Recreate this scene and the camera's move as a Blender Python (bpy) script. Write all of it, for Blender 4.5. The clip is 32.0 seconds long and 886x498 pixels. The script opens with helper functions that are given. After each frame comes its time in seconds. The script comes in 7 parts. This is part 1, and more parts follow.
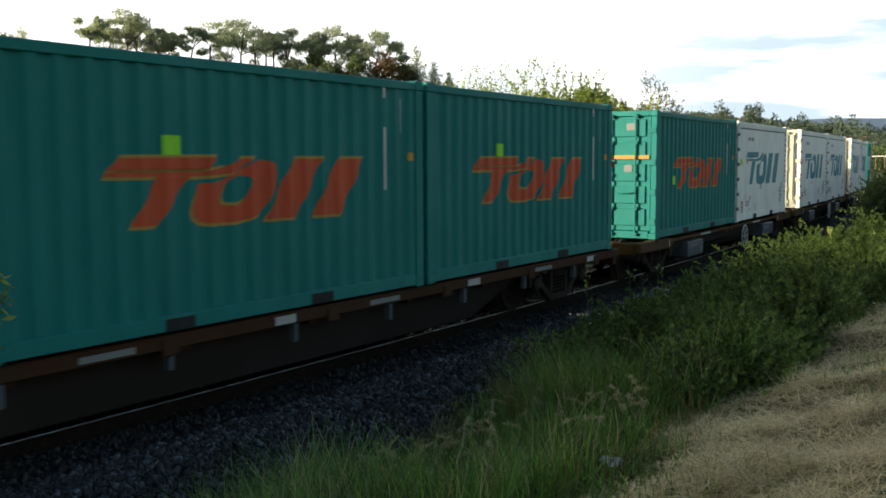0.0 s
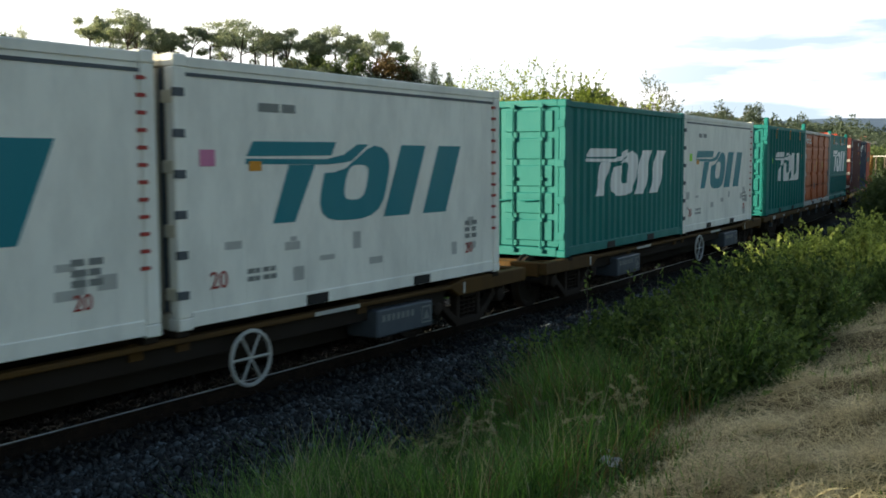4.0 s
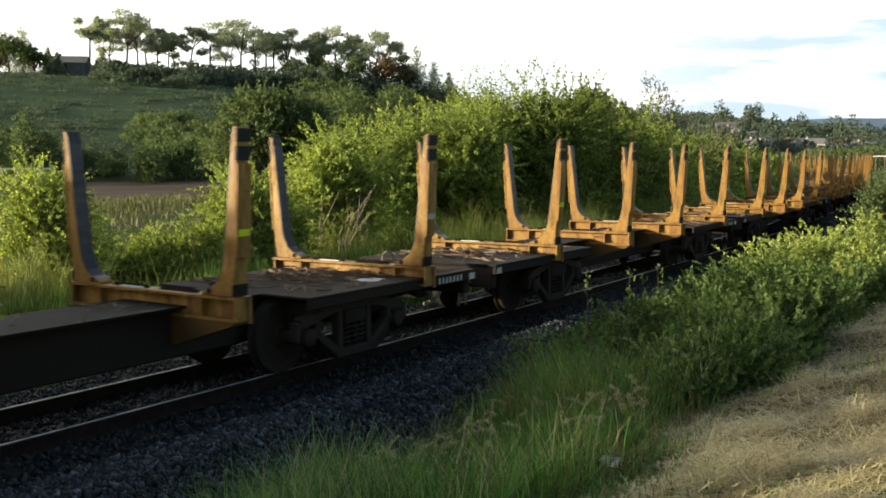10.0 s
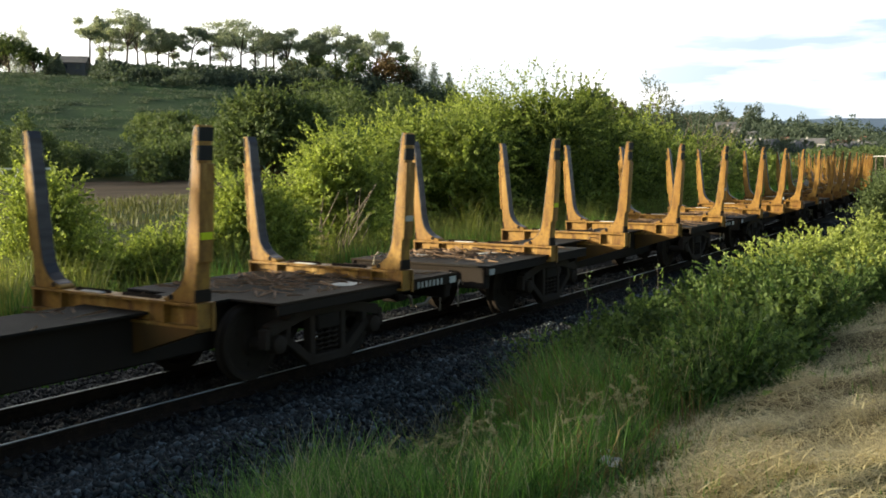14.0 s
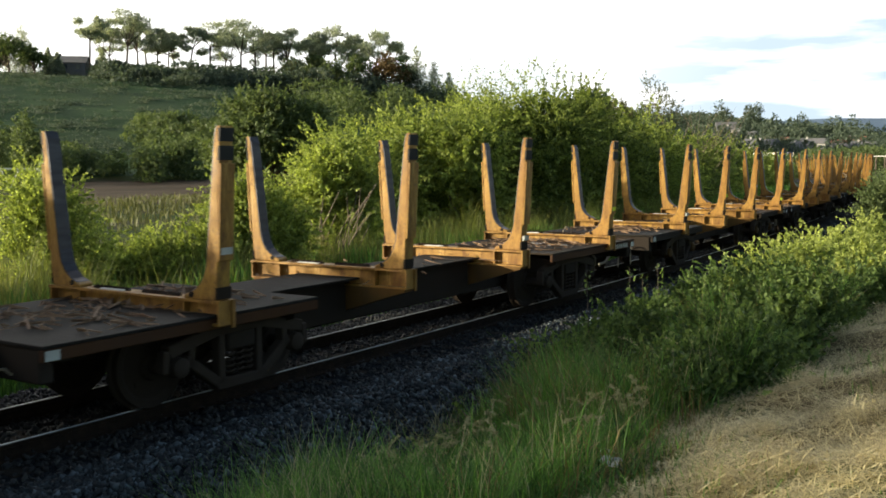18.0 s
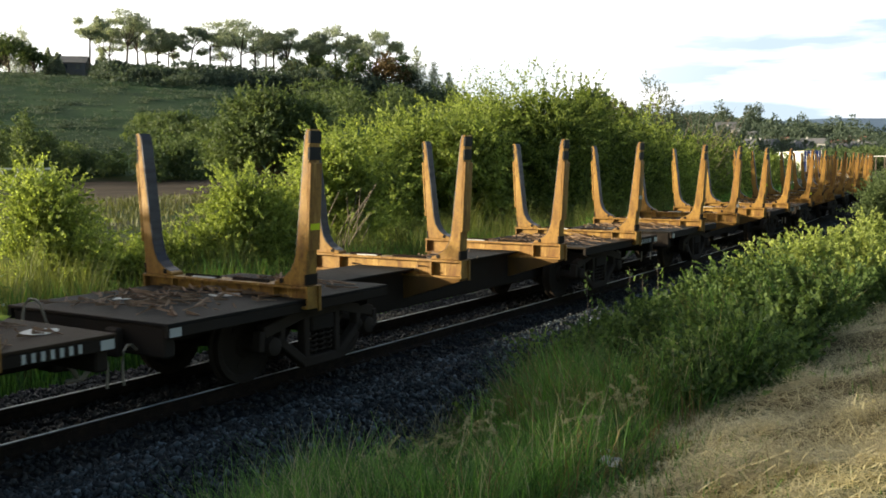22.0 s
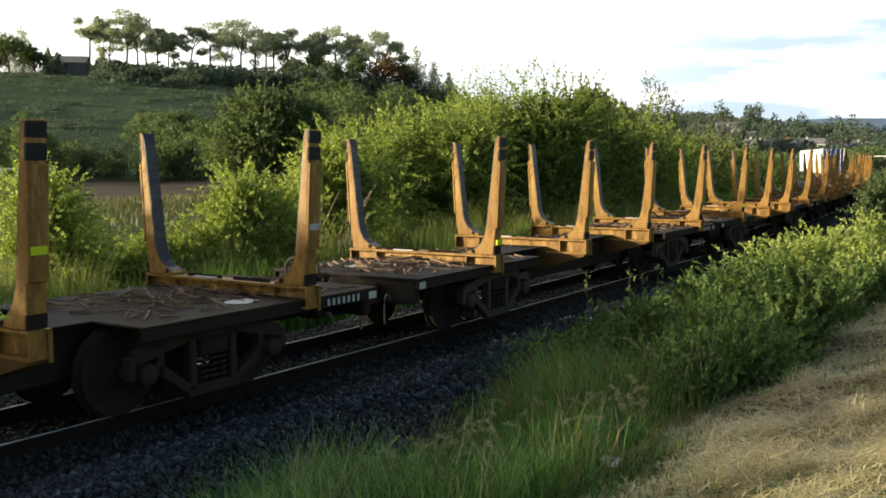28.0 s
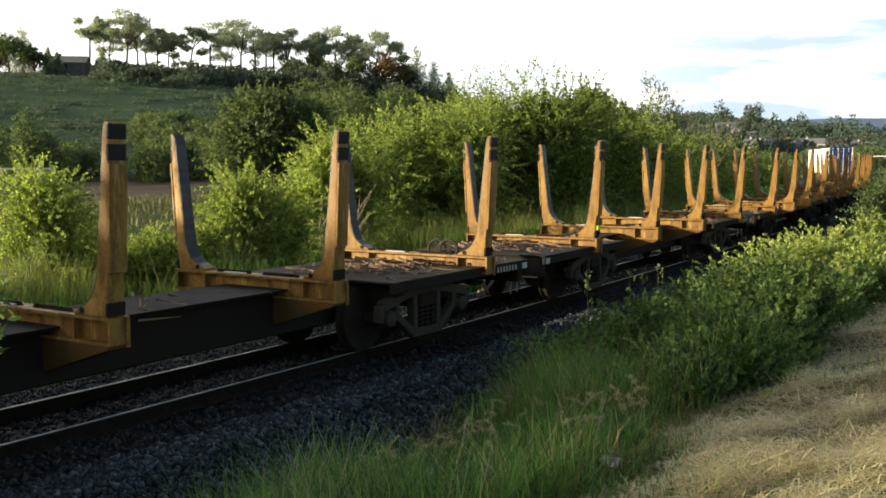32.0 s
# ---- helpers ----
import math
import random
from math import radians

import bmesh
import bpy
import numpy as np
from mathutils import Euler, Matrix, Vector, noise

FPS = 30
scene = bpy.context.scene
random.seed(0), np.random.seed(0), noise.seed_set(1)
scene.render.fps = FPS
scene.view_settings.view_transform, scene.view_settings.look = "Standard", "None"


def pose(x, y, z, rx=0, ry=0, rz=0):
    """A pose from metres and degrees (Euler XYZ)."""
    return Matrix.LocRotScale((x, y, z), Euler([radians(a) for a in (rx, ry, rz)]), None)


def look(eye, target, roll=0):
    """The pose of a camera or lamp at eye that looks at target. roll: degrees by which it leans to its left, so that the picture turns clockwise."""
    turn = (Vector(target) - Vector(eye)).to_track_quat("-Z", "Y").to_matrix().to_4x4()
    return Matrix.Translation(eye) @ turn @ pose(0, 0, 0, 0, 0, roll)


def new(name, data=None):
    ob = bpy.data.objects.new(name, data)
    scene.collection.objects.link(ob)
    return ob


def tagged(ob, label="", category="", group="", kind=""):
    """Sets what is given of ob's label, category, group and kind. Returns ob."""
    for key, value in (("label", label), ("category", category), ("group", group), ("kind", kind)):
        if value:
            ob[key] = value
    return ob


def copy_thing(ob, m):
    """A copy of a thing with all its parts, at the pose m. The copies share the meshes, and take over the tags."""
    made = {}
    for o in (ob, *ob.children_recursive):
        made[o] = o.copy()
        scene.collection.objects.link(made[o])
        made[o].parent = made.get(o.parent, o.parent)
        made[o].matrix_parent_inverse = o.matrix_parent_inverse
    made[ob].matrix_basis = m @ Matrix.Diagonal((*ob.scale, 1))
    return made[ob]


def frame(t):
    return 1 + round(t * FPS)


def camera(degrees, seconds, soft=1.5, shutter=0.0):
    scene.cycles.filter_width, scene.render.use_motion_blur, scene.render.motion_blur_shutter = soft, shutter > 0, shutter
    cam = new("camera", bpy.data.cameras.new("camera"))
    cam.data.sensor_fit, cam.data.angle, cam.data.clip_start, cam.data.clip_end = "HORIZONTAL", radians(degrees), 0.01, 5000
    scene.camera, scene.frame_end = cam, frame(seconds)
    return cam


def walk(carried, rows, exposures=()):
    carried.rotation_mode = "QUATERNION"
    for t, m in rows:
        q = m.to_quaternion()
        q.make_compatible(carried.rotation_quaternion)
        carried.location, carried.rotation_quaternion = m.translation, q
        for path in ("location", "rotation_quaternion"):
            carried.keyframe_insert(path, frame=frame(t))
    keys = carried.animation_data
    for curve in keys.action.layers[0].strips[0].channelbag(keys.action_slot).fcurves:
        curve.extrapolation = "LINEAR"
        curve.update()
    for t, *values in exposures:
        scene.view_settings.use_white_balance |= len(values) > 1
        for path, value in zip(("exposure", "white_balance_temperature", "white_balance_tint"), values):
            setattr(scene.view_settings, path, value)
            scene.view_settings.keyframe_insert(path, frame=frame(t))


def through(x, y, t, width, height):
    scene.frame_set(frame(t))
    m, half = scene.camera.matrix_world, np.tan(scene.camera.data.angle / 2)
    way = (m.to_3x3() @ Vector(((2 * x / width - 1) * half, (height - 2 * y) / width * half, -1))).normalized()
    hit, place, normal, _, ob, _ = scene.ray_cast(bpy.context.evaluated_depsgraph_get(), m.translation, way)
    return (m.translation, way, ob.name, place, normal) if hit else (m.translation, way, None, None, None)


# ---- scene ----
SECONDS = 32.0
BEAR, TILT = 33.85, -5.081          # degrees: the view's bearing from +X, and its tilt
EYE = Vector((0.0, 0.0, 2.41))      # z = 0 is the top of the rails
cam = camera(48.457, SECONDS, soft=1.7, shutter=0.13)
AIM = look(EYE, EYE + Vector((math.cos(radians(BEAR)) * math.cos(radians(TILT)),
                              math.sin(radians(BEAR)) * math.cos(radians(TILT)), math.sin(radians(TILT)))), -0.239)
walk(cam, [(0.0, AIM), (SECONDS, AIM)], exposures=[(0.0, 1.05), (SECONDS, 1.05)])

# ---- light: low evening sun from beyond the track, broken cloud ----
SUN_BEARING, SUN_HEIGHT = 131.0, 10.5
world = bpy.data.worlds.new("evening_sky")
scene.world = world
world.use_nodes = True


def build_sky():
    nt = world.node_tree
    nt.nodes.clear()
    N, L = nt.nodes.new, nt.links.new
    out = N("ShaderNodeOutputWorld")
    sky = N("ShaderNodeTexSky")
    sky.sky_type, sky.sun_disc = "NISHITA", False
    sky.sun_elevation, sky.sun_rotation = radians(SUN_HEIGHT), radians(90 - SUN_BEARING)
    sky.air_density, sky.dust_density = 1.0, 1.5
    clear = N("ShaderNodeBackground")
    clear.inputs["Strength"].default_value = 0.1
    L(sky.outputs["Color"], clear.inputs["Color"])
    co = N("ShaderNodeTexCoord")
    stretch = N("ShaderNodeMapping")
    stretch.inputs["Scale"].default_value = (1.0, 1.0, 7.0)
    stretch.inputs["Location"].default_value = (0.35, 0.2, 0.1)
    L(co.outputs["Generated"], stretch.inputs["Vector"])
    big = N("ShaderNodeTexNoise")
    big.inputs["Scale"].default_value, big.inputs["Detail"].default_value = 6.0, 7
    L(stretch.outputs["Vector"], big.inputs["Vector"])
    shade = N("ShaderNodeValToRGB")        # grey undersides to bright tops
    shade.color_ramp.elements[0].position, shade.color_ramp.elements[0].color = 0.43, (0.46, 0.56, 0.64, 1)
    shade.color_ramp.elements[1].position, shade.color_ramp.elements[1].color = 0.6, (0.98, 0.99, 1.0, 1)
    L(big.outputs["Fac"], shade.inputs["Fac"])
    # brighter veil round the sun
    dot = N("ShaderNodeVectorMath")
    dot.operation = "DOT_PRODUCT"
    b, e = radians(80), radians(22)
    dot.inputs[1].default_value = (math.cos(b) * math.cos(e), math.sin(b) * math.cos(e), math.sin(e))
    L(co.outputs["Generated"], dot.inputs[0])
    near = N("ShaderNodeMapRange")
    near.inputs["From Min"].default_value, near.inputs["From Max"].default_value = 0.45, 0.95
    near.inputs["To Min"].default_value, near.inputs["To Max"].default_value = 0.0, 1.0
    L(dot.outputs["Value"], near.inputs["Value"])
    tone = N("ShaderNodeMix")
    tone.data_type = "RGBA"
    tone.inputs["B"].default_value = (1.25, 1.22, 1.15, 1)
    L(near.outputs["Result"], tone.inputs["Factor"])
    L(shade.outputs["Color"], tone.inputs["A"])
    cloud = N("ShaderNodeBackground")
    cloud.inputs["Strength"].default_value = 0.78
    L(tone.outputs["Result"], cloud.inputs["Color"])
    gaps = N("ShaderNodeTexNoise")
    gaps.inputs["Scale"].default_value, gaps.inputs["Detail"].default_value = 1.1, 5
    L(stretch.outputs["Vector"], gaps.inputs["Vector"])
    cover = N("ShaderNodeMapRange")
    cover.inputs["From Min"].default_value, cover.inputs["From Max"].default_value = 0.16, 0.3
    L(gaps.outputs["Fac"], cover.inputs["Value"])
    front = N("ShaderNodeVectorMath")
    front.operation = "DOT_PRODUCT"
    front.inputs[1].default_value = (math.cos(radians(48)), math.sin(radians(48)), -0.35)
    L(co.outputs["Generated"], front.inputs[0])
    bank = N("ShaderNodeMapRange")          # the cloud bank lies low on the sunset side
    bank.inputs["From Min"].default_value, bank.inputs["From Max"].default_value = 0.1, 0.6
    L(front.outputs["Value"], bank.inputs["Value"])
    both = N("ShaderNodeMath")
    both.operation = "MULTIPLY"
    L(cover.outputs["Result"], both.inputs[0])
    L(bank.outputs["Result"], both.inputs[1])
    mix = N("ShaderNodeMixShader")
    L(both.outputs["Value"], mix.inputs["Fac"])
    L(clear.outputs["Background"], mix.inputs[1])
    L(cloud.outputs["Background"], mix.inputs[2])
    L(mix.outputs["Shader"], out.inputs["Surface"])


build_sky()
sun = new("sun", bpy.data.lights.new("sun", "SUN"))
sun.data.energy, sun.data.angle, sun.data.color = 5.0, radians(0.7), (1.0, 0.9, 0.66)
_b, _e = radians(SUN_BEARING), radians(SUN_HEIGHT)
sun.matrix_world = look((0, 0, 60), (-math.cos(_b) * math.cos(_e), -math.sin(_b) * math.cos(_e), 60 - math.sin(_e)))
# ---- materials ----
def material(name, build, **kw):
    m = bpy.data.materials.new(name)
    m.use_nodes = True
    nt = m.node_tree
    nt.nodes.clear()
    out = nt.nodes.new("ShaderNodeOutputMaterial")
    bsdf = nt.nodes.new("ShaderNodeBsdfPrincipled")
    nt.links.new(bsdf.outputs["BSDF"], out.inputs["Surface"])
    build(nt, bsdf, out, **kw)
    return m


def noise_node(nt, scale, detail=5, rough=0.6, stretch=None, coord="Object", kind="ShaderNodeTexNoise"):
    co = nt.nodes.new("ShaderNodeTexCoord")
    src = co.outputs[coord]
    if stretch:
        mp = nt.nodes.new("ShaderNodeMapping")
        mp.inputs["Scale"].default_value = stretch
        nt.links.new(src, mp.inputs["Vector"])
        src = mp.outputs["Vector"]
    n = nt.nodes.new(kind)
    n.inputs["Scale"].default_value = scale
    if kind == "ShaderNodeTexNoise":
        n.inputs["Detail"].default_value, n.inputs["Roughness"].default_value = detail, rough
    nt.links.new(src, n.inputs["Vector"])
    return n


def ramp(nt, src, lo, hi, a=0.0, b=1.0):
    r = nt.nodes.new("ShaderNodeMapRange")
    for k, v in (("From Min", lo), ("From Max", hi), ("To Min", a), ("To Max", b)):
        r.inputs[k].default_value = v
    nt.links.new(src, r.inputs["Value"])
    return r.outputs["Result"]


def blend(nt, fac, a, b, mode="MIX"):
    m = nt.nodes.new("ShaderNodeMix")
    m.data_type, m.blend_type = "RGBA", mode
    for key, v in (("Factor", fac), ("A", a), ("B", b)):
        if isinstance(v, (int, float)):
            m.inputs[key].default_value = v
        elif isinstance(v, (tuple, list)):
            m.inputs[key].default_value = (*v, 1)
        else:
            nt.links.new(v, m.inputs[key])
    return m.outputs["Result"]


def bump(nt, bsdf, src, strength, dist=0.01):
    b = nt.nodes.new("ShaderNodeBump")
    b.inputs["Strength"].default_value, b.inputs["Distance"].default_value = strength, dist
    nt.links.new(src, b.inputs["Height"])
    nt.links.new(b.outputs["Normal"], bsdf.inputs["Normal"])


def _paint(nt, bsdf, out, color=(0.5, 0.5, 0.5), dirt=0.35, rust=0.15, rough=0.42, metal=0.0, gloss=0.3):
    grime = noise_node(nt, 2.2, 8, 0.7, (1, 1, 0.35))
    col = blend(nt, ramp(nt, grime.outputs["Fac"], 0.42, 0.78, 0, dirt), color, tuple(0.35 * c + 0.018 for c in color))
    fade = noise_node(nt, 0.7, 3, 0.5)
    col = blend(nt, ramp(nt, fade.outputs["Fac"], 0.45, 0.8, 0, 0.35), col, tuple(min(1, 0.9 * c + 0.02) for c in color))
    spots = noise_node(nt, 9, 7, 0.75, (1, 1, 0.5))
    col = blend(nt, ramp(nt, spots.outputs["Fac"], 0.66 - 0.1 * rust, 0.74, 0, min(1, rust * 3)), col, (0.13, 0.05, 0.02))
    nt.links.new(col, bsdf.inputs["Base Color"])
    bsdf.inputs["Metallic"].default_value = metal
    bsdf.inputs["Specular IOR Level"].default_value = gloss
    nt.links.new(ramp(nt, grime.outputs["Fac"], 0.3, 0.8, rough, min(1, rough + 0.3)), bsdf.inputs["Roughness"])
    bump(nt, bsdf, spots.outputs["Fac"], 0.12, 0.01)


def paint(name, color, dirt=0.35, rust=0.15, rough=0.42, gloss=0.3):
    return material(name, _paint, color=color, dirt=dirt, rust=rust, rough=rough, gloss=gloss)


def _steel(nt, bsdf, out, color=(0.4, 0.4, 0.4), rough=0.25, metal=1.0):
    n = noise_node(nt, 14, 6, 0.6, (0.2, 1, 1))
    nt.links.new(blend(nt, ramp(nt, n.outputs["Fac"], 0.35, 0.75, 0, 0.6), color, tuple(0.5 * c for c in color)), bsdf.inputs["Base Color"])
    bsdf.inputs["Metallic"].default_value = metal
    nt.links.new(ramp(nt, n.outputs["Fac"], 0.3, 0.7, rough, rough + 0.2), bsdf.inputs["Roughness"])


def _leaf(nt, bsdf, out, dark=(0.03, 0.07, 0.01), light=(0.1, 0.17, 0.02), through=0.4, patch=0.35, uneven=1.0):
    geo = nt.nodes.new("ShaderNodeNewGeometry")
    few = nt.nodes.new("ShaderNodeMath")
    few.operation = "POWER"
    nt.links.new(geo.outputs["Random Per Island"], few.inputs[0])
    few.inputs[1].default_value = uneven
    big = noise_node(nt, patch, 3, 0.5)
    mixf = nt.nodes.new("ShaderNodeMath")
    mixf.operation = "MULTIPLY_ADD"
    nt.links.new(few.outputs["Value"], mixf.inputs[0])
    mixf.inputs[1].default_value = 0.65
    nt.links.new(ramp(nt, big.outputs["Fac"], 0.35, 0.7, 0, 0.4), mixf.inputs[2])
    col = blend(nt, mixf.outputs["Value"], dark, light)
    nt.links.new(col, bsdf.inputs["Base Color"])
    bsdf.inputs["Roughness"].default_value = 0.6
    bsdf.inputs["Specular IOR Level"].default_value = 0.25
    tr = nt.nodes.new("ShaderNodeBsdfTranslucent")
    nt.links.new(blend(nt, 1.0, col, (1.25, 1.25, 0.75), "MULTIPLY"), tr.inputs["Color"])
    mx = nt.nodes.new("ShaderNodeMixShader")
    mx.inputs["Fac"].default_value = through
    nt.links.new(bsdf.outputs["BSDF"], mx.inputs[1])
    nt.links.new(tr.outputs["BSDF"], mx.inputs[2])
    nt.links.new(mx.outputs["Shader"], out.inputs["Surface"])


def leaf(name, dark, light, through=0.4, patch=0.35, uneven=1.0):
    return material(name, _leaf, dark=dark, light=light, through=through, patch=patch, uneven=uneven)


def _rough(nt, bsdf, out, a=(0.1, 0.1, 0.1), b=(0.2, 0.2, 0.2), scale=3.0, fine=30.0, relief=0.4, rough=0.85, c=None, gloss=0.4):
    n1, n2 = noise_node(nt, scale, 6, 0.65), noise_node(nt, fine, 5, 0.7)
    col = blend(nt, ramp(nt, n1.outputs["Fac"], 0.32, 0.68), a, b)
    if c:
        n3 = noise_node(nt, scale * 0.23, 4, 0.6)
        col = blend(nt, ramp(nt, n3.outputs["Fac"], 0.5, 0.62), col, c)
    col = blend(nt, ramp(nt, n2.outputs["Fac"], 0.3, 0.75, 0.0, 0.5), col, tuple(0.45 * x for x in a))
    nt.links.new(col, bsdf.inputs["Base Color"])
    bsdf.inputs["Roughness"].default_value = rough
    bsdf.inputs["Specular IOR Level"].default_value = gloss
    bump(nt, bsdf, n2.outputs["Fac"], relief, 0.02)


def rough_stuff(name, a, b, **kw):
    return material(name, _rough, a=a, b=b, **kw)


def _stone(nt, bsdf, out, a=(0.03, 0.035, 0.04), b=(0.1, 0.11, 0.12)):
    geo = nt.nodes.new("ShaderNodeNewGeometry")
    n = noise_node(nt, 40, 4, 0.6)
    sq = nt.nodes.new("ShaderNodeMath")
    sq.operation = "POWER"
    nt.links.new(geo.outputs["Random Per Island"], sq.inputs[0])
    sq.inputs[1].default_value = 5.0
    col = blend(nt, sq.outputs["Value"], a, b)
    col = blend(nt, ramp(nt, n.outputs["Fac"], 0.4, 0.7, 0, 0.35), col, (0.03, 0.028, 0.025))
    nt.links.new(col, bsdf.inputs["Base Color"])
    bsdf.inputs["Roughness"].default_value = 0.75


def _worn(nt, bsdf, out):
    """Ochre paint scraped by logs: rust blooms, dark grime, bare pale scuffs."""
    big, mid, fine = noise_node(nt, 1.8, 6, 0.65), noise_node(nt, 6, 7, 0.7, (1, 1, 0.35)), noise_node(nt, 28, 5, 0.7)
    col = blend(nt, ramp(nt, big.outputs["Fac"], 0.35, 0.65), (0.36, 0.2, 0.036), (0.2, 0.1, 0.02))
    col = blend(nt, ramp(nt, mid.outputs["Fac"], 0.5, 0.64, 0, 0.85), col, (0.1, 0.045, 0.018))
    col = blend(nt, ramp(nt, fine.outputs["Fac"], 0.52, 0.68, 0, 0.6), col, (0.05, 0.03, 0.02))
    streak = noise_node(nt, 7, 6, 0.7, (1, 1, 0.12))
    col = blend(nt, ramp(nt, streak.outputs["Fac"], 0.56, 0.66, 0, 0.7), col, (0.56, 0.345, 0.1))
    info = nt.nodes.new("ShaderNodeObjectInfo")
    col = blend(nt, ramp(nt, info.outputs["Random"], 0, 1, 0.0, 0.35), col, (0.26, 0.12, 0.03))
    nt.links.new(col, bsdf.inputs["Base Color"])
    bsdf.inputs["Specular IOR Level"].default_value = 0.25
    nt.links.new(ramp(nt, mid.outputs["Fac"], 0.35, 0.7, 0.45, 0.8), bsdf.inputs["Roughness"])
    bump(nt, bsdf, fine.outputs["Fac"], 0.25, 0.008)


M_GREEN = paint("teal_green_paint", (0.0, 0.17, 0.15), 0.3, 0.06, 0.5)
M_GREEN_LIGHT = paint("green_paint", (0.0, 0.155, 0.14), 0.3, 0.08, 0.5)
M_WHITE = paint("white_paint", (0.82, 0.81, 0.74), 0.42, 0.05, 0.5)
M_ORANGE = paint("orange_paint", (0.46, 0.12, 0.035), 0.4, 0.18)
M_REDORANGE = paint("red_orange_paint", (0.6, 0.088, 0.036), 0.85, 0.36, 0.55)
M_MAROON = paint("maroon_paint", (0.1, 0.022, 0.02), 0.4, 0.12, 0.55)
M_NAVY = paint("navy_paint", (0.005, 0.017, 0.055), 0.35, 0.08, 0.55)
M_BLUE = paint("blue_paint", (0.012, 0.03, 0.13), 0.3, 0.05)
M_YELLOW = paint("wagon_yellow_paint", (0.42, 0.18, 0.012), 0.55, 0.25)
M_STAKE = material("stake_ochre_paint", _worn)
M_UNDER = paint("grimy_underframe", (0.025, 0.019, 0.0145), 0.5, 0.14, 0.85, 0.08)
M_CAST = paint("cast_iron_grime", (0.037, 0.027, 0.02), 0.4, 0.1, 0.8, 0.1)
M_CASTPALE = paint("dusty_cast_iron", (0.07, 0.055, 0.042), 0.6, 0.3, 0.85, 0.1)
M_OCHRE = paint("dirty_ochre_sill_paint", (0.085, 0.045, 0.012), 0.85, 0.4, 0.65, 0.12)
M_GRIMYOCHRE = paint("grimy_ochre_paint", (0.13, 0.066, 0.016), 0.9, 0.45, 0.65, 0.12)
M_RUSTBROWN = paint("rust_brown_sill_paint", (0.055, 0.024, 0.01), 0.6, 0.3, 0.7, 0.12)
# white toned down to cream so sunlit doors don't wash out; grime on top
M_CREAM = paint("dimmed_cream_paint", (0.6, 0.56, 0.44), 0.5, 0.15, 0.55)
M_GREYFRAME = paint("grey_white_frame_paint", (0.45, 0.45, 0.42), 0.5, 0.3)
M_GREYBOX = paint("grey_box_paint", (0.07, 0.085, 0.1), 0.5, 0.15)
M_DECK = rough_stuff("dark_deck_plate", (0.013, 0.012, 0.011), (0.03, 0.026, 0.022), scale=1.2, fine=18, relief=0.3, rough=0.8, gloss=0.12, c=(0.045, 0.03, 0.018))
M_BARK = rough_stuff("bark_litter", (0.11, 0.06, 0.032), (0.3, 0.19, 0.11), scale=6, fine=25)
M_LOGO_ORANGE = paint("logo_orange", (0.55, 0.075, 0.02), 0.35, 0.1)
M_LOGO_STRIPE = paint("logo_stripe_ochre", (0.42, 0.26, 0.05), 0.3, 0.05)
M_LOGO_GREEN = paint("logo_teal", (0.0, 0.18, 0.225), 0.08, 0.02)
M_LOGO_WHITE = paint("logo_white", (0.84, 0.84, 0.82), 0.25, 0.03)
M_LOGO_BLUE = paint("logo_blue", (0.02, 0.04, 0.14), 0.4, 0.05)
M_LOGO_DKGREEN = paint("logo_green", (0.0, 0.16, 0.115), 0.4, 0.05)
M_MARK = paint("marking_white", (0.55, 0.55, 0.52), 0.3, 0.0)
M_MARK_RED = paint("marking_red", (0.35, 0.04, 0.03), 0.2, 0.0)
M_MARK_GREY = paint("marking_grey", (0.2, 0.21, 0.2), 0.2, 0.0)
M_BLACK = paint("black_paint", (0.012, 0.012, 0.012), 0.2, 0.05, 0.6)
M_LIME = paint("lime_sticker", (0.28, 0.7, 0.02), 0.1, 0.0)
M_REFLECT = paint("yellow_reflector", (0.6, 0.68, 0.01), 0.1, 0.0)
M_PINK = paint("pink_sticker", (0.6, 0.2, 0.35), 0.2, 0.0)
M_AMBER = paint("amber_sticker", (0.6, 0.25, 0.01), 0.2, 0.0)
M_WORNSTEEL = material("scraped_steel", _steel, color=(0.066, 0.064, 0.07), rough=0.42)
M_RAILHEAD = material("polished_rail", _steel, color=(0.3, 0.3, 0.3), rough=0.38)
M_RAILSIDE = rough_stuff("rusty_rail", (0.014, 0.01, 0.008), (0.035, 0.022, 0.014), scale=8, fine=40, gloss=0.1)
M_HOSE = paint("pale_hose", (0.26, 0.22, 0.16), 0.5, 0.1)
M_STONE = material("ballast_stone", _stone, a=(0.008, 0.011, 0.013), b=(0.125, 0.16, 0.178))
M_BALLAST = rough_stuff("ballast_bed", (0.008, 0.009, 0.011), (0.022, 0.025, 0.029), scale=12, fine=26, relief=0.9, rough=0.9, gloss=0.1)
# darker stone copy: shade under the wagons is put into its colour
M_SHADESTONE = material("shaded_ballast_stone", _stone, a=(0.005, 0.005, 0.005), b=(0.05, 0.05, 0.046))
M_SLEEPER = rough_stuff("old_sleeper", (0.025, 0.02, 0.016), (0.05, 0.04, 0.03), scale=5, fine=30, gloss=0.1)
M_SOIL = rough_stuff("meadow_ground", (0.03, 0.05, 0.012), (0.075, 0.1, 0.025), scale=0.6, fine=9, relief=0.6, c=(0.06, 0.055, 0.028), gloss=0.04)
# ground tone darkened: shade between the straw stalks is put into it
M_DRYSOIL = rough_stuff("mown_bank_ground", (0.07, 0.055, 0.026), (0.16, 0.125, 0.06), scale=2.5, fine=22, relief=0.8, c=(0.07, 0.085, 0.03), gloss=0.04)
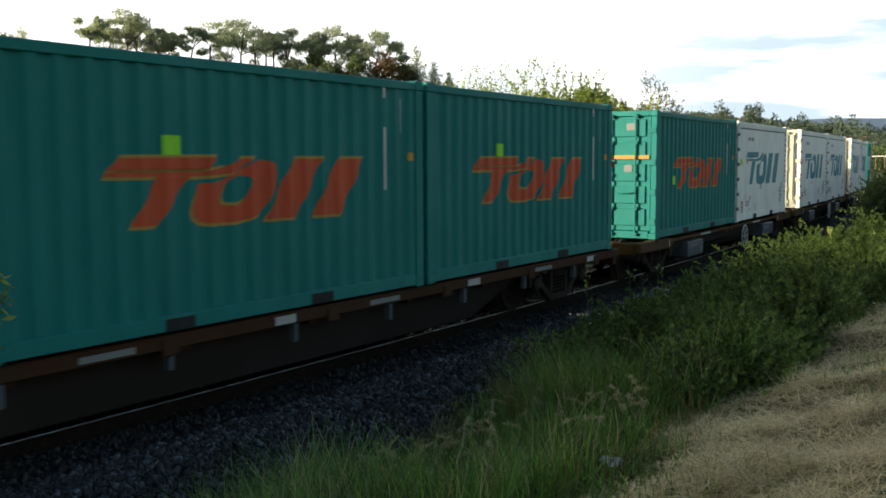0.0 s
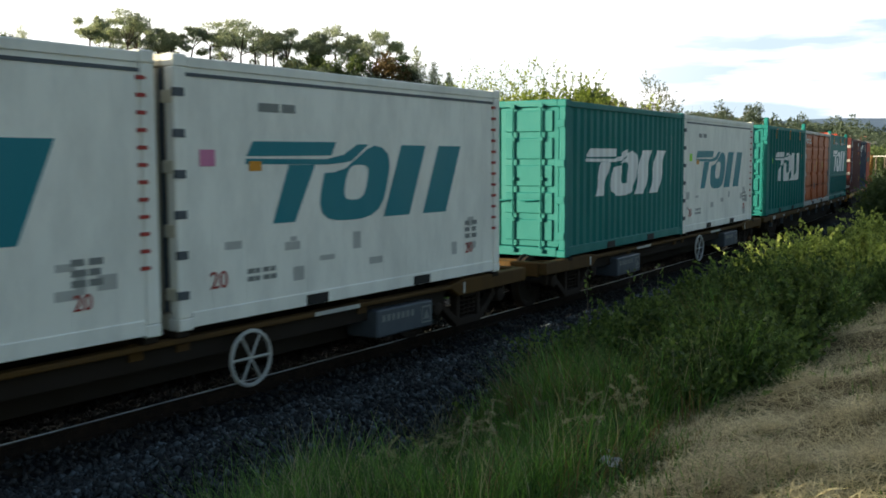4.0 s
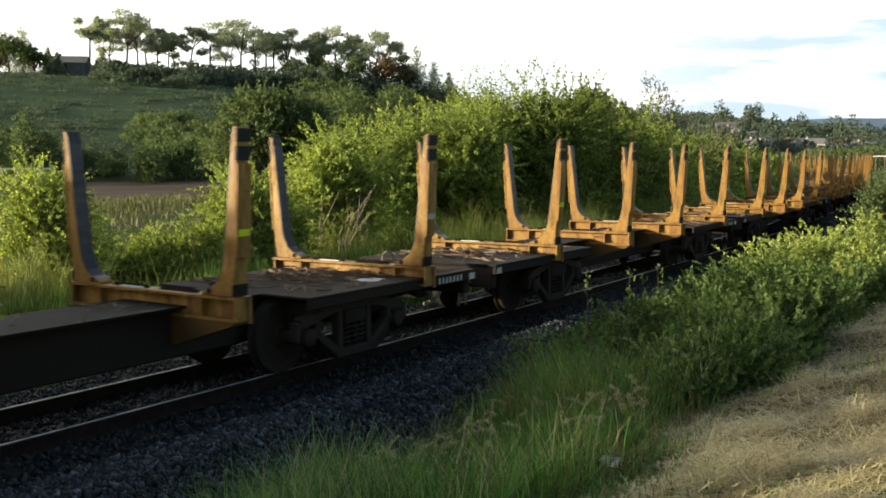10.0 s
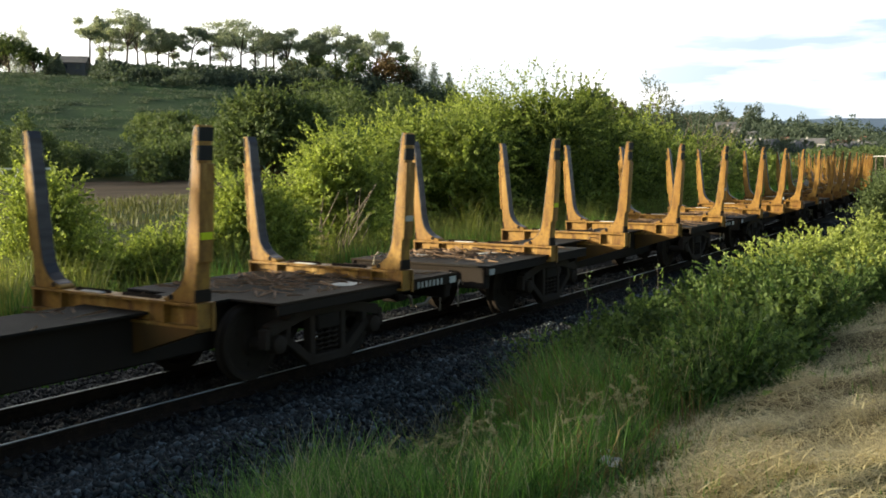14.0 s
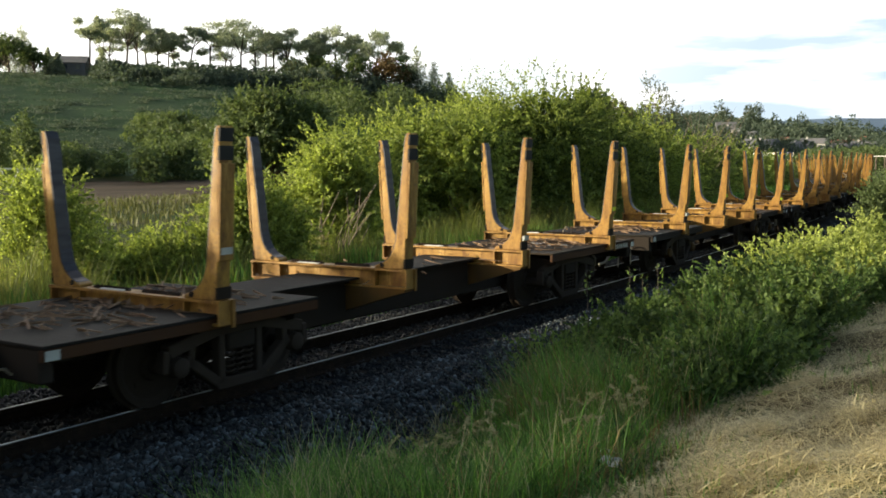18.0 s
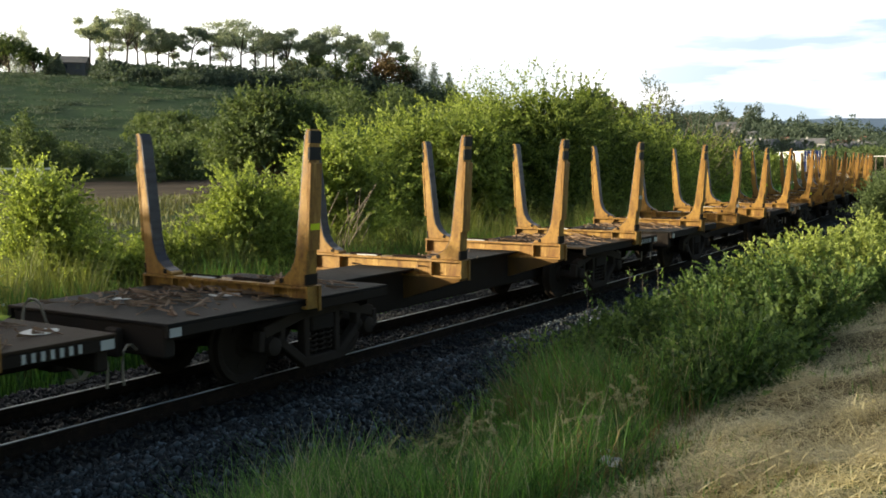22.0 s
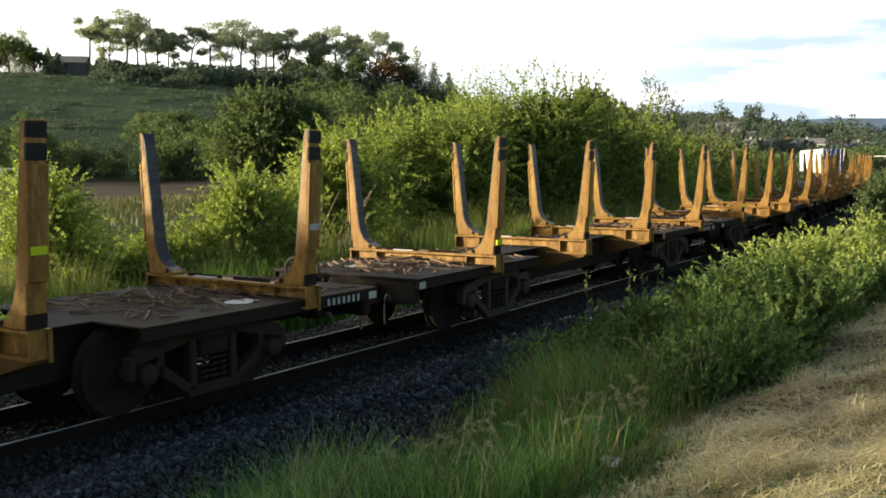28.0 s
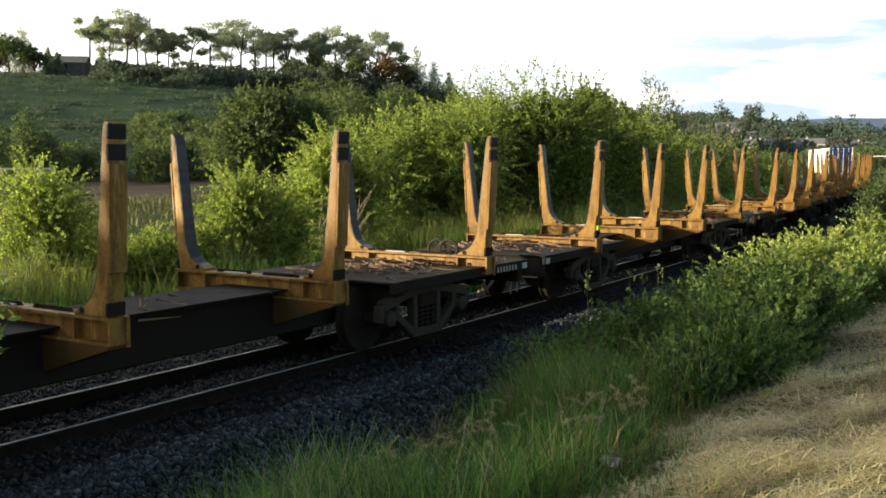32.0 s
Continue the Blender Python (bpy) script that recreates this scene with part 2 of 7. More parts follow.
M_FIELD = rough_stuff("ploughed_field", (0.05, 0.037, 0.025), (0.1, 0.075, 0.05), scale=0.08, fine=1.2, relief=0.3, gloss=0.04)
M_PATH = rough_stuff("gravel_path", (0.3, 0.27, 0.22), (0.4, 0.36, 0.3), scale=2, fine=15, gloss=0.04)
M_WOOD = rough_stuff("bark_wood", (0.06, 0.045, 0.032), (0.15, 0.115, 0.085), scale=3, fine=20)
M_DEADWOOD = rough_stuff("dead_branch", (0.14, 0.11, 0.08), (0.25, 0.2, 0.15), scale=4, fine=20)
L_HEDGE = leaf("hedge_leaf", (0.024, 0.046, 0.012), (0.33, 0.4, 0.09), 0.42)
L_BUSH = leaf("bush_leaf", (0.045, 0.08, 0.018), (0.48, 0.55, 0.14), 0.5)
# brighter leaf copy for the sunlit stretch of bank; L_WEED is the shaded one
L_SUNBANK = leaf("sunlit_bank_leaf", (0.055, 0.09, 0.024), (0.62, 0.68, 0.2), 0.48, 0.35, 1.1)
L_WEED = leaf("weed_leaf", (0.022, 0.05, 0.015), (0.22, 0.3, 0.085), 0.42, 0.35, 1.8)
L_DARK = leaf("dark_tree_leaf", (0.05, 0.08, 0.033), (0.16, 0.2, 0.08), 0.42)
# pale grey-green needles: haze over the ridge is put into this colour
L_PINE = leaf("hazed_pine_leaf", (0.2, 0.235, 0.2), (0.36, 0.39, 0.32), 0.6)
L_RUST = leaf("autumn_leaf", (0.07, 0.045, 0.018), (0.15, 0.1, 0.04), 0.25)
L_FAR = leaf("far_wood_leaf", (0.05, 0.075, 0.055), (0.12, 0.15, 0.105), 0.3)
L_OLIVE = leaf("olive_leaf", (0.06, 0.07, 0.03), (0.16, 0.16, 0.07), 0.3)
L_GRASS = leaf("grass_blade", (0.015, 0.05, 0.012), (0.23, 0.44, 0.09), 0.45, 1.7, 2.2)
L_GRASS_GOLD = leaf("sunny_grass_blade", (0.05, 0.075, 0.016), (0.27, 0.28, 0.085), 0.45, 0.9)
L_STRAW = leaf("straw", (0.17, 0.13, 0.06), (0.9, 0.78, 0.45), 0.3, 1.5, 1.3)
L_GRASS_DRY = leaf("browning_grass_blade", (0.1, 0.075, 0.03), (0.3, 0.21, 0.09), 0.35)
L_SEED = leaf("seed_head", (0.2, 0.2, 0.11), (0.46, 0.42, 0.27), 0.4)
M_WALL = rough_stuff("house_wall", (0.42, 0.4, 0.37), (0.52, 0.5, 0.46), scale=0.5, fine=6, relief=0.1)
M_WALLDARK = rough_stuff("dark_house_wall", (0.1, 0.1, 0.11), (0.16, 0.16, 0.17), scale=0.5, fine=6, relief=0.1)
M_ROOF = rough_stuff("grey_roof", (0.13, 0.13, 0.14), (0.2, 0.19, 0.19), scale=0.5, fine=5, relief=0.2)
M_ROOFRED = rough_stuff("red_roof", (0.2, 0.09, 0.06), (0.28, 0.13, 0.09), scale=0.5, fine=5, relief=0.2)
M_GLASS = material("window_glass", _steel, color=(0.05, 0.06, 0.07), rough=0.05, metal=0.0)
M_HILL = rough_stuff("hillside_pasture", (0.035, 0.07, 0.032), (0.085, 0.13, 0.058), scale=0.11, fine=1.3, relief=0.8, c=(0.06, 0.09, 0.045), gloss=0.04)
# the blue is distance haze put into the far hills' colour
M_BLUEHILL = rough_stuff("hazed_distant_hills", (0.13, 0.19, 0.27), (0.17, 0.23, 0.31), scale=0.004, fine=0.03, relief=0.1, gloss=0.04)
# ---- mesh tools ----
class Geo:
    """Collects boxes, prisms and tubes into one mesh."""

    def __init__(self):
        self.v, self.f = [], []

    def add(self, verts, faces):
        k = len(self.v)
        self.v += [tuple(p) for p in verts]
        self.f += [tuple(k + i for i in f) for f in faces]
        return self

    def box(self, x0, x1, y0, y1, z0, z1):
        return self.add([(x, y, z) for x in (x0, x1) for y in (y0, y1) for z in (z0, z1)],
                        [(0, 1, 3, 2), (4, 6, 7, 5), (0, 4, 5, 1), (2, 3, 7, 6), (0, 2, 6, 4), (1, 5, 7, 3)])

    def prism(self, poly, lo, hi, axis="z"):
        """A polygon (a, b) extruded along an axis: z -> (a, b) = (x, y); y -> (x, z); x -> (y, z)."""
        def at(a, b, c):
            return (a, b, c) if axis == "z" else (a, c, b) if axis == "y" else (c, a, b)
        n = len(poly)
        vs = [at(a, b, lo) for a, b in poly] + [at(a, b, hi) for a, b in poly]
        fs = [(i, (i + 1) % n, n + (i + 1) % n, n + i) for i in range(n)]
        return self.add(vs, fs + [tuple(range(n))[::-1], tuple(range(n, 2 * n))])

    def tube(self, pts, radii, n=8, caps=True):
        pts = [Vector(p) for p in pts]
        if isinstance(radii, (int, float)):
            radii = [radii] * len(pts)
        vs, fs = [], []
        for i, p in enumerate(pts):
            d = (pts[min(i + 1, len(pts) - 1)] - pts[max(i - 1, 0)]).normalized()
            u = d.cross(Vector((0, 0, 1)) if abs(d.z) < 0.9 else Vector((1, 0, 0))).normalized()
            w = d.cross(u)
            for k in range(n):
                a = 2 * math.pi * k / n
                vs.append(p + (u * math.cos(a) + w * math.sin(a)) * radii[i])
        for i in range(len(pts) - 1):
            for k in range(n):
                fs.append((i * n + k, i * n + (k + 1) % n, (i + 1) * n + (k + 1) % n, (i + 1) * n + k))
        if caps:
            fs += [tuple(range(n))[::-1], tuple(range((len(pts) - 1) * n, len(pts) * n))]
        return self.add(vs, fs)

    def ring(self, centre, axis, major, minor, n=20, m=6):
        c, ax = Vector(centre), Vector(axis).normalized()
        u = ax.cross(Vector((0, 0, 1)) if abs(ax.z) < 0.9 else Vector((1, 0, 0))).normalized()
        w = ax.cross(u)
        vs, fs = [], []
        for i in range(n):
            a = 2 * math.pi * i / n
            r = u * math.cos(a) + w * math.sin(a)
            for k in range(m):
                b = 2 * math.pi * k / m
                vs.append(c + r * (major + minor * math.cos(b)) + ax * minor * math.sin(b))
        for i in range(n):
            for k in range(m):
                fs.append((i * m + k, i * m + (k + 1) % m, (i + 1) % n * m + (k + 1) % m, (i + 1) % n * m + k))
        return self.add(vs, fs)

    def lathe(self, profile, centre, axis="y", n=24):
        """(r, h) pairs turned round an axis through centre."""
        c = Vector(centre)
        vs, fs, k = [], [], len(profile)
        for i in range(n):
            a = 2 * math.pi * i / n
            for r, h in profile:
                p = (r * math.cos(a), h, r * math.sin(a)) if axis == "y" else (r * math.cos(a), r * math.sin(a), h)
                vs.append(c + Vector(p))
        for i in range(n):
            j = (i + 1) % n
            fs += [(i * k + q, i * k + q + 1, j * k + q + 1, j * k + q) for q in range(k - 1)]
        return self.add(vs, fs)

    def mesh(self, name, mat, bevel=0.0, smooth=False):
        me = bpy.data.meshes.new(name)
        me.from_pydata(self.v, [], self.f)
        bm = bmesh.new()
        bm.from_mesh(me)
        bmesh.ops.recalc_face_normals(bm, faces=bm.faces)
        if bevel:
            sharp = [e for e in bm.edges if len(e.link_faces) == 2 and e.calc_face_angle(0) > 0.6]
            bmesh.ops.bevel(bm, geom=sharp, offset=bevel, segments=1, affect="EDGES", clamp_overlap=True)
        bm.to_mesh(me)
        bm.free()
        if smooth:
            me.shade_smooth()
            me.set_sharp_from_angle(angle=radians(40))
        me.materials.append(mat)
        return me


def part(name, geo, mat, parent, label="", at=None, bevel=0.0, smooth=False):
    """One mesh object under a thing or a part."""
    data = geo.mesh(name, mat, bevel, smooth) if isinstance(geo, Geo) else geo
    ob = new(name, data)
    ob.parent = parent
    if at is not None:
        ob.matrix_basis = at if isinstance(at, Matrix) else Matrix.Translation(at)
    return tagged(ob, label)


def thing(name, label, category, group="", kind="", at=None):
    ob = new(name)
    ob.empty_display_size = 0.3
    if at is not None:
        ob.matrix_basis = at
    return tagged(ob, label, category, group, kind)


def array_mesh(name, verts, sides, mat, smooth=False):
    """A mesh from an array of corners; each run of `sides` corners is one face."""
    verts = np.ascontiguousarray(verts.reshape(-1, 3), dtype=np.float32)
    n = len(verts)
    me = bpy.data.meshes.new(name)
    me.vertices.add(n)
    me.vertices.foreach_set("co", verts.ravel())
    me.loops.add(n)
    me.loops.foreach_set("vertex_index", np.arange(n, dtype=np.int32))
    me.polygons.add(n // sides)
    me.polygons.foreach_set("loop_start", np.arange(0, n, sides, dtype=np.int32))
    me.update(calc_edges=True)
    me.validate()
    me.materials.append(mat)
    return me


def grid_mesh(name, pts, mat, smooth=True):
    """pts: rows x columns x 3."""
    r, c, _ = pts.shape
    i = np.arange(r * c).reshape(r, c)
    f = np.stack([i[:-1, :-1], i[1:, :-1], i[1:, 1:], i[:-1, 1:]], -1).reshape(-1, 4)
    me = bpy.data.meshes.new(name)
    me.from_pydata(pts.reshape(-1, 3).tolist(), [], f.tolist())
    if smooth:
        me.shade_smooth()
    me.materials.append(mat)
    return me


# ---- the line of the track: straight, then a long left-hand curve ----
TRACK_Y, CURVE, CURVE_FROM, CURVE_RAMP = 8.333, 0.00252, -2.25, 10.0
_S = np.arange(-420, 760, 0.5)
_K = CURVE * np.clip((_S - CURVE_FROM) / CURVE_RAMP, 0, 1)
_T = np.cumsum(_K) * 0.5
_i0 = int(np.argmin(abs(_S)))
_T -= _T[_i0]
_X, _Y = np.cumsum(np.cos(_T)) * 0.5, np.cumsum(np.sin(_T)) * 0.5
_X, _Y = _X - _X[_i0], _Y - _Y[_i0] + TRACK_Y


def line(s, lat=0.0):
    """Place and heading on the track, s metres along it, lat metres to its far side."""
    x, y, t = np.interp(s, _S, _X), np.interp(s, _S, _Y), np.interp(s, _S, _T)
    return x - lat * np.sin(t), y + lat * np.cos(t), t


def off_track(x, y):
    """Distance to the track's centre line, + on its far side, for plan points."""
    return (y - np.interp(x, _X[_X.argmin():_X.argmax()], _Y[_X.argmin():_X.argmax()])) * np.cos(np.interp(x, _X[:_X.argmax()], _T[:_X.argmax()]))


def polar(bearing, dist, z=0.0):
    return Vector((dist * math.cos(radians(bearing)), dist * math.sin(radians(bearing)), z))
# ---- ground ----
def smooth01(x):
    x = np.clip(x, 0, 1)
    return x * x * (3 - 2 * x)


def ground_z(x, y):
    x, y = np.asarray(x, float), np.asarray(y, float)
    r = np.hypot(x, y)
    b = np.degrees(np.arctan2(y, x))
    lat = np.where(np.abs(x) < 260, off_track(np.clip(x, -400, 300), y), 60.0 * np.sign(y - 60))
    near = np.interp(lat, [-60, -14, -8.3, -6.4, -5.4, -4.0, -2.6, 2.6, 3.6, 6, 10, 20], [2.2, 1.3, 0.82, 0.42, 0.16, -0.25, -0.72, -0.7, -0.3, -0.15, -0.3, -1.0])
    wobble = 0.05 * np.sin(x * 1.9 + 0.6 * y) * np.sin(1.3 * y - 0.4 * x) + 0.03 * np.sin(4.1 * x + 2.2 * y)
    near = near + wobble * smooth01((np.abs(lat) - 2.6) / 1.5)
    valley = -1.0 + 0.4 * np.sin(x * 0.03) * np.sin(y * 0.04)
    z = np.where(lat > 20, valley, near)
    ridge = np.interp(b, [-20, 8, 14, 20, 27, 31, 34, 37, 40, 43, 46, 49, 53, 58, 75, 110, 150], [0, 0, 2, 4, 12, 17, 20.5, 23, 25, 27.3, 29.6, 30.2, 30.2, 29.8, 29.5, 27, 0])
    hill = ridge * smooth01((r - 165) / 170) * (1 + 0.03 * np.sin(b * 0.35) * np.sin(r * 0.02))
    town = np.interp(b, [-10, 0, 6, 10, 13, 19, 24, 40], [4, 6, 9, 13, 19, 25, 24, 12]) * smooth01((r - 330) / 380)
    blue = np.interp(b, [-60, 0, 8, 12, 16, 30, 60, 120], [40, 74, 88, 84, 70, 50, 40, 40]) * smooth01((r - 1300) / 1300)
    return z + hill + np.where(r > 300, town, 0) + blue


def build_ground():
    ring = np.concatenate([[0.001, 0.3], np.geomspace(0.8, 60, 90), np.geomspace(62, 4200, 90)])
    turn = np.radians(np.concatenate([np.arange(-30, 0, 2.0), np.arange(0, 66, 0.6), np.arange(66, 330.1, 4.0)]))
    R, T = np.meshgrid(ring, turn, indexing="ij")
    x, y = R * np.cos(T) - 0.6, R * np.sin(T) - 0.35
    pts = np.stack([x, y, ground_z(x, y)], -1)
    me = grid_mesh("ground", pts, M_SOIL)
    me.materials.append(M_DRYSOIL)
    me.materials.append(M_FIELD)
    mid = (pts[:-1, :-1] + pts[1:, 1:]) / 2
    mx, my = mid[..., 0].ravel(), mid[..., 1].ravel()
    lat = off_track(np.clip(mx, -300, 300), my)
    r, b = np.hypot(mx, my), np.degrees(np.arctan2(my, mx))
    idx = np.where((lat < -7.5) & (r < 60), 1, 0)
    idx = np.where((r > 78) & (r < 175) & (b > 41) & (b < 57), 2, idx)
    idx = np.where((r > 185) & (r < 1250), 3, idx)
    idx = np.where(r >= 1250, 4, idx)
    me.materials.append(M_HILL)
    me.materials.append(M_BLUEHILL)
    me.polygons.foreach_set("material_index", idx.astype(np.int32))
    ob = new("ground", me)
    tagged(ob, "grassy valley ground rising to a wooded ridge", "ground", kind="structure")
    return ob


build_ground()


def build_bank():
    """The mown bank beside the path, a ragged-edged sheet on the slope."""
    run = np.concatenate([np.arange(-14, 30, 0.15), np.arange(30, 70, 0.6)])
    edge = -5.75 + 0.5 * np.exp(-((run - 14) / 2.5) ** 2) + 0.2 * np.sin(run * 1.3) + 0.12 * np.sin(run * 3.1 + 1) + 0.07 * np.sin(run * 7.7)
    rows = []
    for k in np.linspace(0, 1, 16):
        lat = edge * (1 - k) - 13.5 * k
        x, y, _ = line(run, lat)
        ripple = 0.012 * np.sin(x * 11 + y * 5) * np.sin(y * 13 - x * 3)
        rows.append(np.stack([x, y, ground_z(x, y) + (0.035 if k else -0.03) + ripple], -1))
    ob = new("mown_bank", grid_mesh("mown_bank", np.array(rows), M_DRYSOIL))
    tagged(ob, "mown bank of dry cut grass", "ground", kind="structure")


build_bank()


# ---- railway track ----
def sweep(profile, s_values, lat):
    rows = []
    for s in s_values:
        row = []
        for a, z in profile:
            x, y, _ = line(s, lat + a)
            row.append((float(x), float(y), z))
        rows.append(row)
    return rows


def swept_part(name, profile, s_values, lat, mat, parent, close=True, label=""):
    rows = np.array(sweep(profile + (profile[:1] if close else []), s_values, lat))
    return part(name, grid_mesh(name, rows, mat, smooth=False), mat, parent, label)


def build_track():
    track = thing("railway_track", "ballasted single railway track with worn shiny rails", "railway track", kind="structure")
    run = np.concatenate([np.arange(-300, -20, 10), np.arange(-20, 120, 2.0), np.arange(120, 500, 10)])
    bed = [(-3.1, -0.95), (-2.7, -0.7), (-1.75, -0.2), (-0.8, -0.17), (0.8, -0.17), (1.75, -0.2), (2.7, -0.7), (3.1, -0.95)]
    swept_part("ballast_bed", bed, run, 0.0, M_BALLAST, track, close=False, label="dark grey crushed stone bed")
    foot = [(-0.065, -0.155), (0.065, -0.155), (0.065, -0.14), (0.012, -0.12), (0.012, -0.045), (0.035, -0.035), (0.035, -0.006), (-0.035, -0.006), (-0.035, -0.035), (-0.012, -0.045), (-0.012, -0.12), (-0.065, -0.14)]
    head = [(-0.013, -0.008), (0.013, -0.008), (0.01, 0.0), (-0.01, 0.0)]
    for lat in (-0.57, 0.57):
        rail = swept_part("rail", foot, run, lat, M_RAILSIDE, track, label="rusty steel rail")
        swept_part("running_surface", head, run, lat, M_RAILHEAD, rail, label="polished rail top")
    # sleepers
    g = Geo().box(-0.11, 0.11, -1.0, 1.0, -0.27, -0.165)
    me = g.mesh("sleeper", M_SLEEPER, 0.01)
    for k in range(250):
        x, y, t = line(-25 + 0.66 * k)
        part("sleeper", me, M_SLEEPER, track, at=pose(x, y, 0, 0, 0, math.degrees(t)))
    return track


build_track()


def build_ballast_stones(name, label, n, lo, hi, mat, seed):
    rng = np.random.default_rng(seed)
    corner = np.array([(1, 0, 0), (-1, 0, 0), (0, 1, 0), (0, -1, 0), (0, 0, 1), (0, 0, -1)], float) * 1.35
    sides = np.array([(0, 2, 4), (2, 1, 4), (1, 3, 4), (3, 0, 4), (2, 0, 5), (1, 2, 5), (3, 1, 5), (0, 3, 5)])
    s = np.where(rng.random(n) < 0.86, 2.0 + 40 * rng.random(n) ** 1.7, -16 + 18 * rng.random(n))
    lat = lo + (hi - lo) * rng.random(n)
    x, y, t = line(s, lat)
    z = np.interp(lat, [-3.1, -2.7, -1.75, -0.8, 0.8, 1.75, 2.7], [-0.95, -0.7, -0.2, -0.17, -0.17, -0.2, -0.7])
    size = (0.013 + 0.017 * rng.random(n))
    c = corner[None] * (0.65 + 0.6 * rng.random((n, 6, 1))) + 0.35 * rng.normal(size=(n, 6, 3))
    c *= size[:, None, None] * (0.7 + 0.6 * rng.random((n, 1, 3)))
    q = rng.normal(size=(n, 4))
    q /= np.linalg.norm(q, axis=1, keepdims=True)
    w, a, b, d = q.T
    rot = np.stack([1 - 2 * (b * b + d * d), 2 * (a * b - d * w), 2 * (a * d + b * w), 2 * (a * b + d * w), 1 - 2 * (a * a + d * d), 2 * (b * d - a * w), 2 * (a * d - b * w), 2 * (b * d + a * w), 1 - 2 * (a * a + b * b)], -1).reshape(n, 3, 3)
    c = np.einsum("nij,nkj->nki", rot, c)
    c += np.stack([x, y, z + size * (0.2 + 0.5 * rng.random(n))], -1)[:, None]
    me = bpy.data.meshes.new(name)
    faces = (np.arange(n)[:, None, None] * 6 + sides[None]).reshape(-1)
    me.vertices.add(n * 6)
    me.vertices.foreach_set("co", c.astype(np.float32).ravel())
    me.loops.add(len(faces))
    me.loops.foreach_set("vertex_index", faces.astype(np.int32))
    me.polygons.add(len(faces) // 3)
    me.polygons.foreach_set("loop_start", np.arange(0, len(faces), 3, dtype=np.int32))
    me.update(calc_edges=True)
    me.materials.append(mat)
    ob = new(name, me)
    tagged(ob, label, "ballast", kind="stuff")


build_ballast_stones("ballast_stones", "loose dark blue-grey crushed stones beside the rails", 60000, -3.0, -1.25, M_STONE, 7)
# stones between the rails, coloured darker for the shade under the wagons
build_ballast_stones("oily_ballast_stones", "crushed stones darkened for the wagons' shade between the rails", 30000, -1.25, 2.3, M_SHADESTONE, 8)
# ---- the train ----
# Local space of every vehicle and box: x along it (-x leads), y to the far side, z up from rail top or floor.
LENGTH, HALF_W, HIGH = 6.058, 1.219, 2.591


def corrugation(kind):
    """(x, depth) pairs along a side, depth outward from the wall plane."""
    pitch, flat, slope, depth = {"fine": (0.278, 0.072, 0.068, 0.036), "wide": (0.47, 0.06, 0.03, 0.04), "rib": (0.42, 0.07, 0.03, -0.05)}[kind]
    lo, hi = -LENGTH / 2 + 0.17, LENGTH / 2 - 0.17
    n = int((hi - lo) / pitch)
    pad = ((hi - lo) - n * pitch) / 2
    pts = [(lo, 0.0)]
    x = lo + pad
    for _ in range(n):
        rest = pitch - flat - 2 * slope
        pts += [(x + rest / 2, 0.0), (x + rest / 2 + slope, -depth), (x + rest / 2 + slope + flat, -depth), (x + rest / 2 + 2 * slope + flat, 0.0)]
        x += pitch
    return pts + [(hi, 0.0)]


def clip_x(poly, x0, x1):
    for edge, keep in ((x0, 1), (x1, -1)):
        out = []
        for i, p in enumerate(poly):
            q = poly[i - 1]
            a, b = (q[0] - edge) * keep, (p[0] - edge) * keep
            if (a < 0) != (b < 0):
                k = a / (a - b)
                out.append((edge, q[1] + k * (p[1] - q[1])))
            if b >= 0:
                out.append(p)
        poly = out
        if len(poly) < 3:
            return []
    return poly


def decal(name, polys, mat, parent, relief=None, label="", y=-HALF_W + 0.02, proud=0.005):
    """Painted flat shapes (convex, x-z) that follow the side's corrugation."""
    g = Geo()
    prof = relief or [(-4, 0.0), (4, 0.0)]
    for poly in polys:
        for (xa, da), (xb, db) in zip(prof, prof[1:]):
            c = clip_x(poly, xa, xb)
            if len(c) < 3:
                continue
            def at(p, up):
                k = (p[0] - xa) / max(1e-6, xb - xa)
                return (p[0], y - (da + k * (db - da)) - up, p[1])
            n = len(c)
            g.add([at(p, proud) for p in c], [tuple(range(n))])
    return part(name, g, mat, parent, label)


def decals(name, polys, *a, **k):
    """Each shape a part of its own."""
    for p in polys:
        decal(name, [p], *a, **k)


